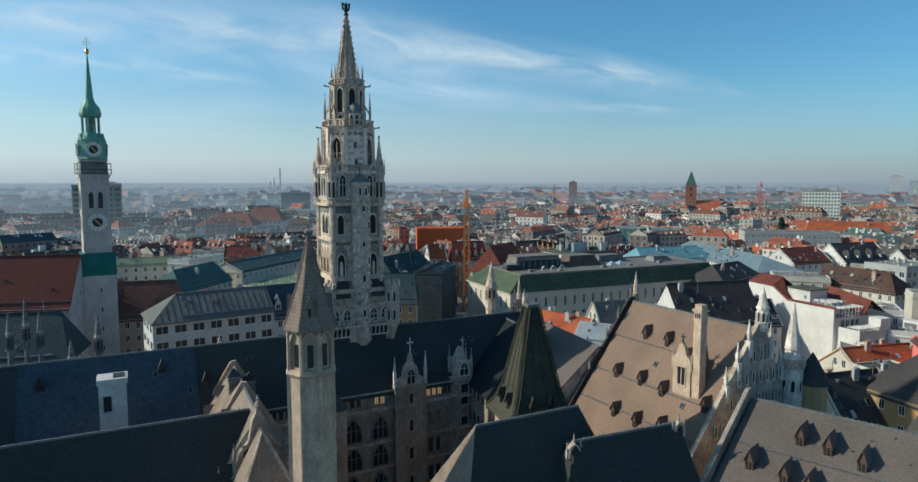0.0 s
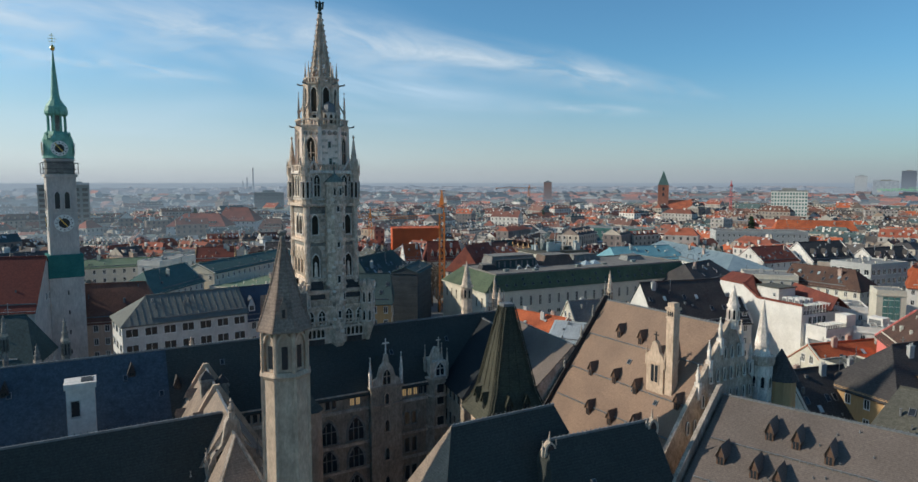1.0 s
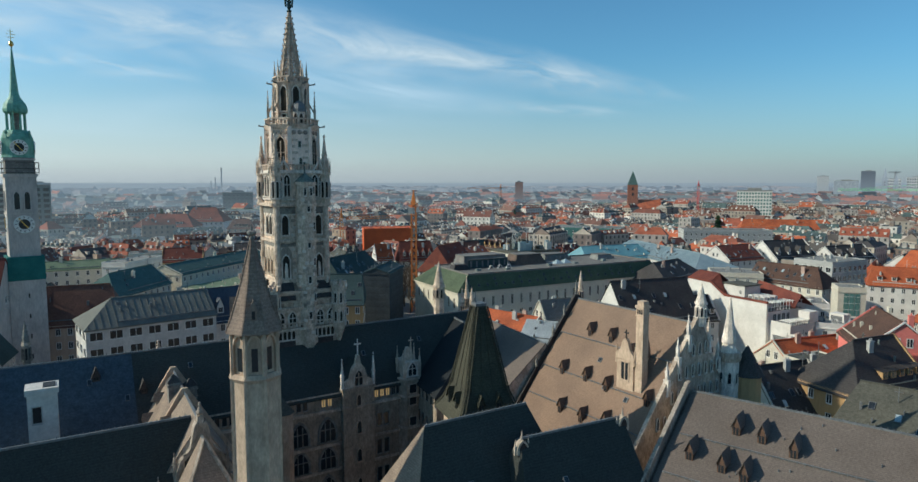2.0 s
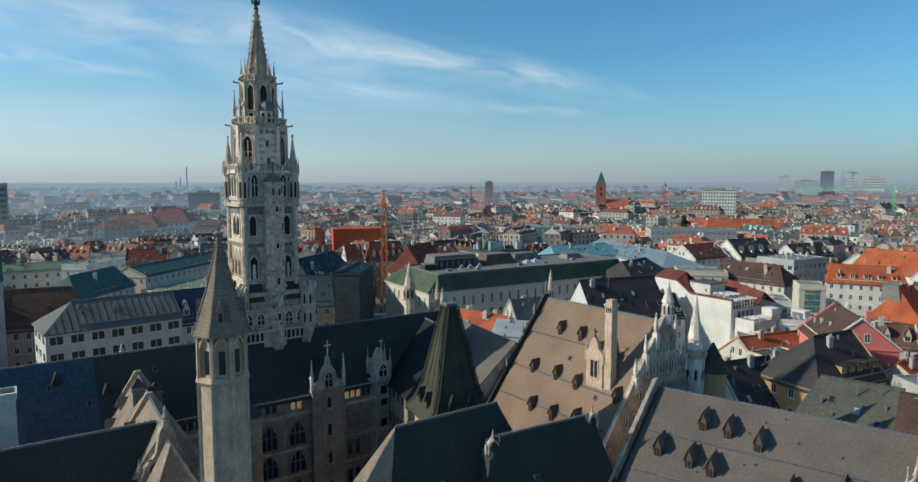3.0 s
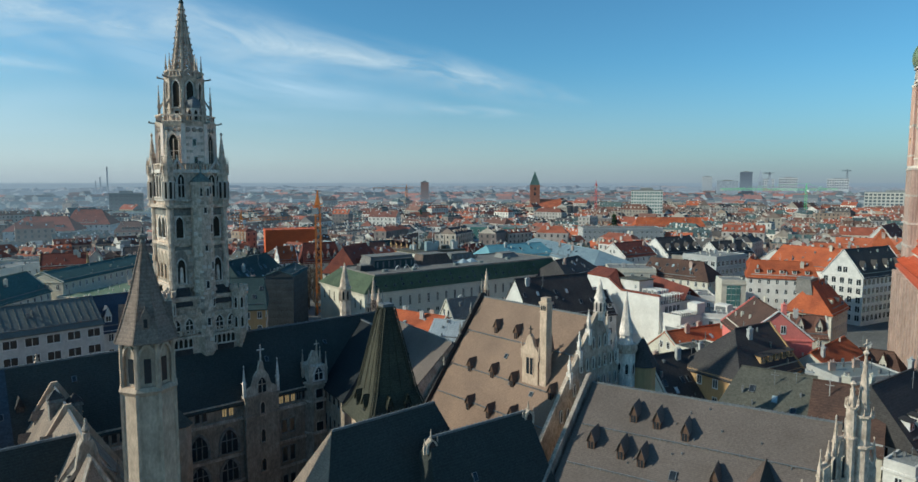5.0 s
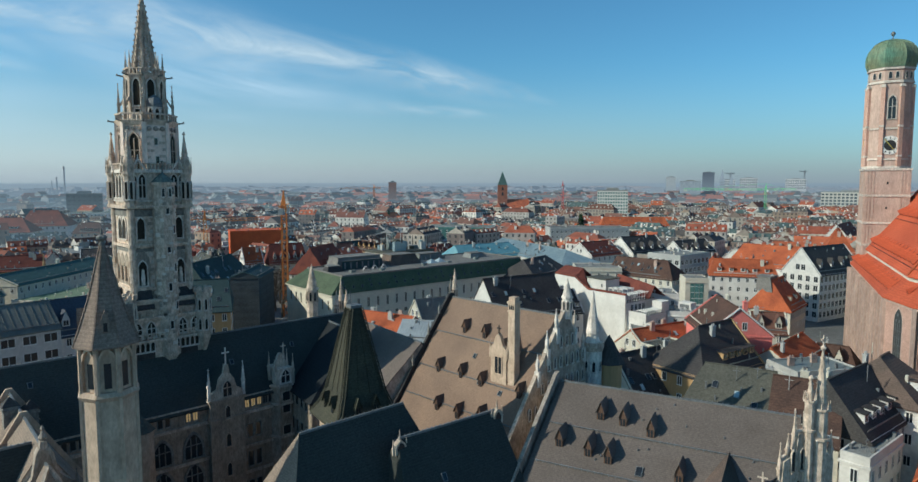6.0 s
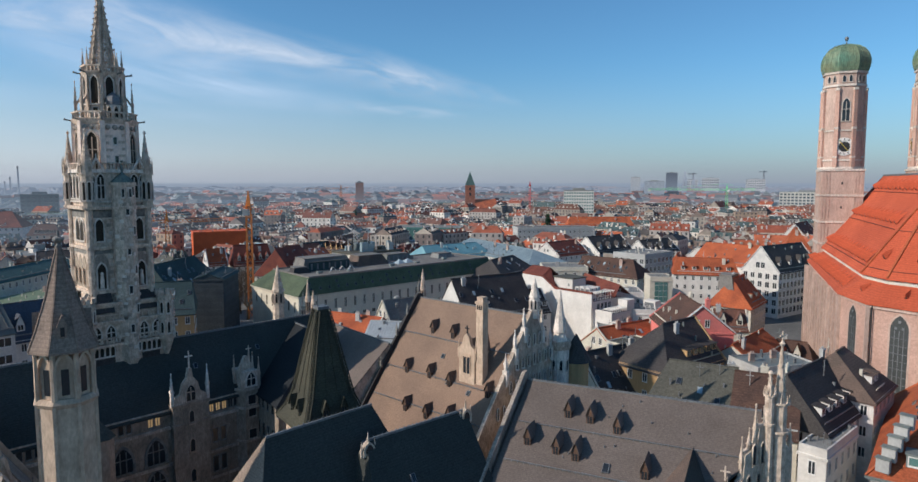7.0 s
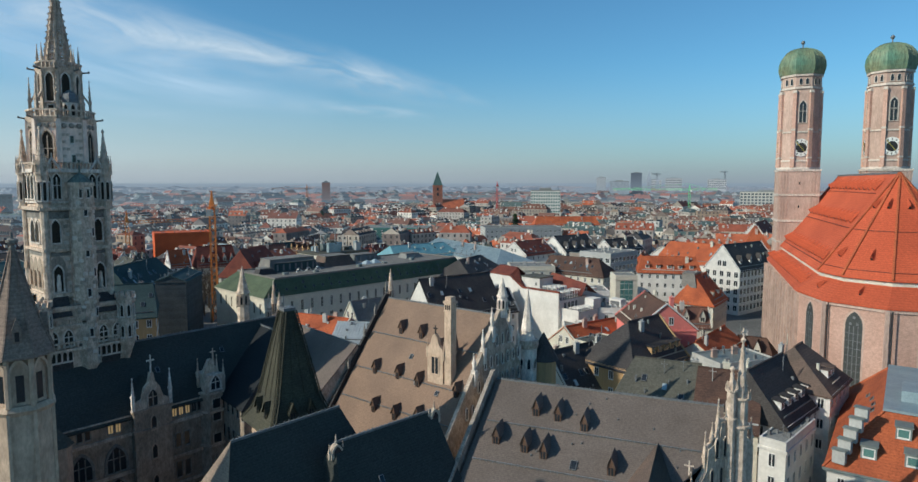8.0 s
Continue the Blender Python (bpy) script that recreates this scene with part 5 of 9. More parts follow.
# brown roof: dormers, chimney, stone dormer, north gable
def brown_details():
    k = (33.0 - 14.5) / 14.3

    def on_slope(x, y):
        """Hall plan to the wing's own frame: along the ridge, out from it, height on the east slope."""
        lx, ly = -(y + 15.5), x - 49.8 - (-(y + 15.5)) * 0.04
        return lx, ly, 33.0 + ly * k
    for x, y in ((46.4, -22.7), (46.5, -27.7), (41.3, -21.0), (41.6, -26.6), (41.5, -31.5), (41.8, -39.8), (37.5, -24.7), (37.6, -29.7), (38.3, -34.4)):
        lx, ly, z = on_slope(x, y)
        part("dormer", dormer_mesh(0.88, 1.45, 1.7, WOOD, SLATE_WARM), None, brown, "small pointed roof dormer with timber shutters", pose(lx, ly - 0.4, z - 0.75))
    for f in (0.32, 0.62, 0.86):
        bm = bmesh.new()
        y, z = -14.3 * f, 33.0 - 18.5 * f + 0.18
        beam(bm, (0.4, y, z), (25.5, y, z), 0.14)
        for i in range(32):
            frustum(bm, 4, 0.07, 0.07, z - 0.3, z + 0.15, 0.6 + i * 0.79, y)
        part("snow_guard", bm, LEAD, brown)
    lx, ly, z = on_slope(43.0, -37.4)
    bm = bmesh.new()
    quadbox(bm, -0.68, 0.68, -0.68, 0.68, z - 2, 35.6)
    quadbox(bm, -0.85, 0.85, -0.85, 0.85, 35.6, 36.0)
    quadbox(bm, -0.6, 0.6, -0.6, 0.6, 36.0, 36.7)
    quadbox(bm, -0.78, 0.78, -0.78, 0.78, 34.3, 34.5)
    ch = part("chimney", bm, STONE_WARM, brown, "tall square sandstone chimney", pose(lx, ly, 0))
    for x in (-0.45, 0.0, 0.45):
        # Dark slabs on the face paint the shade inside the slots.
        bm = bmesh.new()
        slab(bm, arch(0.28, 0.8), 0.02)
        part("vent_slot", bm, GLASS, ch, m=pose(x * 0.85, -0.7, 34.65))
    lx, ly, z = on_slope(43.0, -35.1)
    bm = bmesh.new()
    quadbox(bm, -1.25, 1.25, 0, 3.0, -1.5, 3.4)
    sd = part("stone_dormer", bm, STONE_WARM, brown, "ornate stone dormer with a cross", pose(lx - 0.3, ly - 0.9, z - 0.6) @ Matrix.Scale(1.35, 4))
    bm = bmesh.new()
    slab(bm, [(-1.45, 3.2), (1.45, 3.2), (1.2, 4.0), (0.7, 4.4), (0.4, 5.4), (0, 5.8), (-0.4, 5.4), (-0.7, 4.4), (-1.2, 4.0)], 0.5)
    part("gable", bm, STONE_WARM, sd, m=pose(0, -0.1, 0))
    bm = bmesh.new()
    sheet(bm, [(-1.3, 0.3, 3.4), (0, 0.3, 5.0), (0, 4.5, 5.0), (-1.3, 3.2, 3.4)], 0.1)
    sheet(bm, [(0, 0.3, 5.0), (1.3, 0.3, 3.4), (1.3, 3.2, 3.4), (0, 4.5, 5.0)], 0.1)
    part("dormer_roof", bm, ROOF_BROWN, sd)
    part("window", casement(1.3, 2.3, STONE_WARM, GLASS, 1), None, sd, m=pose(0, -0.02, 0.7))
    bm = bmesh.new()
    frustum(bm, 4, 0.10, 0.07, 5.6, 6.8, 0, 0.1)
    beam(bm, (-0.32, 0.1, 6.4), (0.32, 0.1, 6.4), 0.13)
    part("finial_cross", bm, IRON, sd)
    for x in (-1.35, 1.35):
        bm = bmesh.new()
        pinnacle(bm, x, 0.1, 2.6, 2.4, 0.17)
        part("pinnacle", bm, STONE_WARM, sd)
    for lx, ly in ((12.0, -6.4), (20.5, -9.5), (15.5, -9.0)):
        part("skylight", skylight_mesh(0.7, 0.9, 52), None, brown, m=pose(lx, ly, 33 + ly * k + 0.1, 52, 0, 0))
    # south verge with parapet
    g = end_gable(brown, -0.7, 19.0, 13.0, 33.0, 8.42, 0.7, "verge", SLATE, 0.5)
    for ly, h in ((-0.2, 2.6), (-3.2, 2.2), (-6.0, 2.4), (-10.0, 2.2)):
        bm = bmesh.new()
        pinnacle(bm, -0.3, ly, 33 + min(ly, 0) * k + 1.2, h, 0.26)
        part("pinnacle", bm, STONE_DARK, g)
    # north gable
    g = end_gable(brown, 25.9, 19.0, 13.0, 33.0, 8.42, 0.8, "north_gable", STONE, 0.7)
    for ly, h in ((-7.2, 4.0), (-4.8, 4.4), (-2.4, 4.6), (2.8, 4.4), (5.4, 4.4), (8.4, 4.0)):
        bm = bmesh.new()
        z = 33 - abs(ly) * (k if ly < 0 else 18.5 / 13.0)
        quadbox(bm, 26.0, 26.9, ly - 0.32, ly + 0.32, z - 1.0, z + 1.6)
        pinnacle(bm, 26.4, ly, z + 1.4, h * 0.75, 0.3)
        part("pinnacle", bm, STONE_PALE, g)
        bm = bmesh.new()
        frustum(bm, 8, 0.55, 0.5, z + 0.6, z + 1.3, 26.3, ly + (0.9 if ly < 0 else -0.9))
        part("volute", bm, STONE, g)
    bm = bmesh.new()
    frustum(bm, 8, 0.85, 0.8, 32.6, 36.2, 26.4, 0.6)
    frustum(bm, 8, 1.0, 1.0, 36.0, 36.35, 26.4, 0.6)
    frustum(bm, 8, 0.85, 0.05, 36.35, 39.4, 26.4, 0.6)
    ap = part("apex_turret", bm, STONE_PALE, g)
    for a in range(0, 360, 45):
        part("window", lancet(0.36, 1.5, 0, STONE_PALE), None, ap, m=pose(26.4 + 0.78 * math.cos(radians(a)), 0.6 + 0.78 * math.sin(radians(a)), 34.1, 0, 0, a + 90))
    for row, z in enumerate((18.0, 21.5, 25.0, 28.3)):
        half = int((33 - z) / 18.5 * 13 / 1.7)
        for i in range(-half, half + 1):
            part("window", lancet(0.45, 1.8, 0, STONE_PALE), None, g, m=pose(26.8, i * 1.6, z, 0, 0, 90))


brown_details()


def corner_turret():
    t = thing("corner_turret", CLOSER @ at_hall(58.6, -42.0), "octagonal stone corner turret with a pale pointed spire", "turret")
    bm = bmesh.new()
    frustum(bm, 8, 1.7, 1.7, -8.2, 26.4)
    part("shaft", bm, STONE_PALE, t)
    bm = bmesh.new()
    frustum(bm, 8, 1.8, 2.1, 26.0, 26.9)
    frustum(bm, 8, 2.0, 2.0, 26.9, 27.5)
    part("cornice", bm, STONE, t)
    bm = bmesh.new()
    frustum(bm, 8, 1.35, 0.9, 27.5, 29.0)
    frustum(bm, 8, 1.2, 0.06, 29.0, 36.6)
    part("spire", bm, STONE_PALE, t)
    for a in range(0, 360, 45):
        for z in (18.5, 22.5):
            part("window", lancet(0.5, 1.8, 0, STONE_PALE), None, t, m=pose(1.57 * math.cos(radians(a)), 1.57 * math.sin(radians(a)), z, 0, 0, a + 90))
    d = thing("conical_roof", CLOSER @ at_hall(61.5, -43.5), "dark conical slate roof beside the corner turret", "turret")
    bm = bmesh.new()
    frustum(bm, 12, 2.3, 2.3, -8.2, 23.6)
    part("wall", bm, OCHRE, d)
    bm = bmesh.new()
    frustum(bm, 12, 2.75, 0.1, 23.6, 28.4)
    part("roof", bm, SLATE, d)


corner_turret()


# grey roof: dormers, guards, gables
def grey_details():
    k = 13.0 / 22.0
    for a, d in ((6.9, 4.5), (9.8, 4.8), (13.3, 5.6), (3.0, 8.9), (6.8, 9.4), (9.3, 9.8), (17.4, 10.4)):
        part("dormer", dormer_mesh(0.88, 1.2, 2.2, WOOD, ROOF_GREY), None, grey, "small pointed roof dormer", pose(a, -d - 0.2, 28.0 - k * d - 0.25))
    for d in (6.3, 11.4, 16.0):
        bm = bmesh.new()
        z = 28 - k * d + 0.18
        beam(bm, (0.8, -d, z), (28.5, -d, z), 0.12)
        for i in range(34):
            frustum(bm, 4, 0.06, 0.06, z - 0.3, z + 0.12, 1.0 + i * 0.8, -d)
        part("snow_guard", bm, LEAD, grey)
    part("skylight", skylight_mesh(0.8, 1.3, 30.6), None, grey, "open blue-glazed roof window", m=pose(13.0, -10.2, 28 - k * 10.2 + 0.08, 30.6, 0, 0))
    for i in range(26):
        a, d = random.uniform(1, 27), random.uniform(1, 12)
        if i < 18:
            bm = bmesh.new()
            frustum(bm, 6, 0.09, 0.07, 0, 0.3)
            part("vent_pipe", bm, LEAD, grey, m=pose(a, -d, 28 - k * d))
    end_gable(grey, -0.8, 22.0, 12.0, 28.0, 15.0, 1.1, "verge", STONE_MID, 0.5)
    end_gable(grey, 29.35, 22.0, 12.0, 28.0, 15.0, 0.6, "end_gable", STONE, 0.7)
    # stone gable head: a stepped wall across the end, pinnacles on its steps, two tall spirelets
    base = grey.matrix_basis.inverted() @ pose(56.1, 54.25, 0, 0, 0, 7)
    steps = [(-7.0, 20.0), (-4.7, 22.6), (-4.5, 25.2), (-2.7, 26.0), (-2.4, 28.0), (1.3, 28.0), (1.6, 25.4), (3.2, 24.2)]
    bm = bmesh.new()
    slab(bm, [(-7.0, 0), (3.2, 0)] + steps[::-1], 0.8)
    head = part("gable_head", bm, STONE, grey, "stepped stone gable head with blind lancets", base)
    bm = bmesh.new()
    for (x0, z0), (x1, z1) in zip(steps, steps[1:]):
        beam(bm, (x0, 0.4, z0 + 0.05), (x1, 0.4, z1 + 0.05), 0.42)
    part("coping", bm, STONE_TOWER, head)
    for z, xs in ((17.2, (-5.4, -3.9, -2.4, 1.4)), (20.6, (-3.9, -2.4, -0.9, 1.5)), (24.0, (-3.2, -1.9, -0.8)), (13.4, (-5.4, -3.9, -2.4, -0.9, 1.4))):
        for x in xs:
            part("window", lancet(0.55, 2.3, 0, STONE), None, head, m=pose(x, 0, z))
    for x, z, h in ((-6.8, 18.6, 4.6), (-4.7, 22.0, 5.4), (-2.7, 25.6, 5.2), (-3.6, 24.8, 3.4), (1.6, 24.8, 4.6), (3.1, 23.4, 4.2)):
        bm = bmesh.new()
        pinnacle(bm, x, 0.35, z, h, 0.27)
        part("pinnacle", bm, STONE_TOWER, head)
    for x, y, z0, zm, z1, r, knobs in ((0.25, -0.3, 17.5, 30.6, 37.6, 0.78, 5), (-1.15, -0.1, 21.0, 31.6, 34.4, 0.5, 3)):
        bm = bmesh.new()
        frustum(bm, 8, r * 0.6, r * 1.15, z0 - 2.0, z0, x, y)
        frustum(bm, 8, r * 1.15, r, z0, zm, x, y)
        for z in (zm - 3.4, zm - 0.1):
            frustum(bm, 8, r * 1.4, r * 1.4, z, z + 0.25, x, y)
        for q in range(8):
            a = math.pi * q / 4
            frustum(bm, 4, 0.12, 0.02, zm + 0.1, zm + 1.0, x + r * 1.2 * math.cos(a), y + r * 1.2 * math.sin(a))
        frustum(bm, 8, r * 0.85, 0.1, zm, z1 - 0.4, x, y)
        for q in range(1, knobs):
            f = q / knobs
            for p in range(4):
                a = math.pi / 4 + math.pi * p / 2
                rr = r * 0.85 * (1 - f) + 0.05
                frustum(bm, 4, 0.1, 0.04, zm + (z1 - zm) * f - 0.1, zm + (z1 - zm) * f + 0.12, x + rr * math.cos(a), y + rr * math.sin(a))
        frustum(bm, 6, 0.16, 0.34, z1 - 0.6, z1 - 0.3, x, y)
        frustum(bm, 6, 0.34, 0.08, z1 - 0.3, z1, x, y)
        if knobs == 5:
            beam(bm, (x, y, z1), (x, y, z1 + 1.1), 0.12)
            beam(bm, (x - 0.4, y, z1 + 0.6), (x + 0.4, y, z1 + 0.6), 0.14)
        part("spirelet", bm, STONE_TOWER, head)
    # the roof and the walls under it end at the oblique gable head
    cut = base.translation
    across = base.to_3x3() @ Vector((0, -1, 0))
    for ob in grey.children:
        if ob.name.split(".")[0] in ("roof", "wall", "end_gable", "snow_guard", "ridge_crest"):
            bm = bmesh.new()
            bm.from_mesh(ob.data)
            bmesh.ops.bisect_plane(bm, geom=bm.verts[:] + bm.edges[:] + bm.faces[:], plane_co=cut - across * 0.4, plane_no=across, clear_outer=True)
            bm.to_mesh(ob.data)
            bm.free()
    # dark cross roof low on the slope, running down towards the court
    zc, ln, rn = 24.6, 14.0, 6.4
    # left slope lighter: sunlight put into its colour
    bm = bmesh.new()
    sheet(bm, [(22.1, -5.7, zc), (22.1 - rn, -5.7 - rn * 1.45, zc - rn * 1.1), (22.1 - rn, -5.7 - ln, zc - rn * 1.1), (22.1, -5.7 - ln, zc)], 0.2)
    part("cross_roof", bm, SLATE_WARM, grey)
    # right slope darker: shade put into its colour
    bm = bmesh.new()
    sheet(bm, [(22.1, -5.7, zc), (22.1, -5.7 - ln, zc), (22.1 + rn * 0.8, -5.7 - ln, zc - rn * 1.1), (22.1 + rn * 0.8, -5.7 - rn * 1.45, zc - rn * 1.1)], 0.2)
    part("cross_roof", bm, ROOF_DARK, grey)
    bm = bmesh.new()
    slab(bm, [(-6.2, 0), (5.0, 0), (5.0, 3.6), (0, 10.4), (-6.2, 3.6)], 0.5)
    part("cross_gable", bm, STONE_DARK, grey, m=pose(22.1, -5.4 - ln, 14.0))
    bm = bmesh.new()
    beam(bm, (25.7, -9.0, 22.4), (25.7, -9.0, 24.3), 0.16)
    beam(bm, (25.2, -9.0, 23.7), (26.2, -9.0, 23.7), 0.14)
    part("finial_cross", bm, STONE, grey)

grey_details()


def court_turret():
    t = thing("court_turret", pose(-15.2, 64.2, 0, 0, 0, 12), "octagonal sandstone stair turret with a pointed stone roof", "turret")
    r = 2.45
    bm = bmesh.new()
    frustum(bm, 8, r, r * 0.985, 0, 35.9)
    part("shaft", bm, STONE_WARM, t)
    bm = bmesh.new()
    for k in range(8):
        a = 2 * math.pi * (k + 0.5) / 8
        beam(bm, (r * math.cos(a), r * math.sin(a), 8), (r * math.cos(a), r * math.sin(a), 36.0), 0.26)
    part("corner_rib", bm, STONE_WARM, t)
    bm = bmesh.new()
    frustum(bm, 8, r * 1.0, r * 1.1, 35.5, 35.9)
    frustum(bm, 8, r * 1.1, r * 0.98, 35.9, 36.3)
    part("ledge", bm, STONE_WARM, t)
    # belfry: piers, arches, core with dark panels for the shade in its openings
    bm = bmesh.new()
    frustum(bm, 8, r * 0.86, r * 0.86, 36.0, 40.6)
    bel = part("belfry", bm, STONE_WARM, t)
    for k in range(8):
        a = 2 * math.pi * (k + 0.5) / 8
        bm = bmesh.new()
        frustum(bm, 6, 0.26, 0.24, 36.2, 40.5, r * 0.93 * math.cos(a), r * 0.93 * math.sin(a), a)
        part("pier", bm, STONE_WARM, bel)
        a = 2 * math.pi * k / 8
        rr = r * 0.86 * math.cos(math.pi / 8)
        bm = bmesh.new()
        quadbox(bm, -0.3, 0.3, -0.03, 0.02, 0.3, 2.6)
        part("opening", bm, GLASS, bel, m=pose(rr * math.cos(a), rr * math.sin(a), 36.3, 0, 0, math.degrees(a) + 90))
        bm = bmesh.new()
        o, i = arch(1.5, 4.1), arch(1.1, 3.8)
        for p in range(2, len(o) - 1):
            f = [bm.verts.new((x, y, z)) for y in (-0.28, 0.0) for x, z in (o[p], o[p + 1], i[p + 1], i[p])]
            for q in ((0, 1, 2, 3), (7, 6, 5, 4), (0, 4, 5, 1), (2, 6, 7, 3)):
                bm.faces.new([f[j] for j in q])
        bmesh.ops.remove_doubles(bm, verts=bm.verts[:], dist=1e-4)
        part("arch", bm, STONE_WARM, bel, m=pose(rr * math.cos(a), rr * math.sin(a), 36.3, 0, 0, math.degrees(a) + 90))
    bm = bmesh.new()
    lathe(bm, [(2.86, 40.35), (2.86, 40.55), (2.2, 42.2), (1.35, 44.8), (0.18, 49.4)], 8)
    cap = part("roof", bm, STONE_ROOF, t, "pointed grey-brown stone roof")
    bm = bmesh.new()
    for k in range(8):
        a = 2 * math.pi * (k + 0.5) / 8
        for (r0, z0), (r1, z1) in zip([(2.86, 40.5), (2.2, 42.2), (1.35, 44.8)], [(2.2, 42.2), (1.35, 44.8), (0.18, 49.4)]):
            beam(bm, (r0 * math.cos(a), r0 * math.sin(a), z0), (r1 * math.cos(a), r1 * math.sin(a), z1), 0.13)
    part("roof_rib", bm, STONE_ROOF, t)
    for k in (0, 2, 4, 6):
        a = 2 * math.pi * k / 8
        bm = bmesh.new()
        quadbox(bm, -0.32, 0.32, 0, 0.9, 0, 1.0)
        slab(bm, [(-0.42, 1.0), (0.42, 1.0), (0, 2.1)], 0.9)
        quadbox(bm, -0.16, 0.16, -0.03, 0, 0.15, 0.95, 1)
        part("lucarne", bm, [STONE_ROOF, GLASS], cap, m=pose(2.25 * math.cos(a), 2.25 * math.sin(a), 41.7, 0, 0, math.degrees(a) + 90))
    bm = bmesh.new()
    lathe(bm, [(0.2, 49.2), (0.3, 49.5), (0.16, 49.75), (0.48, 50.0), (0.5, 50.2), (0.12, 50.35), (0.1, 50.9)], 8)
    part("finial", bm, STONE_DARK, t)
    # lean-to stair head with a copper roof
    s = thing("stair_head", at_hall(-6.6, -12.4), "small stair head with a grey-green sheet roof", "turret")
    bm = bmesh.new()
    frustum(bm, 8, 1.8, 1.8, 0, 20.6)
    part("wall", bm, STONE_WARM, s)
    bm = bmesh.new()
    frustum(bm, 8, 2.1, 0.1, 20.6, 23.0)
    part("roof", bm, GREEN_GREY, s)


STONE_ROOF = mat("grey-brown stone slabs", (0.275, 0.20, 0.155), (0.195, 0.146, 0.116), 0.5, 0.85, fine=3.0, vary=0.25, course=0.35)
court_turret()


def pyramid_spire():
    t = thing("pyramid_spire", pose(9.2, 80.0, 0, 0, 0, 17), "steep olive-grey pyramid roof with lead ribs and a flat top", "spire")
    bm = bmesh.new()
    frustum(bm, 4, 5.0, 5.0, 0, 25.0)
    part("wall", bm, STONE_WARM, t)
    bm = bmesh.new()
    lathe(bm, [(6.35, 25.3), (6.3, 25.6), (5.0, 27.0), (4.0, 28.9), (1.05, 39.2), (1.05, 39.5)], 4)
    part("roof", bm, OLIVE, t)
    for k in range(4):
        a = 2 * math.pi * (k + 0.5) / 4
        bm = bmesh.new()
        for (r0, z0), (r1, z1) in zip([(6.3, 25.65), (5.0, 27.0), (4.0, 28.9)], [(5.0, 27.0), (4.0, 28.9), (1.05, 39.3)]):
            for s in (-0.28, 0.28):
                d = Vector((-math.sin(a) * s, math.cos(a) * s, 0.06))
                beam(bm, Vector((r0 * math.cos(a), r0 * math.sin(a), z0)) + d, Vector((r1 * math.cos(a), r1 * math.sin(a), z1)) + d, 0.13)
        for i in range(22):
            f = i / 22
            r, z = 4.0 + (1.05 - 4.0) * f, 28.9 + 10.3 * f
            d = Vector((-math.sin(a) * 0.28, math.cos(a) * 0.28, 0.08))
            p = Vector(((r + 0.04) * math.cos(a), (r + 0.04) * math.sin(a), z))
            beam(bm, p - d, p + d, 0.1)
        part("lead_rib", bm, OLIVE, t)
        a = 2 * math.pi * k / 4
        c = math.cos(math.pi / 4)
        bm = bmesh.new()
        for q in (-0.5, -0.17, 0.17, 0.5):
            r0, r1 = 4.0 * c + 0.03, 1.05 * c + 0.03
            w0, w1 = q * 4.0 * c * 1.6, q * 1.05 * c * 1.6
            beam(bm, (r0 * math.cos(a) - w0 * math.sin(a), r0 * math.sin(a) + w0 * math.cos(a), 28.9), (r1 * math.cos(a) - w1 * math.sin(a), r1 * math.sin(a) + w1 * math.cos(a), 39.2), 0.07)
        part("seam", bm, OLIVE, t)
        for q in (-1.2, 1.2):
            part("lucarne", dormer_mesh(0.8, 1.1, 1.3, OLIVE, OLIVE), None, t, m=pose(3.65 * math.cos(a) - q * math.sin(a), 3.65 * math.sin(a) + q * math.cos(a), 26.6, 0, 0, math.degrees(a) + 90))
        for q in (-2.4, -1.2, 0, 1.2, 2.4):
            part("window", lancet(0.5, 2.0, 0, STONE), None, t, m=pose(3.56 * math.cos(a) - q * math.sin(a), 3.56 * math.sin(a) + q * math.cos(a), 21.8, 0, 0, math.degrees(a) + 90))
    bm = bmesh.new()
    frustum(bm, 4, 5.2, 6.0, 24.5, 25.3)
    part("cornice", bm, STONE_WARM, t)
    bm = bmesh.new()
    quadbox(bm, -0.75, 0.75, -0.75, 0.75, 39.4, 39.75)
    frustum(bm, 6, 0.09, 0.04, 39.7, 41.4, -0.4, 0.2)
    part("platform", bm, LEAD, t)


OLIVE = mat("olive-grey copper shingles", (0.066, 0.062, 0.042), (0.048, 0.046, 0.034), 0.4, 0.8, fine=4.0, vary=0.3, course=0.3)
pyramid_spire()

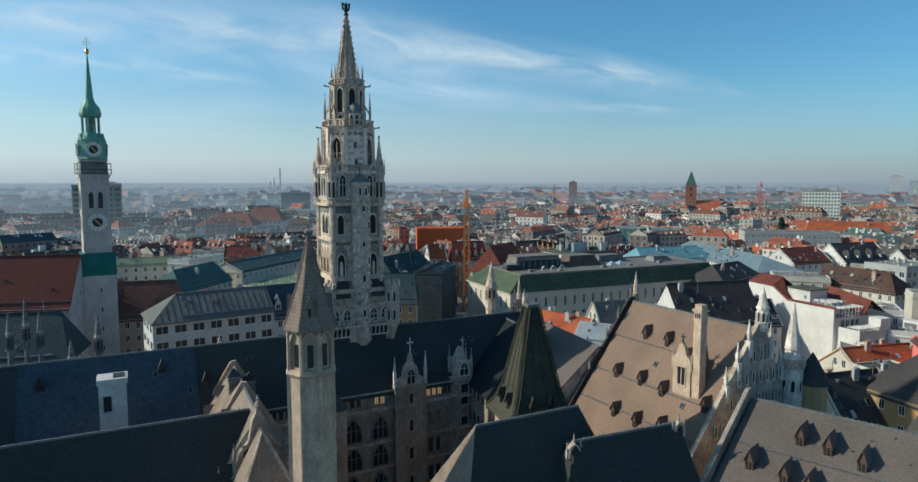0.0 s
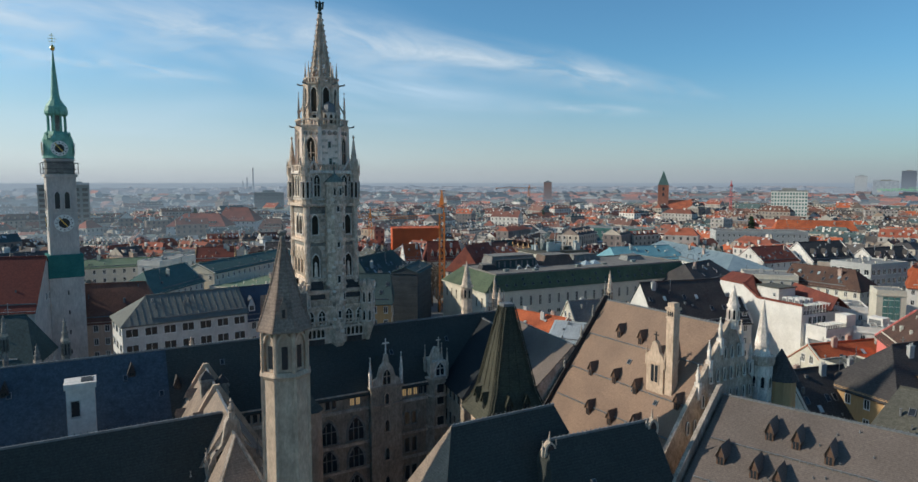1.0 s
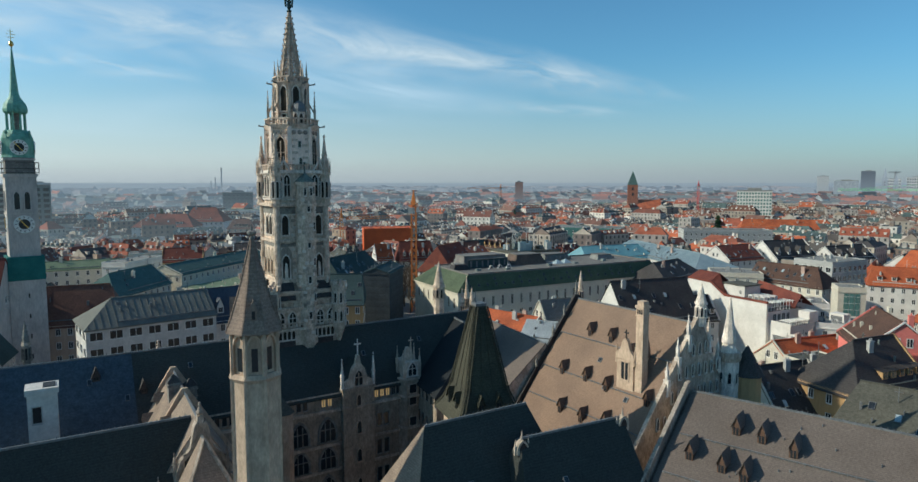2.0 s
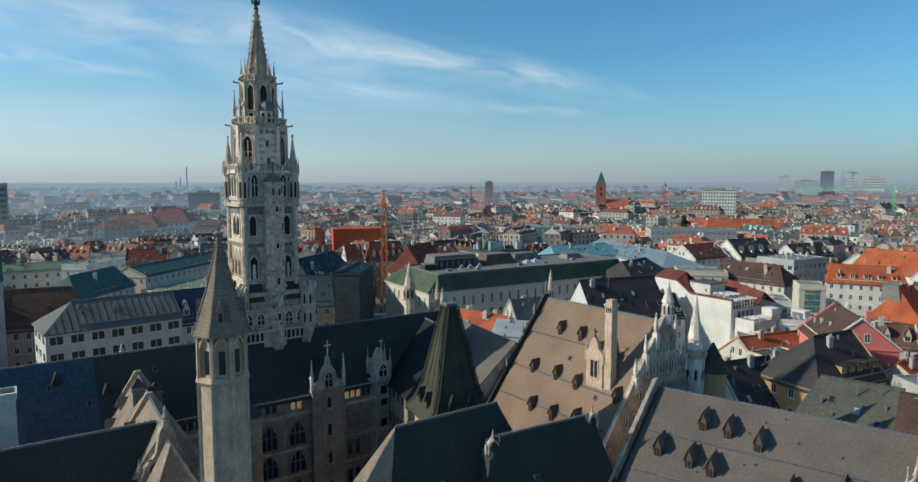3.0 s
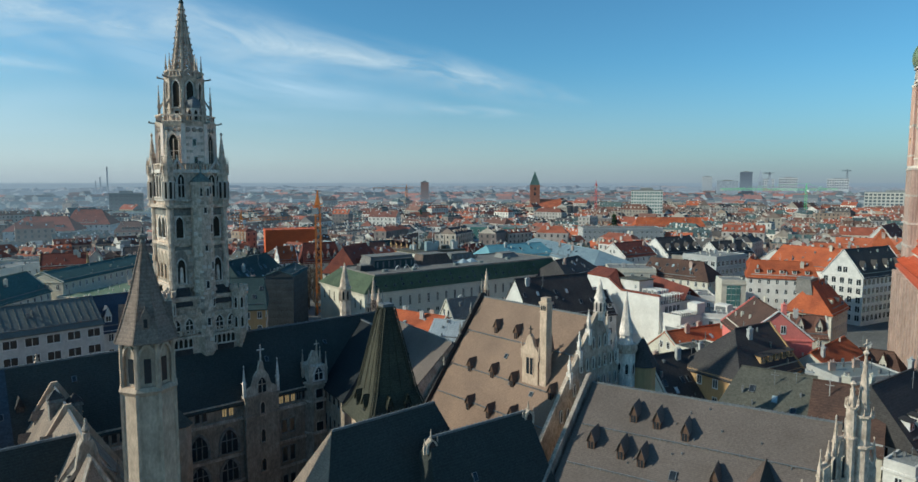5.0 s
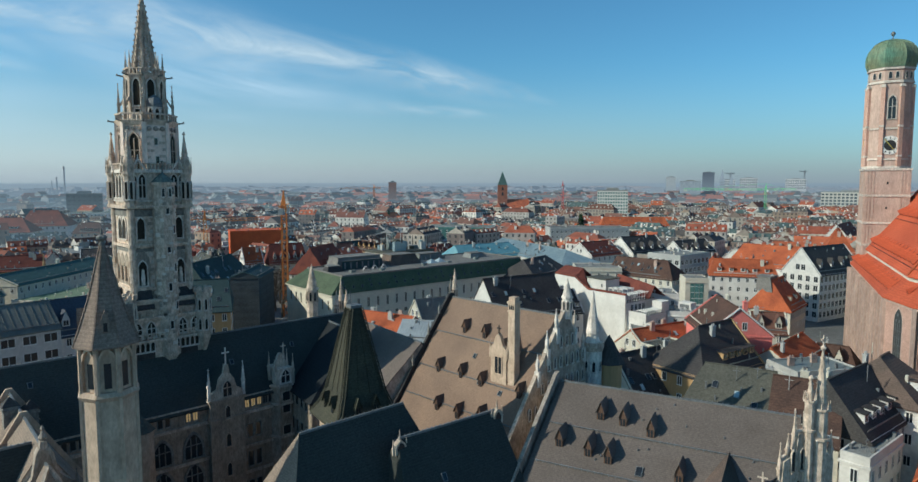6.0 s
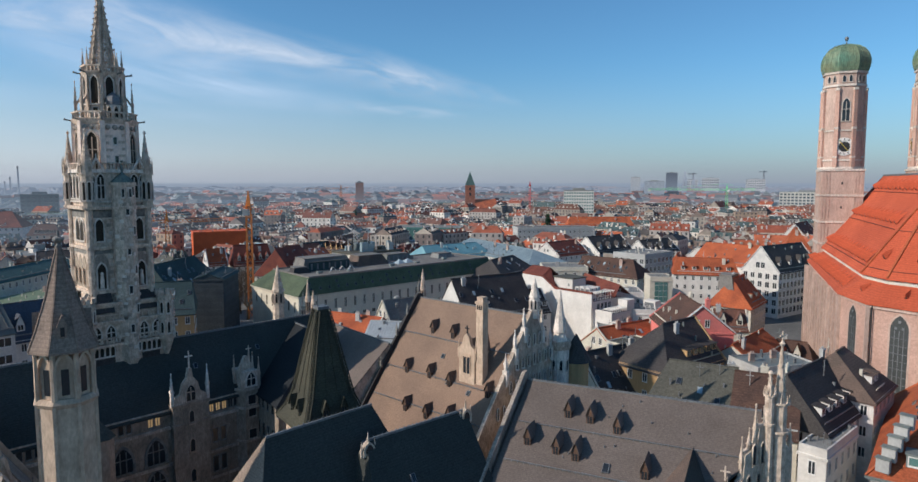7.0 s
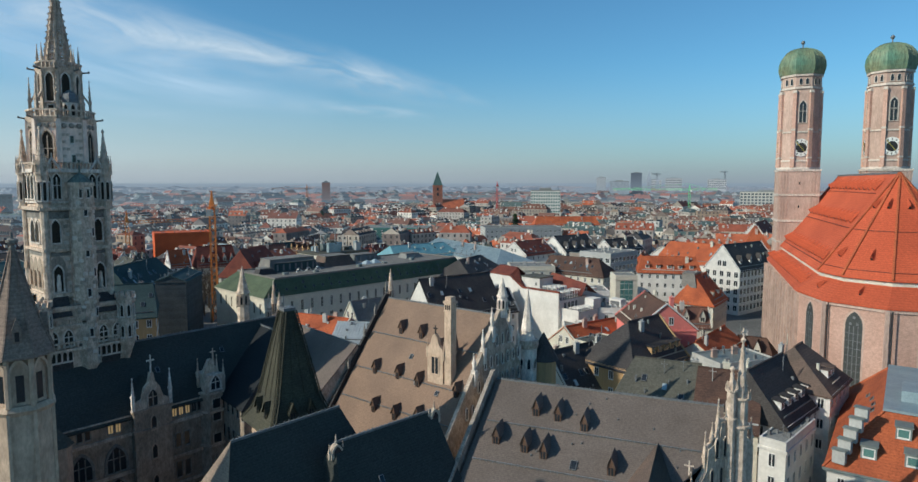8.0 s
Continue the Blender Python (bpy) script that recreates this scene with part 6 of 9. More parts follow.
def hall_turret(x, y, z0, z1, r, label, stone=None):
    """A slender pale stone turret with arcaded head and spirelet, seen over the roofs."""
    stone = stone or STONE_TOWER
    t = thing("roof_turret", at_hall(x, y), label, "turret", "roof turrets")
    zm = z1 - (z1 - z0) * 0.42
    bm = bmesh.new()
    frustum(bm, 8, r, r * 0.95, 0, zm)
    sh = part("shaft", bm, stone, t)
    bm = bmesh.new()
    frustum(bm, 8, r * 1.25, r * 1.1, zm, zm + 0.4)
    part("collar", bm, STONE, t)
    bm = bmesh.new()
    frustum(bm, 8, r * 0.95, 0.05, zm + 0.4, z1)
    for k in range(1, 4):
        f = k / 4.5
        frustum(bm, 8, r * 0.95 * (1 - f) + 0.12, r * 0.95 * (1 - f), zm + 0.4 + (z1 - zm) * f, zm + 0.55 + (z1 - zm) * f)
    part("spirelet", bm, stone, t)
    for k in range(8):
        a = 2 * math.pi * k / 8
        part("window", lancet(r * 0.42, min(1.8, (zm - z0) * 0.5), 0, stone), None, sh, m=pose(r * 0.9 * math.cos(a), r * 0.9 * math.sin(a), zm - min(2.2, (zm - z0) * 0.6), 0, 0, math.degrees(a) + 90))


hall_turret(33.0, 8.5, 26, 38.7, 1.15, "pale stone turret with a crocketed spirelet")
for dx, dy, dz in ((0, 0, 0), (-1.5, -0.6, -2.4), (1.7, 0.6, -2.6)):
    hall_turret(39.2 + dx, 7.4 + dy, 25, 35.2 + dz, 0.5, "slender stone pinnacle on the roof edge")
hall_turret(62.0, -3.0, 26, 36.2, 0.62, "slim white turret with a pointed cap")
hall_turret(52.8, -18.0, 26, 33.0, 0.4, "thin stone pinnacle behind the ridge")
for x, z in ((-50.0, 36.0), (-47.9, 38.0), (-46.2, 35.8)):
    hall_turret(x, 7.2, 28, z, 0.42, "grey-green stone pinnacle of the main front", STONE_DARK)
hall_turret(-38.6, 7.2, 26, 34.6, 0.55, "dark pointed spirelet of the main front", STONE_DARK)
hall_turret(-42.3, 7.2, 24, 31.0, 0.5, "grey-green stone pinnacle of the main front", STONE_DARK)
hall_turret(-20.8, 6.8, 24, 29.6, 0.4, "small stone post on the roof edge")
bm = bmesh.new()
for z in (31.4, 32.4):
    beam(bm, (92 - 50.0, 11.1, z), (92 - 46.2, 11.1, z), 0.2)
beam(bm, (92 - 50.0, 11.1, 28.5), (92 - 48.0, 11.1, 32.0), 0.18)
beam(bm, (92 - 46.2, 11.1, 28.5), (92 - 48.0, 11.1, 32.0), 0.18)
part("gable_tracery", bm, STONE_DARK, south)

# ---------------------------------------------------------------- older parish church
def clock(parent, m, r):
    bm = bmesh.new()
    lathe(bm, [(r, 0.0), (r, 0.12), (r * 0.96, 0.16)], 32)
    face = part("clock_face", bm, CLOCK_WHITE, parent, "white clock ring with a dark centre", m)
    bm = bmesh.new()
    lathe(bm, [(r * 0.56, 0.16), (r * 0.56, 0.20)], 32)
    part("clock_centre", bm, IRON, face)
    for i in range(12):
        a = 2 * math.pi * i / 12
        bm = bmesh.new()
        beam(bm, (r * 0.68 * math.cos(a), r * 0.68 * math.sin(a), 0.17), (r * 0.9 * math.cos(a), r * 0.9 * math.sin(a), 0.17), r * 0.07)
        part("hour_mark", bm, IRON, face)
    for a, l in ((2.25, 0.85), (-0.9, 0.55)):
        bm = bmesh.new()
        beam(bm, (0, 0, 0.24), (r * l * math.cos(a), r * l * math.sin(a), 0.24), r * 0.09)
        part("clock_hand", bm, GOLD, face)


def upright(x, y, z, facing):
    """Pose of a disc that stands upright on a wall looking to the compass angle facing."""
    return pose(x, y, z, 0, 0, facing) @ pose(0, 0, 0, 90, 0, 0)


def old_church():
    t = thing("church_tower", pose(-93.8, 164.5, 0, 0, 0, 35), "pale church tower with clocks and a green copper lantern spire", "tower")
    TAKEN.append((-94, 165, 12))
    bm = bmesh.new()
    quadbox(bm, -3.75, 3.75, -3.75, 3.75, 0, 37.0)
    part("lower_shaft", bm, CHURCH_WALL, t)
    bm = bmesh.new()
    quadbox(bm, -3.85, 3.85, -3.85, 3.85, 31.4, 37.2)
    part("netting", bm, NET, t, "teal scaffold netting round the shaft")
    bm = bmesh.new()
    quadbox(bm, -3.15, 3.15, -3.15, 3.15, 37.0, 57.0)
    part("upper_shaft", bm, CHURCH_WALL, t)
    for f in range(4):
        R = Matrix.Rotation(f * math.pi / 2, 4, "Z")
        for x in (-1.05, 1.05):
            part("window", lancet(1.1, 4.2, 0, CHURCH_WALL), None, t, m=R @ pose(x, -3.15, 48.6))
        clock(t, R @ upright(0.15, -3.16, 45.0, 0), 2.15)
        for z in (12, 17, 22, 27):
            part("slit", casement(0.4, 1.2, CHURCH_WALL, GLASS, 0), None, t, m=R @ pose(0.2, -3.75, z))
    for z, h, o in ((47.4, 0.3, 3.3), (56.4, 0.7, 3.5), (60.4, 0.4, 3.2)):
        bm = bmesh.new()
        quadbox(bm, -o, o, -o, o, z, z + h)
        part("cornice", bm, CHURCH_WALL, t)
    bm = bmesh.new()
    quadbox(bm, -2.9, 2.9, -2.9, 2.9, 57.0, 61.0)
    part("gallery_core", bm, STONE_DARK, t)
    bm = bmesh.new()
    for sx in (-1, 1):
        for sy in (-1, 1):
            frustum(bm, 6, 0.1, 0.1, 57.1, 60.0, sx * 3.7, sy * 3.7)
    for z in (57.4, 58.4, 59.9):
        for f in range(4):
            R = Matrix.Rotation(f * math.pi / 2, 4, "Z")
            beam(bm, R @ Vector((-3.7, -3.7, z)), R @ Vector((3.7, -3.7, z)), 0.12)
    tagged(part("gallery_rail", bm, IRON, t), kind="stuff")
    bm = bmesh.new()
    lathe(bm, [(3.6, 61.0), (3.5, 61.6), (3.45, 65.6), (3.0, 66.8), (2.3, 67.6)], 8)
    drum = part("drum", bm, COPPER, t, "green copper drum with clocks")
    for f in range(4):
        R = Matrix.Rotation(f * math.pi / 2, 4, "Z")
        clock(t, R @ upright(0, -3.24, 63.4, 0), 1.85)
    for k in range(4):
        a = 2 * math.pi * (k + 0.5) / 4
        bm = bmesh.new()
        lathe(bm, [(0.2, 65.6), (0.12, 66.4), (0.32, 66.9), (0.25, 67.3), (0.05, 67.6)], 8, 3.3 * math.cos(a), 3.3 * math.sin(a))
        part("urn", bm, COPPER, drum)
    bm = bmesh.new()
    lathe(bm, [(0.9, 67.4), (0.9, 71.9)], 8)
    part("lantern_core", bm, STONE_DARK, t)
    for k in range(8):
        a = 2 * math.pi * (k + 0.5) / 8
        bm = bmesh.new()
        frustum(bm, 6, 0.28, 0.26, 67.4, 71.9, 1.95 * math.cos(a), 1.95 * math.sin(a))
        part("lantern_column", bm, COPPER, t)
    bm = bmesh.new()
    lathe(bm, [(2.3, 71.6), (2.55, 72.0), (2.6, 72.6), (2.3, 73.8), (1.5, 75.0), (1.15, 75.6), (0.95, 76.4), (0.78, 78.5), (0.12, 87.4)], 12)
    part("spire", bm, COPPER, t, "slender green copper spire")
    bm = bmesh.new()
    lathe(bm, [(0.1, 87.3), (0.42, 87.6), (0.55, 88.0), (0.42, 88.5), (0.1, 88.8)], 12)
    part("ball", bm, GOLD, t)
    bm = bmesh.new()
    beam(bm, (0, 0, 88.6), (0, 0, 91.6), 0.12)
    for z, w in ((89.6, 0.75), (90.3, 0.95), (91.0, 0.6)):
        beam(bm, (-w, 0, z), (w, 0, z), 0.1)
    part("cross", bm, GOLD, t)
    # nave with its red roof and the lower side roofs
    house((-94.6, 158.2), (-150.0, 145.0), 37.2, 25.6, 9.0, 0, 0, CHURCH_WALL, NAVE_RED, "long church nave with a dark red tiled roof", rows=0, chimneys=0, name="church_nave", group="", verges=False)
    house((-88.5, 140.0), (-108.0, 134.5), 26.5, 17.5, 8.0, 3, 0, CHURCH_WALL, TEAL_DARK, "church annex with a dark blue-green roof", rows=1, chimneys=0, name="church_annex", group="")


NET = mat("teal scaffold netting", (0.03, 0.14, 0.13), (0.045, 0.17, 0.155), 0.5, 0.9, fine=5.0, vary=0.2)
NAVE_RED = mat("dark red nave tiles", (0.155, 0.042, 0.032), (0.115, 0.036, 0.03), 0.1, 0.85, fine=2.0, vary=0.2, course=0.3)
old_church()

# ---------------------------------------------------------------- cathedral
CA = pose(183.4, 140.6, 0, 0, 0, -131.3)
LEADED = mat("leaded church glass", (0.045, 0.05, 0.048), (0.035, 0.038, 0.038), 0.6, 0.6, bump=0.2, fine=2.5, vary=0.15)
BAND = mat("pale stone band", (0.58, 0.50, 0.43), (0.48, 0.42, 0.36), 0.4, 0.9, fine=2.0)
ROOF_RED = mat("orange-red cathedral tiles", (0.50, 0.102, 0.045), (0.39, 0.076, 0.034), 0.08, 0.85, fine=2.5, vary=0.2, course=0.4)


def tall_window(w, h):
    key = ("tall", w, h)
    if key not in MESHES:
        bm = bmesh.new()
        outer, inner = arch(w * 1.22, h + 0.5), arch(w, h)
        for i in range(len(outer)):
            j = (i + 1) % len(outer)
            f = [bm.verts.new((x, -0.02, z)) for x, z in (outer[i], outer[j])] + [bm.verts.new((x, -0.05, z)) for x, z in (inner[j], inner[i])]
            bm.faces.new(f)
        bm.faces.new([bm.verts.new((x, -0.05, z)) for x, z in inner]).material_index = 1
        for k in range(1, 4):
            x = -w / 2 + w * k / 4
            quadbox(bm, x - 0.07, x + 0.07, -0.12, -0.04, 0, h * 0.86, 2)
        for k in range(1, 12):
            quadbox(bm, -w / 2, w / 2, -0.09, -0.04, h * 0.86 * k / 12 - 0.04, h * 0.86 * k / 12 + 0.04, 2)
        for x, z in ((-w * 0.2, h * 0.88), (w * 0.2, h * 0.88), (0, h * 0.94)):
            frustum(bm, 4, 0.3, 0.3, z - 0.25, z + 0.25, x, 0.05, 0, 2)
        MESHES[key] = mesh_of("window", bm, [BRICK, LEADED, LEAD])
    return MESHES[key]


def vent_mesh():
    if "vent" not in MESHES:
        bm = bmesh.new()
        p = [(-0.5, -0.8, -0.15), (0.5, -0.8, -0.15), (0, -1.0, 1.3), (0, 2.4, 1.4)]
        v = [bm.verts.new(q) for q in p]
        for q in ((0, 1, 2), (0, 2, 3), (1, 3, 2), (0, 3, 1)):
            bm.faces.new([v[i] for i in q])
        # Dark front plate paints the shade in the vent's mouth.
        quadbox(bm, -0.22, 0.22, -0.9, -0.78, -0.1, 0.75, 1)
        MESHES["vent"] = mesh_of("roof_vent", bm, [ROOF_RED, IRON])
    return MESHES["vent"]


def cathedral():
    t = thing("cathedral", CA, "brick cathedral with a steep orange-red tiled roof and two domed towers", "church")
    low = [(0, -19), (65, -20), (77, -16.8), (84, -7.3), (84, 7.3), (77, 16.8), (65, 20), (0, 19)]
    up = [(0, -16), (66, -16), (74, -13), (79, -5.4), (79, 5.4), (74, 13), (66, 16), (0, 16)]
    bm = bmesh.new()
    solid(bm, low, 0, 30.6)
    part("wall", bm, BRICK_PINK, t)
    bm = bmesh.new()
    solid(bm, up, 30.0, 35.7)
    cl = part("clerestory", bm, CREAM, t, "pale parapet band between the roofs")
    for i in range(0, 7):
        a, b = Vector(up[i]), Vector(up[i + 1])
        L = (b - a).length
        n = int(L / 2.4)
        ang = math.degrees(math.atan2(b.y - a.y, b.x - a.x))
        for j in range(n):
            p = a.lerp(b, (j + 0.5) / n)
            # Grey panes put the shade of the blind recesses into their colour.
            part("recess", casement(0.8, 0.7, WHITE, GREY_WALL, 0), None, cl, m=pose(p.x, p.y, 34.75, 0, 0, ang))
    bm = bmesh.new()
    ra, rb = (-2, 0, 57.3), (59, 0, 57.3)
    e = [(x + (0.4 if x > 60 else 0), y * 1.03, 35.6) for x, y in up]
    sheet(bm, [e[0], e[1], rb, ra], 0.3)
    sheet(bm, [e[6], e[7], ra, rb], 0.3)
    for i in range(1, 6):
        sheet(bm, [e[i], e[i + 1], rb], 0.3)
    bmesh.ops.remove_doubles(bm, verts=bm.verts[:], dist=1e-4)
    rf = part("roof", bm, ROOF_RED, t, "steep orange-red tiled roof")
    for i in range(1, 7):
        bm = bmesh.new()
        beam(bm, (e[i][0], e[i][1], e[i][2] + 0.1), (rb[0], rb[1], rb[2] + 0.1), 0.4)
        part("hip_ridge", bm, ORANGE, rf)
    bm = bmesh.new()
    beam(bm, ra, rb, 0.5)
    part("ridge", bm, LEAD, rf)
    for s, f0 in ((-1, e[0]), (1, e[7])):
        tilt = math.degrees(math.atan2(57.3 - 35.6, 16.5))
        for f, n in ((0.12, 15), (0.5, 14), (0.84, 12)):
            for j in range(n):
                x = 2 + (64 - 14 * f) * (j + 0.7) / n
                y, z = s * 16.48 * (1 - f), 35.6 + 21.7 * f
                part("roof_vent", vent_mesh(), None, rf, m=pose(x, y, z, 0, 0, 0 if s < 0 else 180) @ pose(0, 0, 0, tilt * 0.55, 0, 0))
        for f in (0.06, 0.42, 0.78):
            bm = bmesh.new()
            y, z = s * 16.48 * (1 - f), 35.6 + 21.7 * f + 0.12
            beam(bm, (1, y, z), (65 - 12 * f, y, z), 0.18)
            part("snow_guard", bm, RED_DARK, rf)
    for i in range(1, 6):
        a, b = Vector(e[i]), Vector(e[i + 1])
        apex = Vector(rb)
        ang = math.degrees(math.atan2((b - a).y, (b - a).x))
        for f, g in ((0.18, 0.5), (0.66, 0.55)):
            p = a.lerp(b, g).lerp(apex, f)
            part("roof_vent", vent_mesh(), None, rf, m=pose(p.x, p.y, p.z, 0, 0, ang) @ pose(0, 0, 0, 28, 0, 0) @ Matrix.Scale(0.85, 4))
        for f in (0.06, 0.42):
            bm = bmesh.new()
            beam(bm, a.lerp(apex, f) + Vector((0, 0, 0.1)), b.lerp(apex, f) + Vector((0, 0, 0.1)), 0.16)
            part("snow_guard", bm, RED_DARK, rf)
    bm = bmesh.new()
    for i in range(7):
        a, b = low[i], low[i + 1]
        c, d = up[i + 1], up[i]
        sheet(bm, [(a[0] * 1.006, a[1] * 1.03, 30.8), (b[0] * 1.006, b[1] * 1.03, 30.8), (c[0], c[1], 34.4), (d[0], d[1], 34.4)], 0.3)
    bmesh.ops.remove_doubles(bm, verts=bm.verts[:], dist=1e-4)
    ar = part("aisle_roof", bm, ROOF_RED, t)
    for s in (-1, 1):
        for j in range(17):
            part("roof_vent", vent_mesh(), None, ar, m=pose(4 + 61 * j / 17, s * 18.4, 32.2, 0, 0, 0 if s < 0 else 180) @ pose(0, 0, 0, 20, 0, 0))
    for i in range(1, 6):
        a, b, c, d = (Vector((*low[i], 30.8)), Vector((*low[i + 1], 30.8)), Vector((*up[i + 1], 34.4)), Vector((*up[i], 34.4)))
        p = (a + b + c + d) / 4
        ang = math.degrees(math.atan2((b - a).y, (b - a).x))
        part("roof_vent", vent_mesh(), None, ar, m=pose(p.x, p.y, p.z, 0, 0, ang) @ pose(0, 0, 0, 20, 0, 0) @ Matrix.Scale(0.75, 4))
        w = min((b - a).length * 0.32, 3.3)
        m = (a + b) / 2
        part("window", tall_window(round(w, 1), 21.4), None, t, m=pose(m.x, m.y, 7.8, 0, 0, ang))
    for i in range(1, 7):
        x, y = low[i]
        bm = bmesh.new()
        frustum(bm, 4, 0.55, 0.5, 0, 30.4, x * 1.003, y * 1.01)
        part("buttress", bm, BRICK, t)
        bm = bmesh.new()
        frustum(bm, 6, 0.12, 0.12, 0, 30.4, x * 1.008 + 0.3, y * 1.02 + 0.8)
        part("downpipe", bm, IRON, t)
    bm = bmesh.new()
    solid(bm, [(x * 1.004, y * 1.015) for x, y in low], 29.9, 30.5)
    part("eaves_cornice", bm, BRICK, t)
    for s in (-1, 1):
        for j in range(14):
            bm = bmesh.new()
            x = 4 + 60 * j / 13
            quadbox(bm, x - 0.45, x + 0.45, s * 19.9 - 0.7, s * 19.9 + 0.7, 0, 29.8)
            part("buttress", bm, BRICK, t)
            if j < 13:
                part("window", tall_window(2.0, 19.0), None, t, m=pose(x + 2.3, s * (19.15 + (x + 2.3) / 65), 8.5, 0, 0, 0 if s < 0 else 180))
    TAKEN.extend([(160, 115, 40), (135, 88, 28), (183, 140, 30)])
    for y in (-11.9, 11.9):
        tw = thing("cathedral_tower", CA @ pose(0, y, 0), "brick cathedral tower with a green copper onion dome", "tower", "cathedral towers")
        bm = bmesh.new()
        quadbox(bm, -5.6, 5.6, -5.6, 5.6, 0, 59.2)
        sq = part("square_shaft", bm, BRICK, tw)
        for z in (36.5, 43.0, 51.0, 58.6):
            bm = bmesh.new()
            ring_wall(bm, 5.85, 0.5, z, z + 0.6)
            part("pale_band", bm, BAND, sq)
        for f in range(4):
            R = Matrix.Rotation(f * math.pi / 2, 4, "Z")
            for x in (-5.0, -4.2, -3.4, 3.4, 4.2, 5.0):
                for z0, z1 in ((37.5, 42.8), (44, 50.8), (52, 58.4), (2, 36.2)):
                    bm = bmesh.new()
                    quadbox(bm, x - 0.17, x + 0.17, -5.72, -5.55, z0, z1)
                    part("lesene", bm, BRICK, sq, m=R)
            for z in (47.3, 54.5, 40.0):
                part("slit", casement(0.6, 0.9, BRICK, GLASS, 0), None, sq, m=R @ pose(0, -5.6, z))
        bm = bmesh.new()
        frustum(bm, 8, 5.85, 5.75, 59.2, 88.2)
        oc = part("octagon_shaft", bm, BRICK, tw)
        for z, h, o in ((59.2, 0.7, 6.4), (61.6, 0.5, 6.15), (70.4, 0.5, 6.1), (83.6, 0.7, 6.15), (87.4, 0.9, 6.2)):
            bm = bmesh.new()
            frustum(bm, 8, o, o - 0.15, z, z + h)
            part("pale_band", bm, BAND, oc)
        for k in range(8):
            a = 2 * math.pi * (k + 0.5) / 8
            bm = bmesh.new()
            frustum(bm, 4, 0.8, 0.7, 59.8, 83.0, 5.75 * math.cos(a), 5.75 * math.sin(a), a)
            part("buttress", bm, BRICK_PINK, oc)
            for z in (62.5, 71.0, 82.4):
                bm = bmesh.new()
                frustum(bm, 4, 0.95, 0.7, z, z + 0.8, 5.75 * math.cos(a), 5.75 * math.sin(a), a)
                part("weathering", bm, BAND, oc)
            a = 2 * math.pi * k / 8
            r = 5.78 * math.cos(math.pi / 8)
            if k % 2 == 0:
                part("window", lancet(1.9, 6.6, 1, BAND), None, oc, m=pose(r * math.cos(a), r * math.sin(a), 73.4, 0, 0, math.degrees(a) + 90))
            for d in (-0.85, 0.85):
                part("window", lancet(0.8, 1.9, 0, BAND), None, oc, m=pose(r * math.cos(a) - d * math.sin(a), r * math.sin(a) + d * math.cos(a), 84.9, 0, 0, math.degrees(a) + 90))
            if k % 2 == 0:
                clock(oc, upright((r + 0.12) * math.cos(a), (r + 0.12) * math.sin(a), 65.8, math.degrees(a) + 90), 2.7)
        bm = bmesh.new()
        n = 32
        rows = [(6.25, 88.1), (6.55, 89.2), (6.75, 90.6), (6.65, 92.0), (6.1, 93.6), (5.0, 95.0), (3.4, 96.0), (1.6, 96.5), (0.35, 96.7)]
        lathe(bm, rows, 8, 0, 0, 0)
        bmesh.ops.subdivide_edges(bm, edges=[ed for ed in bm.edges if abs(ed.verts[0].co.z - ed.verts[1].co.z) < 1e-3], cuts=5)
        dome = part("dome", bm, DOME, tw, "weathered green and brown copper dome")
        for k in range(48):
            a = 2 * math.pi * k / 48
            q = math.cos(math.pi / 8) / math.cos(((a + math.pi / 8) % (math.pi / 4)) - math.pi / 8)
            bm = bmesh.new()
            for (r0, z0), (r1, z1) in zip(rows[1:-2], rows[2:-1]):
                f0, f1 = r0 * q, r1 * q
                beam(bm, (f0 * math.cos(a), f0 * math.sin(a), z0), (f1 * math.cos(a), f1 * math.sin(a), z1), 0.14)
            part("dome_seam", bm, DOME, dome)
        bm = bmesh.new()
        lathe(bm, [(0.2, 96.5), (0.14, 97.6), (0.45, 97.9), (0.62, 98.3), (0.45, 98.7), (0.1, 98.95)], 12)
        part("ball", bm, LEAD, tw)


cathedral()

# ---------------------------------------------------------------- houses round the square
house((-64.7, 143.9), (-47.8, 155.2), 29.8, 25.0, 7, 6, 0, GREY_WHITE, SHEET_GREY, "pale townhouse with a grey-green sheet roof", rows=3, seams=1.4, win=(2.6, 1.9), spacing=3.6, chimneys=0)
house((-49.1, 159.6), (-36.0, 168.0), 29, 22, 6, 0, 0, WHITE, SLATE_BLUE, "white townhouse with a dark blue slate roof and dormers", dormers=4, chimneys=1)
house((-94.0, 172.3), (-79.3, 177.0), 28, 19, 7, 0, 3, BEIGE, BROWN_TILE, "beige townhouse with a brown tiled roof", rows=4, spacing=2.4)
house((-92.0, 204.0), (-87.7, 226.4), 27, 21, 7, 7, 0, CREAM, TEAL, "cream building with a dark teal copper roof", rows=3)
house((-84.6, 229.3), (-66.0, 285.0), 26.2, 23.2, 7, 0, 0, CREAM, TEAL, "long cream building with a dark teal roof", rows=2)
house((-71.0, 218.0), (-56.0, 249.0), 19.6, 18.6, 7.5, 0, 0, CREAM, PALE_GREEN, "low building with a flat dull green roof", rows=2)
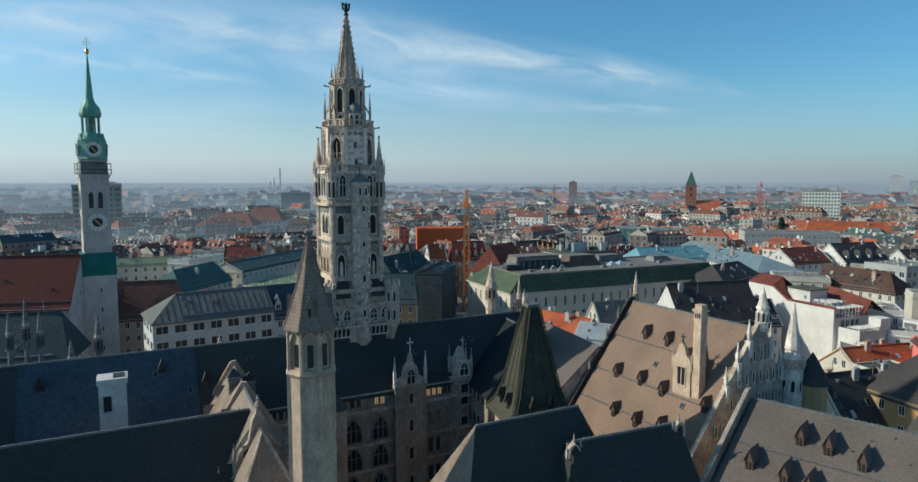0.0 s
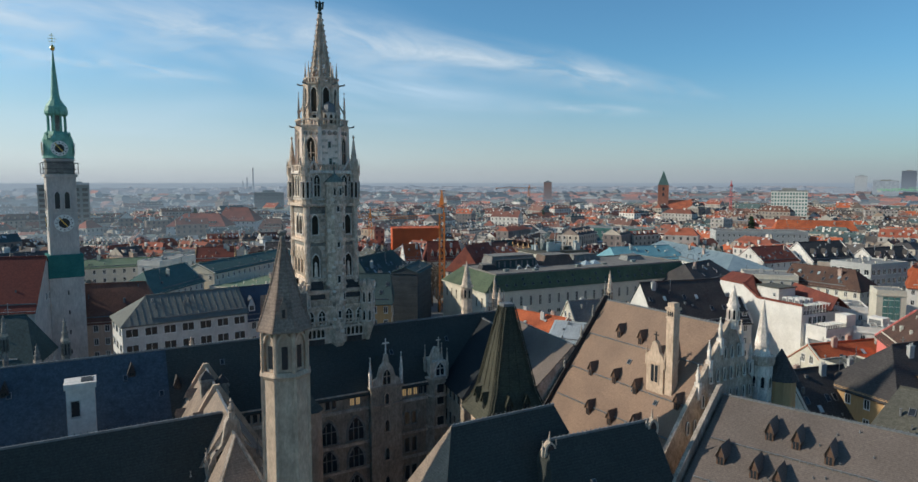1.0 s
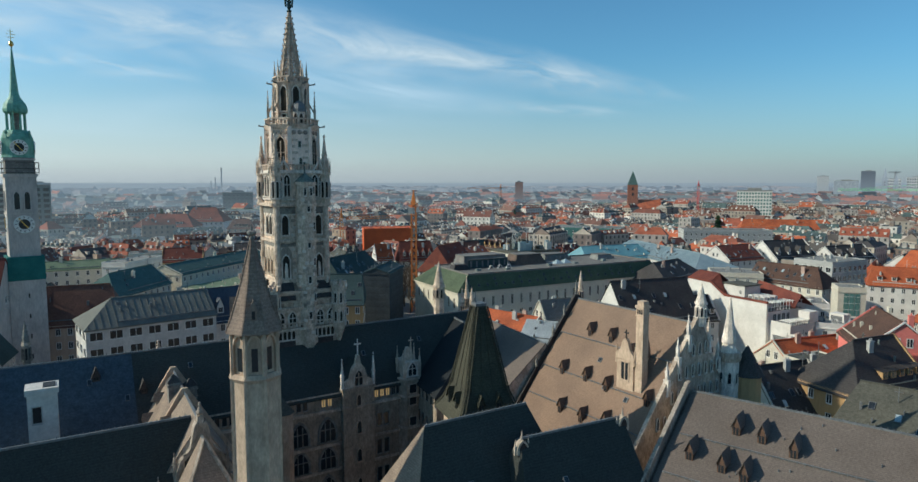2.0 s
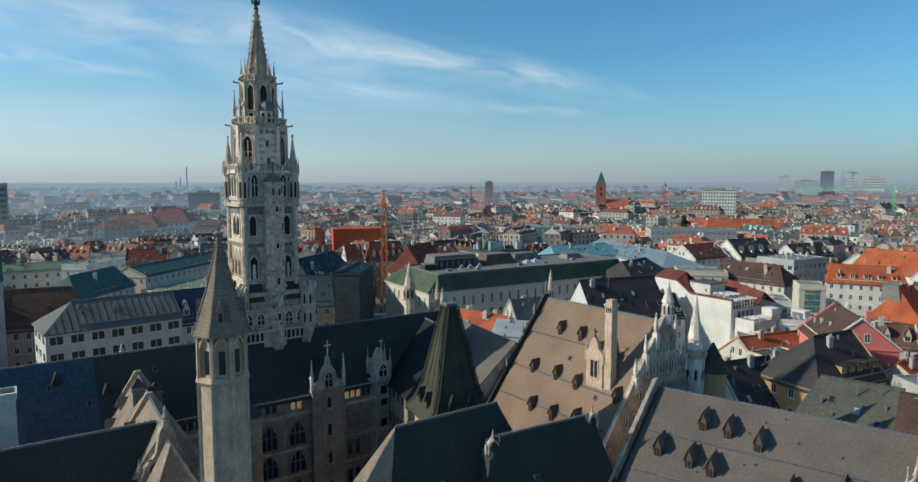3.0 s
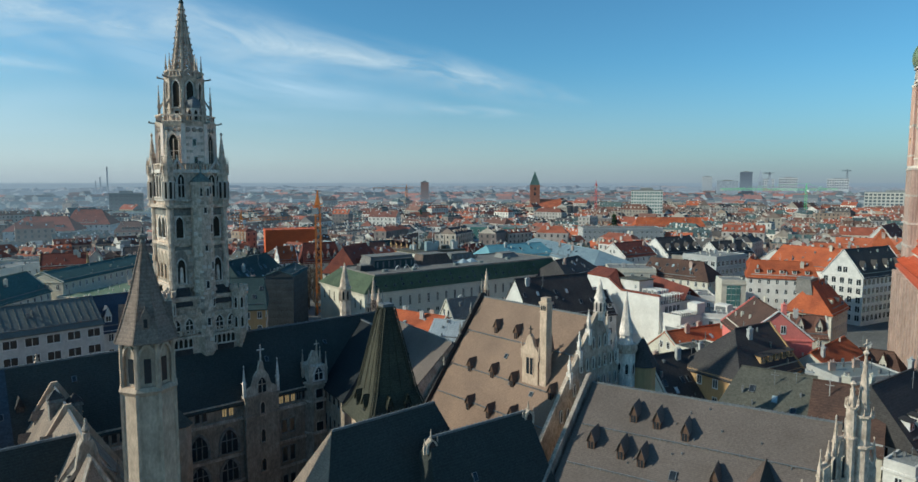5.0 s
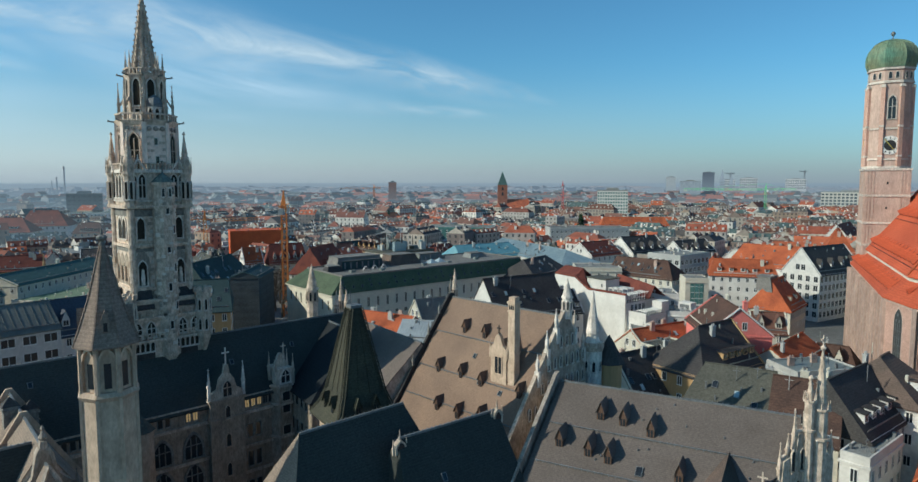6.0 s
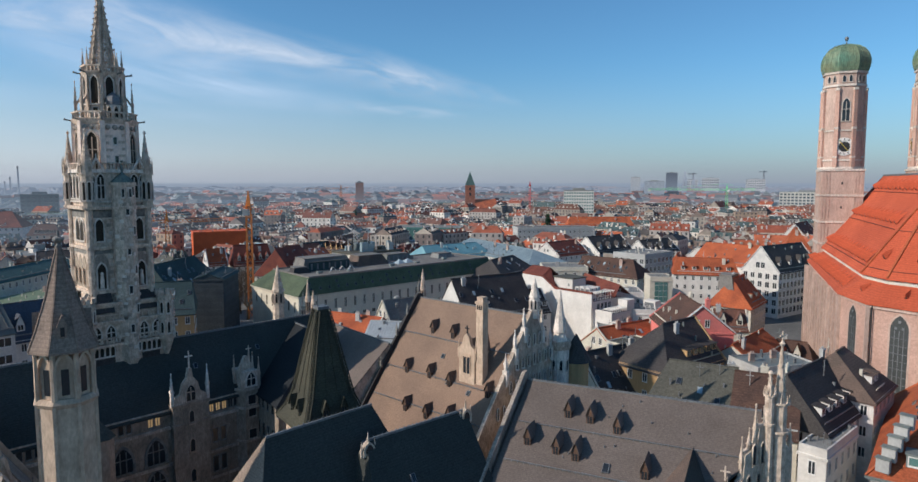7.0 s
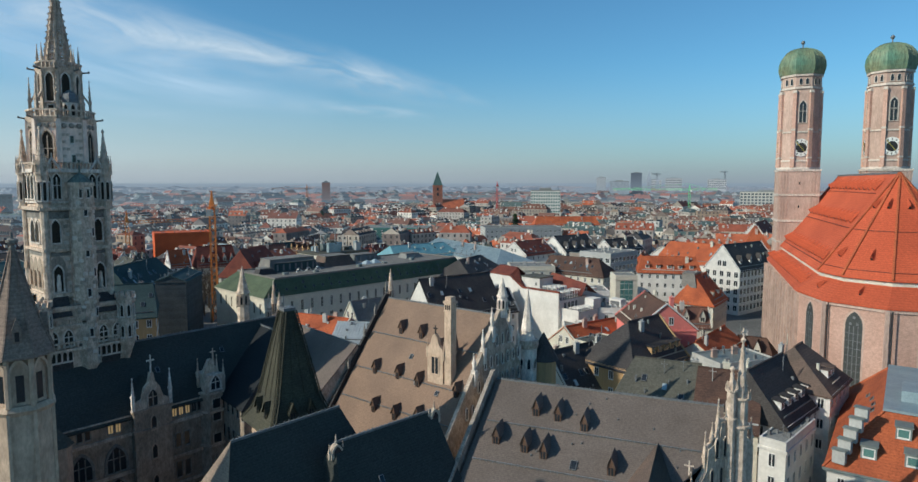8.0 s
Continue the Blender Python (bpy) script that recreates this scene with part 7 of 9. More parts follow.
house((-147.0, 268.0), (-121.0, 281.0), 23, 20.4, 8, 0, 0, CREAM, PALE_GREEN, "cream building with a dull green copper roof", rows=2)
house((-106.8, 241.0), (-101.9, 263.6), 26, 24.5, 4.6, 0, 0, WHITE, GREY_FLAT, "white block with a flat roof", rows=2)
house((-24.0, 174.0), (-12.2, 174.4), 30.2, 23.6, 8.5, 2, 0.5, OCHRE, TEAL_DARK, "ochre house with a steep dark teal roof and rooflights", rows=3, skylights=7, chimneys=1, spacing=2.6)
house((-24.5, 200.0), (-14.5, 223.0), 31.5, 22, 8, 1, 5, OCHRE, TEAL_DARK, "ochre building with a large dark teal roof and rooflights", rows=2, skylights=9)
house((-9.0, 189.0), (-5.0, 206.0), 30.0, 28.4, 4.0, 0, 0, GREY_WALL, TEAL_DARK, "narrow teal-roofed block wrapped in dark netting", rows=0, chimneys=0, end_wall=NETTING)
TAKEN.extend([(0, 300, 12), (0, 270, 9), (0, 320, 14), (-2, 240, 8)])
GU = math.degrees(math.atan2(0.407, 0.914))
GM = pose(15.6, 191.6, 0, 0, 0, GU)


def green_hall():
    """Long hall: cream walls, steep green copper mansard, flat gravel top."""
    t = thing("long_hall", GM, "long cream building with a dark green copper mansard roof", "building")
    L, W, ze, zt = 84.0, 31.0, 21.0, 26.2
    TAKEN.append((50, 222, 38))
    TAKEN.append((20, 210, 25))
    TAKEN.append((80, 235, 25))
    bm = bmesh.new()
    quadbox(bm, 0, L, 0, W, 0, ze)
    part("wall", bm, CREAM, t)
    bm = bmesh.new()
    quadbox(bm, -0.4, L + 0.4, -0.4, W + 0.4, ze, ze + 0.5)
    part("cornice", bm, CREAM, t)
    lo = [(-0.5, -0.5), (L + 0.5, -0.5), (L + 0.5, W + 0.5), (-0.5, W + 0.5)]
    hi = [(5.0, 2.6), (L - 1.5, 2.6), (L - 1.5, W - 3), (6.0, W - 3)]
    bm = bmesh.new()
    a = [bm.verts.new((x, y, ze + 0.5)) for x, y in lo]
    b = [bm.verts.new((x, y, zt)) for x, y in hi]
    for i in range(4):
        bm.faces.new((a[i], a[(i + 1) % 4], b[(i + 1) % 4], b[i]))
    bm.faces.new(a[::-1])
    bm.faces.new(b)
    part("mansard", bm, GREEN_ROOF, t)
    bm = bmesh.new()
    loops = []
    for q, z in ((0.0, zt - 0.3), (0.0, zt + 0.5), (0.5, zt + 0.5), (0.5, zt + 0.1)):
        loops.append([bm.verts.new((x + sx * q, y + sy * q, z)) for (x, y), (sx, sy) in zip(hi, ((1, 1), (-1, 1), (-1, -1), (1, -1)))])
    for p, r in zip(loops, loops[1:]):
        for i in range(4):
            bm.faces.new((p[i], p[(i + 1) % 4], r[(i + 1) % 4], r[i]))
    bm.faces.new(loops[-1])
    part("flat_roof", bm, GREY_TAN, t)
    tall, low = casement(1.0, 3.2, CREAM, GLASS, 1), casement(1.4, 1.3, CREAM, GLASS, 1)
    for i in range(23):
        x = 2.0 + i * 3.55
        part("window", tall, None, t, m=on_wall(x, 0, 16.4, 0))
        part("window", low, None, t, m=on_wall(x, 0, 13.4, 0))
    for i in range(8):
        part("window", tall, None, t, m=on_wall(0, 2.5 + i * 3.6, 16.4, 270))
    for i in range(24):
        x = 4.5 + i * 3.2
        k = (zt - ze - 0.5) / 3.1
        for f in ((0.35,) if i % 3 else (0.35, 0.68)):
            part("skylight", skylight_mesh(0.7, 0.9, 56.6), None, t, m=pose(x, -0.5 + 3.1 * f, ze + 0.5 + 3.1 * f * k + 0.04, 56.6, 0, 0))
    bm = bmesh.new()
    x = 0.5
    while x < L - 1:
        beam(bm, (x, -0.5, ze + 0.55), (5.0 + (x - 0.5) / (L - 1.5) * (L - 6.6), 2.6, zt + 0.03), 0.07)
        x += 2.4
    tagged(part("seam", bm, GREEN_ROOF, t), kind="stuff")
    bm = bmesh.new()
    for x, y, h in ((12, 9, 0.7), (22, 7, 0.6), (40, 8, 0.8), (52, 9, 0.5), (66, 10, 0.8)):
        quadbox(bm, x, x + 1.6, y, y + 1.2, zt + 0.1, zt + 0.1 + h)
    tagged(part("roof_hatch", bm, METAL, t), kind="stuff")


green_hall()


def roof_block(x0, y0, x1, y1, z0, z1, d, wall, label, ribs=0, top=GREY_TAN):
    """A plant room or penthouse standing on a flat or gently sloping roof."""
    L = math.hypot(x1 - x0, y1 - y0)
    t = thing("plant_room", pose(x0, y0, 0, 0, 0, math.degrees(math.atan2(y1 - y0, x1 - x0))), label, "plant room", "roof plant rooms")
    bm = bmesh.new()
    lean = min(1.5, d * 0.2)
    lo = [bm.verts.new(p) for p in ((0, 0, z0), (L, 0, z0), (L - 0.8, d, z0), (0.8, d, z0))]
    hi = [bm.verts.new(p) for p in ((lean, lean, z1), (L - lean * 1.3, lean, z1), (L - lean - 0.8, d, z1), (lean + 0.8, d, z1))]
    for i in range(4):
        j = (i + 1) % 4
        bm.faces.new((lo[i], lo[j], hi[j], hi[i]))
    bm.faces.new(hi)
    part("body", bm, wall, t)
    bm = bmesh.new()
    solid(bm, [(lean - 0.2, lean - 0.2), (L - lean * 1.3 + 0.2, lean - 0.2), (L - lean - 0.6, d + 0.2), (lean + 0.6, d + 0.2)], z1, z1 + 0.25)
    part("roof", bm, top, t)
    for i in range(ribs):
        bm = bmesh.new()
        x = L * (i + 0.5) / ribs
        quadbox(bm, x - 0.3, x + 0.3, -0.08, 0.0, z0 + 0.4, z1 - 0.4)
        part("louvre", bm, LEAD, t)
    return t


def on_hall(u, v):
    p = GM @ Vector((u, v, 0))
    return p.x, p.y


roof_block(*on_hall(10, 15), *on_hall(29.5, 15), 26.2, 30.2, 9, GREY_TAN, "grey slanted plant room on the flat hall roof")
roof_block(*on_hall(12, 14.9), *on_hall(27.5, 14.9), 26.4, 29.2, 0.3, TEAL_DARK, "dark teal glazed front of the plant room", 7)
roof_block(*on_hall(5.5, 13), *on_hall(12, 13), 26.2, 28.0, 5, SLATE, "low dark plant room on the flat hall roof")
roof_block(*on_hall(31, 15), *on_hall(44.5, 15), 26.2, 29.6, 8, SLATE_WARM, "dark brown plant room on the flat hall roof", 0)
roof_block(*on_hall(47, 20), *on_hall(60, 20), 26.2, 28.4, 7, SHEET_GREY, "low grey sheet-clad plant room on the flat hall roof", 6)
roof_block(*on_hall(67, 14), *on_hall(76, 14), 26.2, 27.8, 6, GREY_FLAT, "pale grey plant room on the flat hall roof", 3)
for u, v, w in ((47.5, 13, 3.4), (51.5, 13.4, 3.4)):
    x, y = on_hall(u, v)
    t = thing("glass_pyramid", pose(x, y, 25.5, 0, 0, 24), "pale glass pyramid rooflight on the flat roof", "rooflight", "pyramid rooflights")
    bm = bmesh.new()
    frustum(bm, 4, w, 0.1, 0.3, 2.2)
    part("glazing", bm, PALE_GLASS, t)
    bm = bmesh.new()
    frustum(bm, 4, w * 1.08, w * 1.08, 0, 0.3)
    part("curb", bm, METAL, t)
for u, v, l in ((17, 11, 3.4), (20.5, 11, 3.4), (24, 11, 3.4)):
    x, y = on_hall(u, v)
    t = thing("roof_rail", pose(x, y, 25.5, 0, 0, 24), "white steel stair rail on the flat roof", "rail", "roof rails")
    for a, b in (((0, 0, 0), (l * 0.5, 0, 2.2)), ((l * 0.5, 0, 2.2), (l, 0, 0.2)), ((0.3, 0.6, 0), (l * 0.5, 0.6, 2.2))):
        bm = bmesh.new()
        beam(bm, a, b, 0.13)
        part("bar", bm, FRAME, t)


def theatre_plant():
    """A roof crowded with air plant and masts."""
    px, py = (55.5, 294.8)
    t = thing("plant_building", pose(px, py, 0, 0, 0, 24), "grey-green building crowned with air plant and masts", "building")
    TAKEN.append((px, py, 16))
    rnd = random.Random(3)
    bm = bmesh.new()
    quadbox(bm, -13, 13, -9, 9, 0, 23)
    part("wall", bm, CREAM, t)
    bm = bmesh.new()
    quadbox(bm, -13.3, 13.3, -9.3, 9.3, 23, 24)
    part("roof", bm, GREEN_GREY, t)
    for i in range(16):
        x, y, w, d, h = rnd.uniform(-11, 10), rnd.uniform(-8, 6), rnd.uniform(1.2, 3.5), rnd.uniform(1.2, 3), rnd.uniform(1, 4.2)
        bm = bmesh.new()
        quadbox(bm, x, x + w, y, y + d, 24, 24 + h)
        quadbox(bm, x - 0.1, x + w + 0.1, y - 0.1, y + d + 0.1, 24 + h, 24.15 + h)
        part("plant_box", bm, rnd.choice((METAL, GREEN_GREY, GREY_WALL, BLUE_METAL)), t)
    for i in range(12):
        x, y, h = rnd.uniform(-12, 12), rnd.uniform(-8, 8), rnd.uniform(4, 10)
        bm = bmesh.new()
        frustum(bm, 6, 0.28, 0.14, 24, 24 + h, x, y)
        if i % 3 == 0:
            beam(bm, (x - 1.0, y, 23 + h), (x + 1.0, y, 23 + h), 0.2)
        part("mast", bm, GREY_WALL if i % 2 else IRON, t)
    for i in range(7):
        part("window", casement(1.6, 1.9), None, t, m=on_wall(-11 + i * 3.6, -9, 19.0, 0))


theatre_plant()

# behind the large brown roof
house((55.9, 169.7), (80.0, 176.0), 28, 17, 8.5, 0, 0, WHITE, SLATE, "white gabled house with a dark slate roof and rooflights", skylights=7)
house((76.0, 175.5), (87.5, 177.0), 22.5, 16.5, 5.5, 0, 0, WHITE, SLATE, "white house with a dark mansard roof", dormers=4, rdorm=1)
house((88.0, 220.0), (102.2, 231.6), 26.5, 21, 8, 5, 5, WHITE, SLATE, "white house with a dark slate roof", skylights=3)
house((113.0, 312.0), (119.0, 248.0), 26.5, 22, 9.5, 2, 12, WHITE, BLUE_METAL, "long white house with a pale blue sheet-metal roof", skylights=8, seams=1.3, chimneys=2)
house((76.7, 274.7), (106.1, 283.6), 27, 22, 9, 2, 2, WHITE, TEAL_LIGHT, "white house with a bright teal sheet roof", seams=1.4, skylights=5)
house((142.1, 281.9), (163.5, 290.3), 26, 20, 8, 0, 0, WHITE, RED_DARK, "white gabled house with a dark red roof and rooflights", skylights=5)
house((168.5, 289.0), (194.0, 297.0), 27.5, 19.5, 9, 0, 0, WHITE, SLATE, "white gabled house with a dark slate roof and dormers", dormers=4)
house((197.2, 285.3), (222.9, 294.0), 25, 19, 7, 0, 0, WHITE, SLATE, "white house with a dark slate roof", dormers=3)
house((130.0, 225.0), (140.5, 206.0), 26, 20.3, 6.5, 0, 5, CREAM, BROWN_DARK, "cream house with a dark brown hipped roof and rooflights", skylights=9, rows=3, spacing=2.6, dormers=0)
house((108.0, 179.0), (121.0, 173.0), 21.0, 19.8, 6.0, 0, 0, WHITE, GREY_FLAT, "white block with roof terraces", rows=2, chimneys=1)
house((112.0, 165.0), (123.5, 159.0), 17.8, 16.6, 6.0, 0, 0, WHITE, GREY_FLAT, "low white block with a glazed terrace", rows=2, chimneys=0)
house((96.0, 158.0), (117.0, 146.5), 14.8, 13.6, 4.5, 0, 0, WHITE, GREY_FLAT, "low white parapet block", rows=0, chimneys=2)
stair_tower = house((134.5, 188.5), (141.5, 185.5), 23.0, 21.8, 4.5, 0, 0, CREAM, GREY_FLAT, "cream stair tower with tall green glazing", rows=0, chimneys=0)
for i in range(3):
    bm = bmesh.new()
    quadbox(bm, -2.2 + i * 1.5, -0.85 + i * 1.5, -4.58, -4.5, 7, 21.0)
    gl = part("glazing", bm, GLASS_GREEN, stair_tower)
    for z in range(8, 21, 2):
        bm = bmesh.new()
        quadbox(bm, -2.2 + i * 1.5, -0.85 + i * 1.5, -4.62, -4.57, z, z + 0.12)
        part("bar", bm, FRAME, gl)
house((112.0, 226.0), (128.0, 220.0), 23.0, 21.8, 7, 0, 0, CREAM, GREY_FLAT, "cream block with a green glazed top floor", rows=2, chimneys=1)
house((158.0, 235.0), (178.0, 243.0), 25.0, 23.8, 8, 0, 0, GREY_WALL, GREY_FLAT, "grey block with glazed storeys and a flat roof", rows=4, spacing=2.6, win=(2.0, 2.2), chimneys=2)

house((104.0, 150.5), (122.0, 142.0), 12.6, 11.4, 3.0, 0, 0, WHITE, GREY_FLAT, "low white party wall block", rows=0, chimneys=3)


def pergola(x, y, z, ang, n, l, h, label):
    t = thing("terrace_pergola", pose(x, y, z, 0, 0, ang), label, "pergola", "roof terraces")
    for i in range(n):
        for y0 in (0, 2.6):
            bm = bmesh.new()
            quadbox(bm, l * i / (n - 1) - 0.07, l * i / (n - 1) + 0.07, y0 - 0.07, y0 + 0.07, 0, h)
            part("post", bm, FRAME, t)
        bm = bmesh.new()
        beam(bm, (l * i / (n - 1), -0.4, h), (l * i / (n - 1), 3.0, h), 0.15)
        part("rafter", bm, FRAME, t)
    for y0 in (0, 2.6):
        for z0 in (1.0, h - 0.1):
            bm = bmesh.new()
            beam(bm, (0, y0, z0), (l, y0, z0), 0.1)
            part("rail", bm, FRAME, t)


WT = pose(85.9, 187.0, 0, 0, 0, -68.3)


def at_terrace(x, y):
    p = WT @ Vector((x, y, 0))
    return p.x, p.y


def terrace_house():
    """White house behind a tall fire wall: red pitched roofs, roof room, terraces stepping down."""
    t = thing("terrace_house", WT, "white house with a bare fire wall and red roofs", "house", "town houses")
    TAKEN.extend([(97, 177, 14), (104, 166, 14)])
    bm = bmesh.new()
    slab(bm, [(0, 0), (27.7, 0), (27.7, 22.9), (13.7, 22.8), (8.5, 26.0), (0, 26.2)], 0.5)
    part("fire_wall", bm, WHITE, t, "tall bare white fire wall")
    bm = bmesh.new()
    for a, b in (((0, 26.25), (8.5, 26.05)), ((8.5, 26.05), (13.7, 22.85)), ((13.7, 22.85), (27.8, 22.95))):
        beam(bm, (a[0], 0.25, a[1]), (b[0], 0.25, b[1]), 0.6)
    part("coping", bm, RED_DARK, t, "dark red tiled coping")
    bm = bmesh.new()
    quadbox(bm, 0, 24.2, 0.5, 13, 0, 22.0)
    quadbox(bm, 24.2, 27.7, 0.5, 15, 0, 20.3)
    quadbox(bm, 27.7, 33.5, 1.5, 16, 0, 17.4)
    quadbox(bm, 27.7, 34.0, 1.2, 1.5, 0, 18.2)
    part("wall", bm, WHITE, t)
    bm = bmesh.new()
    quadbox(bm, 0.2, 24.0, 0.6, 12.8, 22.0, 22.2)
    quadbox(bm, 24.3, 27.5, 0.7, 14.8, 20.3, 20.45)
    quadbox(bm, 27.8, 33.3, 1.6, 15.8, 17.4, 17.55)
    part("flat_roof", bm, GREY_TAN, t, "grey-brown gravelled flat roof")
    bm = bmesh.new()
    sheet(bm, [(-0.2, 0.2, 26.35), (8.5, 0.2, 26.15), (7.4, 5.0, 28.2), (-0.2, 5.0, 28.3)], 0.2)
    sheet(bm, [(8.5, 0.2, 26.15), (13.7, 0.2, 23.0), (12.6, 2.4, 23.0), (7.4, 5.0, 28.2)], 0.2)
    sheet(bm, [(-0.2, 5.0, 28.3), (7.4, 5.0, 28.2), (9.0, 10.5, 23.5), (-0.2, 10.5, 23.5)], 0.2)
    part("red_roof", bm, RED_DARK, t, "dark red tiled pitched roof")
    bm = bmesh.new()
    sheet(bm, [(14.5, 9.6, 22.4), (29.0, 9.6, 21.0), (28.0, 13.6, 24.2), (14.5, 13.6, 26.4)], 0.2)
    sheet(bm, [(14.5, 13.6, 26.4), (28.0, 13.6, 24.2), (29.0, 17.5, 21.0), (14.5, 17.5, 22.4)], 0.2)
    part("red_roof", bm, RED_DARK, t, "dark red tiled pitched roof")
    bm = bmesh.new()
    quadbox(bm, 11.2, 18.4, 2.6, 9.0, 22.2, 25.8)
    room = part("roof_room", bm, WHITE, t, "white roof room with a flat olive lid")
    bm = bmesh.new()
    quadbox(bm, 10.9, 18.8, 2.3, 9.3, 25.8, 26.1)
    part("lid", bm, GREEN_GREY, room)
    part("window", casement(0.8, 1.2), None, room, m=pose(17.0, 2.6, 23.4))
    for i in range(4):
        part("window", casement(1.5, 2.2, FRAME, GLASS, 1), None, t, m=on_wall(24.2, 2.4 + 2.6 * i, 0, 0) @ pose(0, 0, 20.5, 0, 0, 90))
    bm = bmesh.new()
    quadbox(bm, 30.2, 33.4, 9.5, 13.2, 17.5, 20.6)
    part("roof_room", bm, WHITE, t)
    for i in range(4):
        part("window", casement(1.4, 2.0, FRAME, GLASS, 1), None, t, m=pose(27.72, 3.2 + 1.8 * i, 17.7, 0, 0, 90))
    for z in (13.8, 10.4):
        for i in range(5):
            part("window", casement(1.1, 1.7), None, t, m=pose(33.52, 3.0 + 2.6 * i, z, 0, 0, 90))


terrace_house()
for x, y, z, n, l, h, label in ((27.4, 0.9, 20.4, 12, 13.5, 2.3, "white steel pergola on the roof terrace"), (33.2, 1.8, 17.5, 9, 7.5, 1.1, "white steel terrace railing with posts")):
    px, py = at_terrace(x, y)
    pergola(px, py, z, 21.7, n, l, h, label)
pergola(113.5, 159.5, 16.7, -27, 8, 10.0, 1.5, "white steel terrace railing with posts")
SPOTS = [(*at_terrace(20.0 + 1.9 * (i % 3), 3.6 + 2.0 * (i // 3)), 22.2, 1.5, 1.3, 1.5) for i in range(9)]
SPOTS += [(112.5, 176.5, 20.0, 3.0, 2.4, 2.4), (117.0, 174.5, 20.0, 1.6, 1.6, 1.2), (117.5, 162.0, 16.8, 4.0, 3.0, 2.8), (101.0, 155.0, 13.8, 2.5, 2, 1.8), (108.0, 151.5, 13.8, 2.0, 1.6, 1.4)]
for x, y, z, w, d, h in SPOTS:
    t = thing("ventilation_unit", pose(x, y, z, 0, 0, -68), "white ventilation unit on a flat roof", "ventilation unit", "ventilation units")
    bm = bmesh.new()
    quadbox(bm, -w / 2, w / 2, -d / 2, d / 2, 0, h)
    part("housing", bm, WHITE, t)
    bm = bmesh.new()
    quadbox(bm, -w * 0.4, w * 0.4, -d / 2 - 0.03, -d / 2, h * 0.2, h * 0.8)
    part("grille", bm, LEAD, t)

# orange and pink houses towards the cathedral
house((209.0, 247.5), (219.5, 222.5), 27.0, 18.5, 8.6, 3, 0, WHITE, ORANGE, "white house with a long orange tiled roof behind a gable", rows=4, sides=3, skylights=2)
house((165.0, 212.0), (182.0, 200.0), 25.5, 20.0, 6.5, 1.5, 1.5, WHITE, ORANGE, "white house with an orange tiled roof and boxy dormers", dormers=5, rdorm=1, rows=4, spacing=2.6, chimneys=3)

house((203.0, 207.5), (233.5, 216.0), 29, 19, 8, 0, 0, GREY_WHITE, SLATE, "white gable-fronted house with a dark slate roof", rows=5, dormers=4, win=(1.9, 2.5), spacing=2.7)
house((144.5, 158.6), (154.5, 164.8), 25.5, 17.5, 6.5, 3.0, 2, CREAM, ORANGE, "cream corner house with an orange hipped roof", rows=4, dormers=2, rdorm=1, spacing=2.2, win=(1.0, 2.2))
roof_block(143.5, 157.0, 151.5, 162.0, 22.0, 26.2, 5, GREY_TAN, "grey flat roof top with skylights")
house((126.0, 160.5), (134.0, 156.5), 17.5, 16.3, 4.5, 0, 0, CREAM, GREY_FLAT, "low cream block with a roof terrace", rows=2, chimneys=1)
house((124.0, 143.5), (131.5, 139.0), 20, 15.5, 5.0, 0, 0, CREAM, BROWN_TILE, "cream house with a brown tiled roof", rows=3, dormers=2)
pink = house((97.0, 115.2), (103.6, 131.4), 27.6, 21.8, 7.0, 0, 0, CREAM, BROWN_DARK, "house with a bare pink gable wall", rows=0, end_wall=PINK)
part("chimney", chimney_mesh(0.9, 0.9, 2.6, PINK, 1), None, pink, "pink rendered chimney", pose(8.2, 1.2, 26.4))
bm = bmesh.new()
for y in (-7.3, 7.3):
    beam(bm, (8.85, y, 21.7), (8.85, 0, 27.75), 0.3)
part("coping", bm, FRAME, pink, "pale gable coping")
# Slate colour stands in for shadow on this brown roof.
house((82.0, 109.3), (93.0, 113.0), 26.0, 18.4, 7.2, 8, 0, OCHRE, SLATE, "ochre house with a roof darkened for shadow and dormers", dormers=5, rdorm=1, chimneys=1, rows=2)
house((81.0, 133.0), (99.0, 137.5), 20.0, 15.0, 6.5, 0, 0, CREAM, ORANGE, "low house with an orange tiled roof", skylights=2, chimneys=2)
house((63.8, 110.9), (76.9, 114.6), 21, 12, 7.5, 0, 0, CREAM, SLATE, "house with a dark slate roof and rooflights", skylights=6)
house((80.0, 121.0), (89.5, 123.6), 19.0, 17.8, 4.5, 0, 0, CREAM, GREEN_GREY, "cream roof pavilion with a flat green-grey roof", rows=1, chimneys=1)
house((72.0, 121.5), (79.0, 124.0), 17.5, 12.5, 5, 0, 0, OCHRE, BROWN_DARK, "ochre house with a dark roof", rows=2)
house((71.0, 92.4), (78.5, 84.2), 24, 17, 9, 3, 0, CREAM, GREEN_GREY, "house with a green-grey sheet roof", rows=2, chimneys=1, skylights=3, verges=False)
house((77.6, 83.6), (84.0, 76.5), 23.8, 17, 8.5, 0, 0, CREAM, BROWN_DARK, "house with a dark brown tiled roof and a broad dormer", rows=2, chimneys=1, dormers=1, rdorm=1, verges=False)
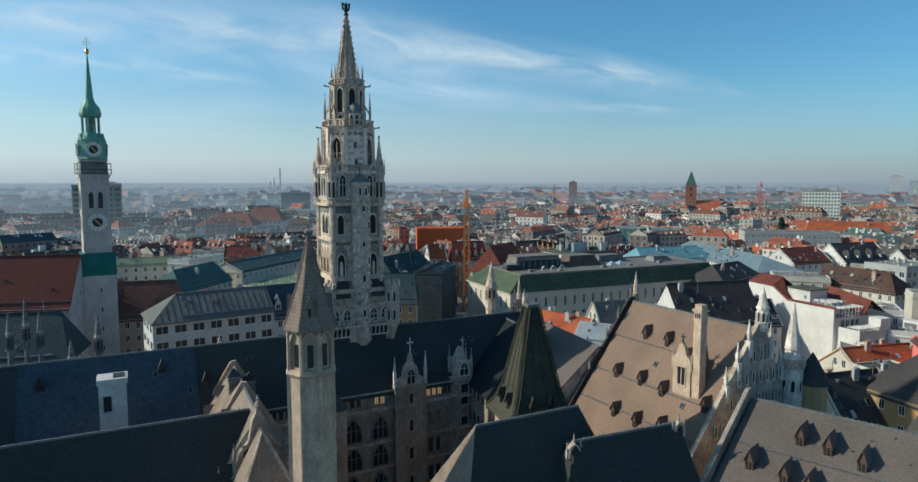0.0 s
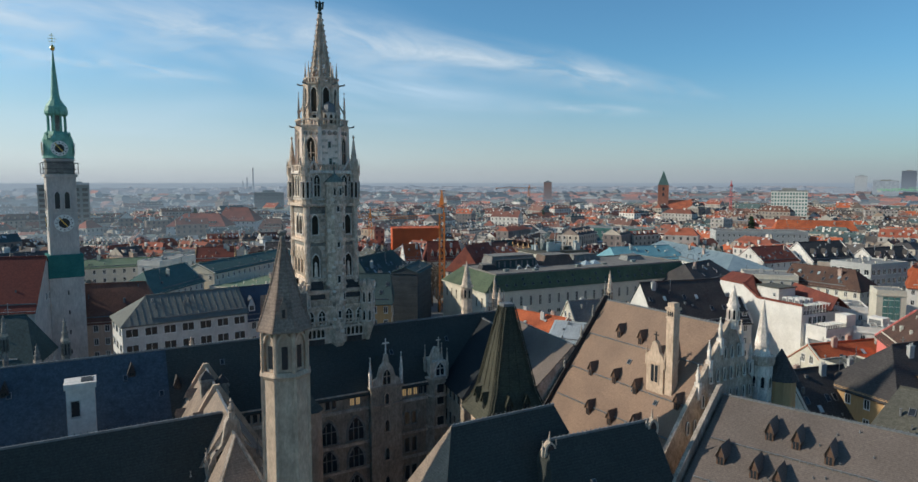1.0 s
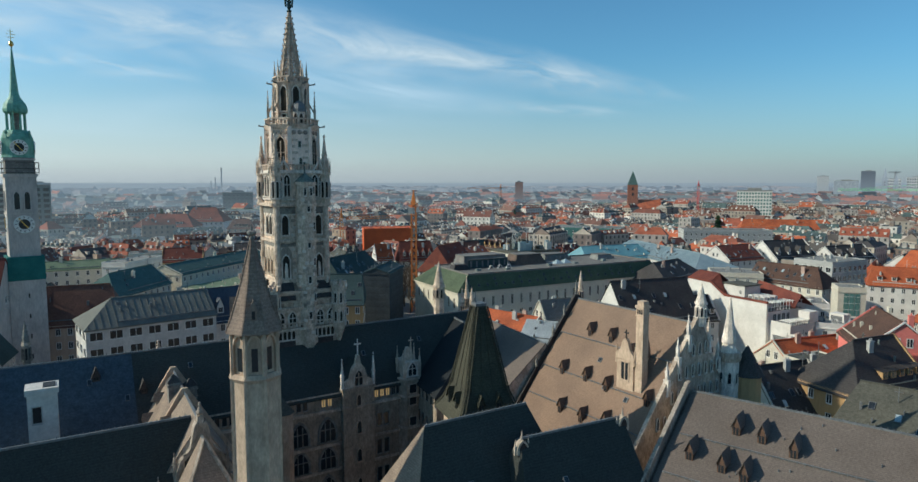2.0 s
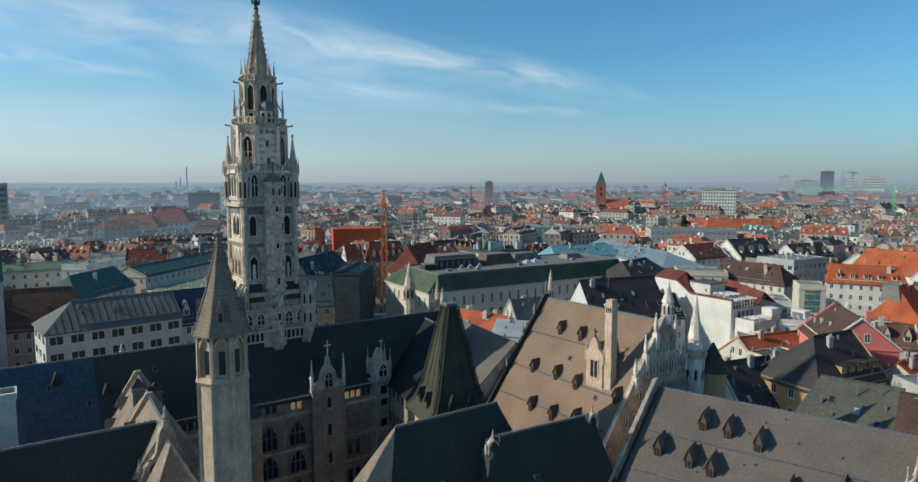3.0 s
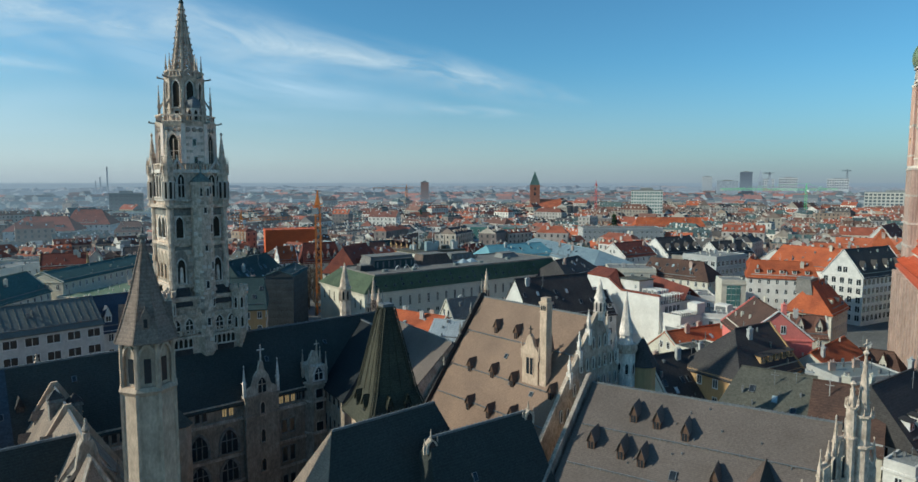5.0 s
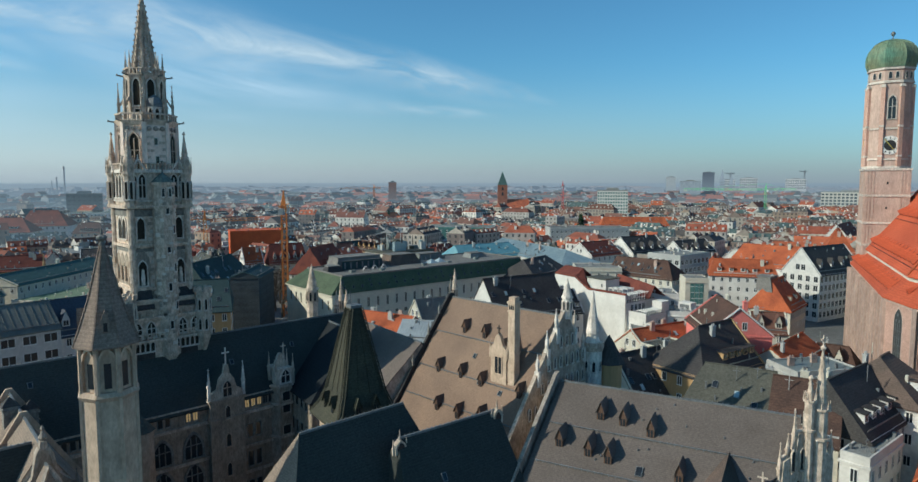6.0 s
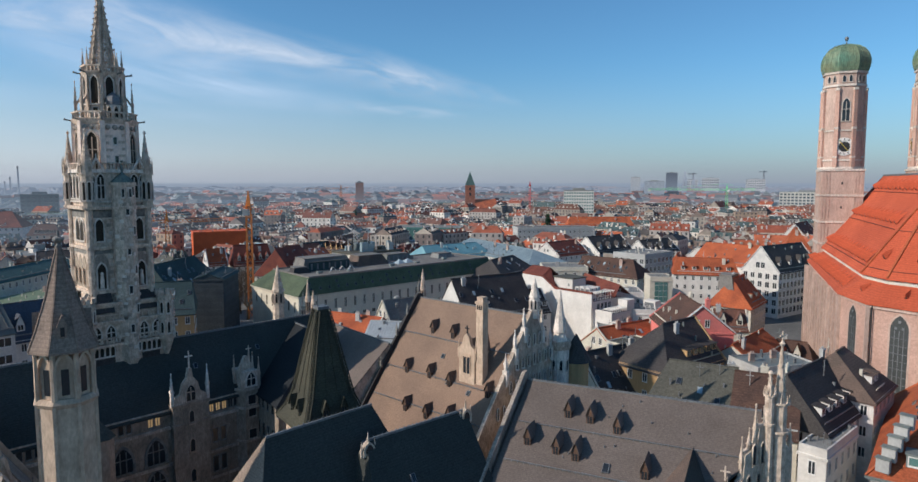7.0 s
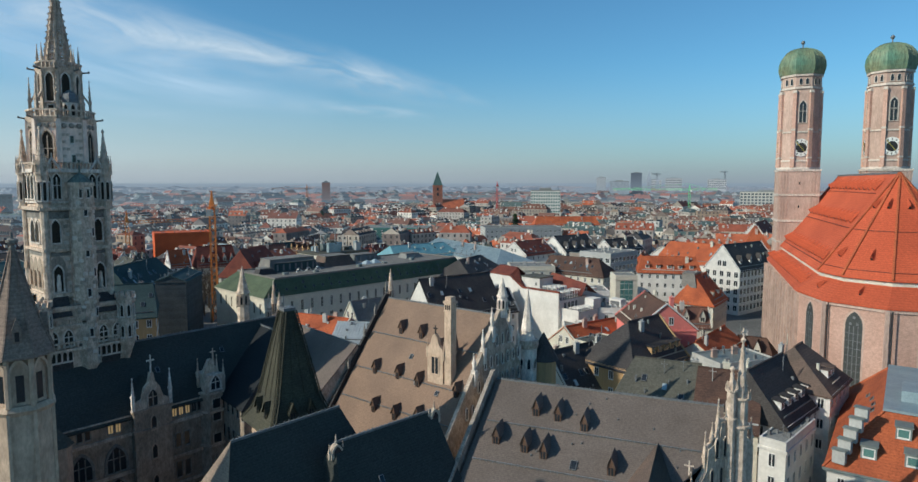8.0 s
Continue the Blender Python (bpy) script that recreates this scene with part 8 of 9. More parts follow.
house((96.5, 81.0), (101.0, 83.1), 26, 20, 7, 4.2, 4.2, GREY_WHITE, SLATE_WARM, "white corner house with a dark hipped slate roof", rows=3, dormers=2, rdorm=1, spacing=2.2)
house((80.5, 76.0), (94.5, 81.6), 25, 17.8, 6.5, 0.8, 0.8, GREY_WHITE, SLATE, "white house with a dark slate roof and a row of dormers", rows=2, dormers=5, rdorm=1, spacing=2.2, verges=False)
house((77.1, 67.6), (89.6, 73.0), 17.2, 16.0, 1.9, 0, 0, WHITE, GREY_FLAT, "narrow white corner house with tall windows", rows=3, chimneys=0, spacing=2.4, win=(1.1, 2.1))


def mansard_house():
    """White house under an orange mansard with a flat metal top and boxy glazed dormers."""
    t = thing("town_house", pose(79.0, 60.8, 0, 0, 0, -57), "white house with an orange tiled mansard roof and glazed dormers", "house", "town houses")
    TAKEN.append((95, 62, 22))
    L, W, ze, zt = 24.0, 40.0, 15.6, 22.3
    bm = bmesh.new()
    quadbox(bm, 0.5, L, 0.5, W, 0, ze)
    quadbox(bm, 0.2, L + 0.2, 0.2, W, ze - 0.6, ze - 0.1)
    part("wall", bm, WHITE, t)
    lo = [(0, 0), (L + 0.5, 0), (L + 0.5, W), (0, W)]
    hi = [(6.7, 9.2), (L - 6, 9.2), (L - 6, W - 4), (6.7, W - 4)]
    bm = bmesh.new()
    a = [bm.verts.new((x, y, ze)) for x, y in lo]
    b = [bm.verts.new((x, y, zt)) for x, y in hi]
    for i in range(4):
        bm.faces.new((a[i], a[(i + 1) % 4], b[(i + 1) % 4], b[i]))
    bm.faces.new(a[::-1])
    bm.faces.new(b)
    part("roof", bm, ORANGE, t)
    bm = bmesh.new()
    quadbox(bm, 6.4, L - 5.7, 8.9, W - 3.7, zt + 0.02, zt + 0.4)
    part("metal_top", bm, BLUE_METAL, t, "flat pale blue-grey metal roof top")
    bm = bmesh.new()
    quadbox(bm, 8.5, 14, 14, 20, zt + 0.4, zt + 2.0)
    part("plant_box", bm, BLUE_METAL, t)
    bm = bmesh.new()
    for p, q in zip(lo[:2] + lo[3:], hi[:2] + hi[3:]):
        beam(bm, (p[0], p[1], ze + 0.05), (q[0], q[1], zt + 0.05), 0.3)
    tagged(part("hip_ridge", bm, ORANGE, t), kind="")
    bm = bmesh.new()
    beam(bm, (-0.1, -0.1, ze - 0.1), (L, -0.1, ze - 0.1), 0.28)
    part("gutter", bm, METAL, t)
    k = (zt - ze) / 9.2
    for x, y in ((5.2, 2.2), (10.2, 2.2), (15.2, 2.2), (9.0, 5.6), (14.0, 5.6)):
        bm = bmesh.new()
        quadbox(bm, -0.95, 0.95, 0, 2.6, -0.3, 1.75)
        d = part("dormer", bm, METAL, t, "boxy metal-clad dormer", pose(x, y, ze + y * k))
        bm = bmesh.new()
        quadbox(bm, -1.1, 1.1, -0.15, 2.9, 1.75, 1.9)
        part("lid", bm, METAL, d)
        part("window", casement(1.5, 1.35, FRAME, GLASS_GREEN, 0), None, d, m=pose(0, 0, 0.2))
    tilt = math.degrees(math.atan((zt - ze) / 6.7))
    for y, f in ((14, 0.75), (17, 0.75), (21, 0.7), (25, 0.6)):
        part("skylight", skylight_mesh(1.5, 0.7, tilt), None, t, m=pose(6.7 * f, y, ze + (zt - ze) * f + 0.05) @ pose(0, 0, 0, 0, 0, -90) @ pose(0, 0, 0, tilt, 0, 0))
    me = casement(1.0, 1.6)
    for i in range(8):
        for z in (12.8, 9.4, 6.0):
            part("window", me, None, t, m=on_wall(2.2 + i * 2.7, 0.5, z, 0))


mansard_house()
for i in range(5):
    t = thing("step_dormer", pose(80.6 + i * 1.18, 59.6 + i * 0.12, 18.0 + i * 1.3, 0, 0, 20), "pale grey metal box dormer beside the party wall", "dormer", "step dormers")
    bm = bmesh.new()
    quadbox(bm, -0.45, 0.45, -0.8, 0.8, -1.6, 0.25)
    part("body", bm, GREY_WALL, t)
    bm = bmesh.new()
    quadbox(bm, -0.6, 0.6, -0.95, 0.95, 0.25, 0.37)
    part("lid", bm, METAL, t)
house((100.5, 109.6), (118.5, 119.6), 20.0, 16.4, 5.0, 0, 0, CREAM, ORANGE, "low house with a faded orange tiled roof", rows=2, chimneys=1)
house((121.7, 118.7), (125.8, 113.2), 17.5, 13.0, 5.0, 0, 2, CREAM, BROWN_DARK, "low house with a dark brown roof below the cathedral", rows=2, chimneys=1, dormers=2)
house((95.1, 100.7), (108.7, 99.2), 19.2, 18.2, 4.6, 0, 0, GREY_WALL, METAL, "low block with a flat grey metal roof", rows=1, chimneys=2)
TAKEN.extend([(188, 174, 16), (200, 185, 14)])
# between the spire and the green roof
house((21.8, 169.6), (33.5, 157.0), 21, 17, 6, 0, 0, CREAM, ORANGE, "low house with an orange-red tiled roof", chimneys=3)
house((29.5, 152.5), (40.5, 146.5), 21.5, 18.2, 6.6, 0, 0, CREAM, PALE_METAL, "glazed hall with a pale ribbed metal roof", seams=0.7, rows=0, chimneys=0)
house((35.5, 166.9), (45.0, 170.0), 23.5, 18, 4, 0, 0, CREAM, GREY_TAN, "small cream gabled roof house", rows=1)
house((48.0, 160.0), (56.0, 163.0), 19.0, 17.8, 6, 0, 0, CREAM, GREY_FLAT, "low cream block with a flat roof", rows=1)

# ---------------------------------------------------------------- far landmarks
def tower_block(x, y, w, d, z, ang, wall, label, rows, cols, frame=GREY_WALL, name="tower_block", glass=GLASS):
    t = thing(name, pose(x, y, 0, 0, 0, ang), label, "building")
    TAKEN.append((x, y, max(w, d) / 2 + 4))
    bm = bmesh.new()
    quadbox(bm, -w / 2, w / 2, -d / 2, d / 2, 0, z)
    part("wall", bm, wall, t)
    bm = bmesh.new()
    quadbox(bm, -w / 2 - 0.3, w / 2 + 0.3, -d / 2 - 0.3, d / 2 + 0.3, z, z + 1.0)
    quadbox(bm, -w / 5, w / 5, -d / 4, d / 4, z + 1.0, z + 3.5)
    part("roof", bm, GREY_FLAT, t)
    if rows:
        ww, wh = w / cols * 0.7, z / (rows + 4) * 0.62
        for r in range(rows):
            for c in range(cols):
                part("window", casement(ww, wh, frame, glass, 0), None, t, m=pose(-w / 2 + w * (c + 0.5) / cols, -d / 2 - 0.01, z - z / (rows + 4) * (r + 1), 0, 0, 0))


tower_block(-222.6, 872.0, 38, 20, 41.5, 14, TEAL_DARK, "dark grey-teal office block with a flat roof", 5, 7, LEAD)
# Plain metal grey on its walls and frames stands for haze.
tower_block(-305.3, 539.6, 36, 18, 52.5, 30, METAL, "grey slab block behind the church tower", 8, 6, METAL)
tower_block(245.5, 1378.3, 17, 17, 56.0, -10, BRICK_RED, "dark red brick tower", 0, 0, name="brick_tower")
tower_block(394.2, 696.1, 36, 16, 45.5, -29, WHITE, "white grid-fronted office block with green glazing", 8, 12, WHITE, glass=GLASS_GREEN)
tower_block(1574.8, 2068.8, 42, 30, 94, -37, SLATE_BLUE, "tall dark blue office tower", 0, 0)
tower_block(1466.1, 2147.2, 36, 30, 77, -35, GREY_WALL, "grey tower block on the horizon", 0, 0)
tower_block(1690, 1990, 60, 30, 72, -40, WHITE, "pale hospital block on the horizon", 4, 9)
tower_block(1640, 2040, 50, 30, 66, -40, WHITE, "lower pale hospital wing on the horizon", 3, 8)
tower_block(1800, 1880, 66, 30, 68, -44, WHITE, "pale slab block on the horizon", 4, 9)
# These far blocks take the haze-tinted suburb colours.
tower_block(1230, 1700, 60, 30, 60, -36, HAZED_WALL, "pale block on the horizon", 0, 0)
tower_block(-760, 1400, 40, 20, 54, 25, HAZED_WALL, "pale slab block far off", 0, 0)
tower_block(880, 800, 90, 18, 40, -50, CREAM, "long pale office block with window bands", 4, 16)
# Stacks in the haze-tinted suburb colours.
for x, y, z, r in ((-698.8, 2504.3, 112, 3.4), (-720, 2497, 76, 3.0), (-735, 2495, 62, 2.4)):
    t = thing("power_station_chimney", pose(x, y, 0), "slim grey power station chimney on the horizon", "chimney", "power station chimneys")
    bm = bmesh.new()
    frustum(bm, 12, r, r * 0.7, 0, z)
    part("stack", bm, HAZED_WALL, t)
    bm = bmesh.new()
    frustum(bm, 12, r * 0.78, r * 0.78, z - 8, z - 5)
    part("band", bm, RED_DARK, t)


def brick_church(x, y, ang, w, ze, zt, wall, cap, label):
    t = thing("parish_church", pose(x, y, 0, 0, 0, ang), label, "church", "distant churches")
    TAKEN.append((x, y, 22))
    bm = bmesh.new()
    quadbox(bm, -w / 2, w / 2, -w / 2, w / 2, 0, ze)
    part("tower", bm, wall, t)
    bm = bmesh.new()
    frustum(bm, 4, w * 0.72, 0.1, ze, zt)
    part("spire", bm, cap, t)
    bm = bmesh.new()
    quadbox(bm, w / 2, w / 2 + 30, -w * 0.8, w * 0.8, 0, ze * 0.4)
    part("nave", bm, wall, t)
    bm = bmesh.new()
    sheet(bm, [(w / 2, -w, ze * 0.4), (w / 2 + 30, -w, ze * 0.4), (w / 2 + 30, 0, ze * 0.62), (w / 2, 0, ze * 0.62)], 0.3)
    sheet(bm, [(w / 2 + 30, w, ze * 0.4), (w / 2, w, ze * 0.4), (w / 2, 0, ze * 0.62), (w / 2 + 30, 0, ze * 0.62)], 0.3)
    part("roof", bm, ORANGE, t)
    for z in (ze * 0.72, ze * 0.86):
        for f in range(4):
            part("window", lancet(w * 0.2, ze * 0.09, 0, wall), None, t, m=Matrix.Rotation(f * math.pi / 2, 4, "Z") @ pose(0, -w / 2, z))


brick_church(306.5, 846.2, -18, 13.5, 52, 71, BRICK_RED, TEAL, "brick church tower with a green copper spire")
# Horizon churches in the haze-tinted suburb colours.
brick_church(1488.7, 1882.5, -38, 16, 62, 102, HAZED_WALL, HAZED_WALL, "grey twin-spired church on the horizon")
brick_church(1512, 1865, -38, 14, 50, 84, HAZED_WALL, HAZED_WALL, "grey church spire on the horizon")


def crane(x, y, h, jib, back, ang, paint, label, w=1.6):
    t = thing("tower_crane", pose(x, y, 0, 0, 0, ang), label, "crane", "tower cranes")

    def lattice(name, a, b, s, n):
        bm = bmesh.new()
        a, b = Vector(a), Vector(b)
        d = (b - a) / n
        up = Vector((0, 0, 1)) if abs(d.normalized().z) < 0.9 else Vector((1, 0, 0))
        p = d.normalized().cross(up).normalized() * (s / 2)
        q = p.cross(d.normalized()).normalized() * (s / 2)
        for e in (p + q, p - q, -p - q, -p + q):
            beam(bm, a + e, b + e, s * 0.16)
        for i in range(n):
            k = (p + q, p - q, -p - q, -p + q)
            for j in range(4):
                beam(bm, a + d * i + k[j], a + d * (i + 1) + k[(j + 1) % 4], s * 0.1)
        part(name, bm, paint, t)
    lattice("mast", (0, 0, 0), (0, 0, h), w, int(h / 2.5))
    lattice("jib", (0, 0, h), (jib, 0, h + 0.5), w * 0.8, int(jib / 2.5))
    lattice("counter_jib", (0, 0, h), (-back, 0, h), w * 0.8, int(back / 2.5))
    bm = bmesh.new()
    frustum(bm, 4, w * 0.7, 0.2, h, h + 7)
    part("tower_head", bm, paint, t)
    for e in (jib * 0.6, -back * 0.9):
        bm = bmesh.new()
        beam(bm, (0, 0, h + 6.8), (e, 0, h + 0.8), 0.18)
        part("tie_bar", bm, paint, t)
    bm = bmesh.new()
    quadbox(bm, -back, -back + 3.5, -1.0, 1.0, h - 2.6, h - 0.2)
    part("counterweight", bm, GREY_WALL, t)
    bm = bmesh.new()
    quadbox(bm, 0.8, 2.6, -1.9, -0.5, h - 2.4, h - 0.2)
    part("cab", bm, FRAME, t)


crane(3.2, 270.0, 45, 8, 8, 80, CRANE_ORANGE, "orange tower crane with a short jib over the street", 2.0)
crane(-40.0, 400.0, 33, 30, 8, 10, CRANE_ORANGE, "orange tower crane beside the orange-sheeted building", 1.8)
crane(162.0, 1088.0, 46, 12, 58, 4, CRANE_ORANGE, "orange tower crane far off", 2.6)
crane(383.8, 814.1, 51, 14, 10, 60, CRANE_RED, "red and orange tower crane far off", 2.2)
crane(531.5, 597.9, 47.5, 30, 88, -42, CRANE_GREEN, "green tower crane with a long jib", 2.2)
crane(1740, 2150, 92, 26, 40, 20, LEAD, "grey crane on the horizon", 5)
crane(2150, 2200, 104, 20, 34, 10, LEAD, "grey crane on the horizon", 4)

# red-roofed blocks in the middle distance
house((-192.0, 500.0), (-166.0, 500.0), 31.5, 22.5, 12, 10, 8, GREY_WHITE, RED_DARK, "large institution with a hipped red roof and a row of dormers", dormers=12, rows=3, spacing=4.2, chimneys=1, group="institution blocks", sides=2, rdorm=1)
house((-172.0, 534.0), (-154.0, 534.0), 35.0, 24.5, 13, 3, 9, GREY_WHITE, RED_DARK, "large pale block with a hipped red roof", rows=4, spacing=3.6, group="institution blocks", sides=2)
house((-133.0, 505.0), (-121.5, 507.0), 27.0, 20.5, 9, 4, 4, BEIGE, BROWN_TILE, "pinkish block with a hipped red roof and dormers", dormers=5, rows=3, spacing=3.2, group="institution blocks", sides=2, rdorm=1)
house((-190.0, 690.0), (-150.0, 686.0), 27.0, 25.8, 9, 0, 0, GREY_WHITE, PALE_GREEN, "long pale office building with a flat green roof", rows=3, spacing=3.0, chimneys=0, sides=2)
house((-28.0, 417.0), (3.0, 421.0), 26, 25, 9, 0, 0, GREY_WALL, SHEETING, "building under orange sheeting", rows=0, chimneys=0, end_wall=SHEETING)
house((14.0, 290.0), (26.0, 312.0), 26, 15, 9, 2, 2, CREAM, RED_DARK, "street house with a steep red roof", dormers=4, rows=3)
house((-4.0, 343.0), (13.0, 347.0), 23.5, 14, 7, 1, 1, CREAM, RED_DARK, "street house with a red roof and many dormers", rows=3, dormers=5, chimneys=4)
house((-17.0, 338.0), (-8.0, 341.0), 22.5, 15, 5, 0, 0, WHITE, ORANGE, "small white house with a pale red roof", rows=2, chimneys=3)
house((108.0, 452.0), (150.0, 430.0), 24, 22.8, 12, 0, 0, GLASS_GREEN, GREY_FLAT, "glazed office block with a flat roof", rows=2, spacing=4, sides=2)
house((180.0, 405.0), (232.0, 392.0), 25, 23.8, 10, 0, 0, GREY_WALL, GREY_TAN, "modern block with a green-grey flat roof and glazing", rows=3, spacing=3, sides=2)
house((279.0, 508.0), (329.0, 491.0), 25, 18, 8, 3, 3, WHITE, ORANGE, "long block with an orange roof", rows=2, spacing=5, sides=2)
house((350.0, 330.0), (385.0, 352.0), 28, 16, 10, 0, 0, WHITE, RED_DARK, "white gabled house with a dark red roof", rows=3, sides=2)
house((240.1, 226.3), (240.9, 225.7), 35, 25, 6.5, 5.5, 5.5, CREAM, ORANGE, "tower-like house with a pointed orange roof", rows=2, sides=2)


# ---------------------------------------------------------------- trees
def bare_tree(x, y, h, label):
    t = thing("bare_tree", pose(x, y, 0), label, "tree", "street trees")
    rnd = random.Random(int(x * 10))
    bm = bmesh.new()
    frustum(bm, 6, h * 0.03, h * 0.02, 0, h * 0.35)
    part("trunk", bm, BARK, t)
    bm = bmesh.new()

    def limb(p, d, l, w, depth):
        e = p + d * l
        beam(bm, p, e, w)
        if depth:
            for _ in range(3):
                n = (d + Vector((rnd.uniform(-0.7, 0.7), rnd.uniform(-0.7, 0.7), rnd.uniform(0.0, 0.5)))).normalized()
                limb(p.lerp(e, rnd.uniform(0.5, 1.0)), n, l * rnd.uniform(0.55, 0.8), w * 0.6, depth - 1)
    for k in range(5):
        a = k * 1.26
        limb(Vector((0, 0, h * 0.33)), Vector((math.cos(a) * 0.6, math.sin(a) * 0.6, 0.8)).normalized(), h * 0.3, h * 0.014, 3)
    part("crown", bm, BARK, t)


for x, y, h in ((1.6, 268.0, 15), (4.0, 254.0, 13), (-1.0, 282.0, 14), (2.5, 296.0, 13), (9.0, 240.0, 11)):
    bare_tree(x, y, h, "leafless street tree with fine twigs")
for x, y, h in ((-1.5, 288.0, 17), (1.0, 300.0, 18), (-3.5, 306.0, 16), (3.5, 314.0, 17), (-1.0, 324.0, 16)):
    bare_tree(x, y, h, "leafless street tree with fine twigs")


def parked_van(x, y, ang):
    t = thing("parked_van", pose(x, y, 0, 0, 0, ang), "white van parked in the street", "van")
    bm = bmesh.new()
    slab(bm, [(-2.5, 0.4), (2.5, 0.4), (2.6, 1.1), (1.9, 1.3), (1.2, 2.2), (-2.4, 2.3)], 1.9)
    body = part("body", bm, WHITE, t, m=pose(0, -0.95, 0))
    bm = bmesh.new()
    quadbox(bm, 0.2, 1.3, -0.98, -0.95, 1.3, 1.95)
    part("window", bm, GLASS, t)
    for wx in (-1.6, 1.6):
        for wy in (-0.95, 0.75):
            bm = bmesh.new()
            lathe(bm, [(0.36, 0), (0.36, 0.2)], 12)
            part("wheel", bm, IRON, t, m=pose(wx, wy + 0.2, 0.36, 90, 0, 0))


parked_van(-4.5, 312.0, 70)


def fir_tree(x, y, h):
    t = thing("fir_tree", pose(x, y, 0), "dark green conifer among the roofs", "tree", "conifers")
    rnd = random.Random(int(y))
    bm = bmesh.new()
    frustum(bm, 6, 0.5, 0.1, 0, h * 0.95)
    part("trunk", bm, BARK, t)
    bm = bmesh.new()
    for i in range(260):
        f = rnd.random() ** 0.8
        r = (1 - f) * h * 0.24 * rnd.uniform(0.5, 1.0) + 0.2
        a = rnd.uniform(0, 2 * math.pi)
        p = Vector((r * math.cos(a), r * math.sin(a), h * (0.15 + 0.83 * f)))
        s = h * 0.045
        v = [bm.verts.new(p + Vector((rnd.uniform(-s, s), rnd.uniform(-s, s), rnd.uniform(-s, s)))) for _ in range(4)]
        for q in ((0, 1, 2), (0, 2, 3), (0, 3, 1), (1, 3, 2)):
            bm.faces.new([v[j] for j in q])
    part("crown", bm, FIR, t)


fir_tree(240.0, 474.0, 30)
fir_tree(-258.0, 700.0, 28)
fir_tree(120.0, 700.0, 25)


# ---------------------------------------------------------------- the old town, house by house
def old_town():
    rnd = random.Random(11)
    walls = [(WHITE, "white"), (CREAM, "cream"), (CREAM, "cream"), (BEIGE, "beige"), (OCHRE, "ochre"), (WHITE, "white")]
    roofs = [(RED_DARK, "dark red tiled"), (SLATE, "dark slate"), (TEAL_DARK, "dark teal copper"), (RED_DARK, "dark red tiled"), (BROWN_DARK, "dark brown tiled"), (ORANGE, "orange tiled"), (RED_DARK, "dark red tiled"), (GREEN_GREY, "green-grey sheet"), (BROWN_TILE, "brown tiled"), (GREY_TAN, "flat grey-brown"), (GREY_FLAT, "flat gravel"), (SLATE, "dark slate"), (BLUE_METAL, "pale blue metal")]
    n = 0
    r = 205.0
    while r < 440 and n < 84:
        step = 19.0 + (r - 200) * 0.012
        k = int(r * radians(116) / (step * 1.12))
        for i in range(k):
            az = radians(-45 + 116 * (i + rnd.uniform(0.2, 0.8)) / k)
            rr = r + rnd.uniform(-0.3, 0.3) * step
            x, y = rr * math.sin(az), rr * math.cos(az)
            l, w = rnd.uniform(7.5, 11), rnd.uniform(5.0, 7.0)
            if any((x - tx) ** 2 + (y - ty) ** 2 < (tr + 7.5) ** 2 for tx, ty, tr in TAKEN):
                continue
            ang = 0.47 + rnd.choice((0, math.pi / 2)) + rnd.uniform(-0.12, 0.12) + 0.25 * math.sin(x * 0.008)
            (wm, wn), (rm, rn) = rnd.choice(walls), rnd.choice(roofs)
            ze = rnd.uniform(13, 18.5)
            flat = "flat" in rn
            zr = ze + 1.2 if flat else ze + w * rnd.uniform(0.6, 1.05)
            dx, dy = math.cos(ang) * l, math.sin(ang) * l
            hip = rnd.choice((0, 0, 3))
            house((x - dx, y - dy), (x + dx, y + dy), round(zr, 1), round(ze, 1), w, hip, hip, wm, rm, wn + " rendered town house with a " + rn + " roof", rows=2, dormers=0 if flat else rnd.choice((0, 0, 3, 4)), skylights=0 if flat else rnd.choice((0, 0, 3)), chimneys=rnd.choice((2, 3, 4)), spacing=3.6, sides=1 if r > 300 else 2, rdorm=rnd.choice((0, 1)), win=(1.2, 1.7))
            TAKEN[-1] = (x, y, l * 0.62)
            n += 1
        r += step * 0.98


old_town()


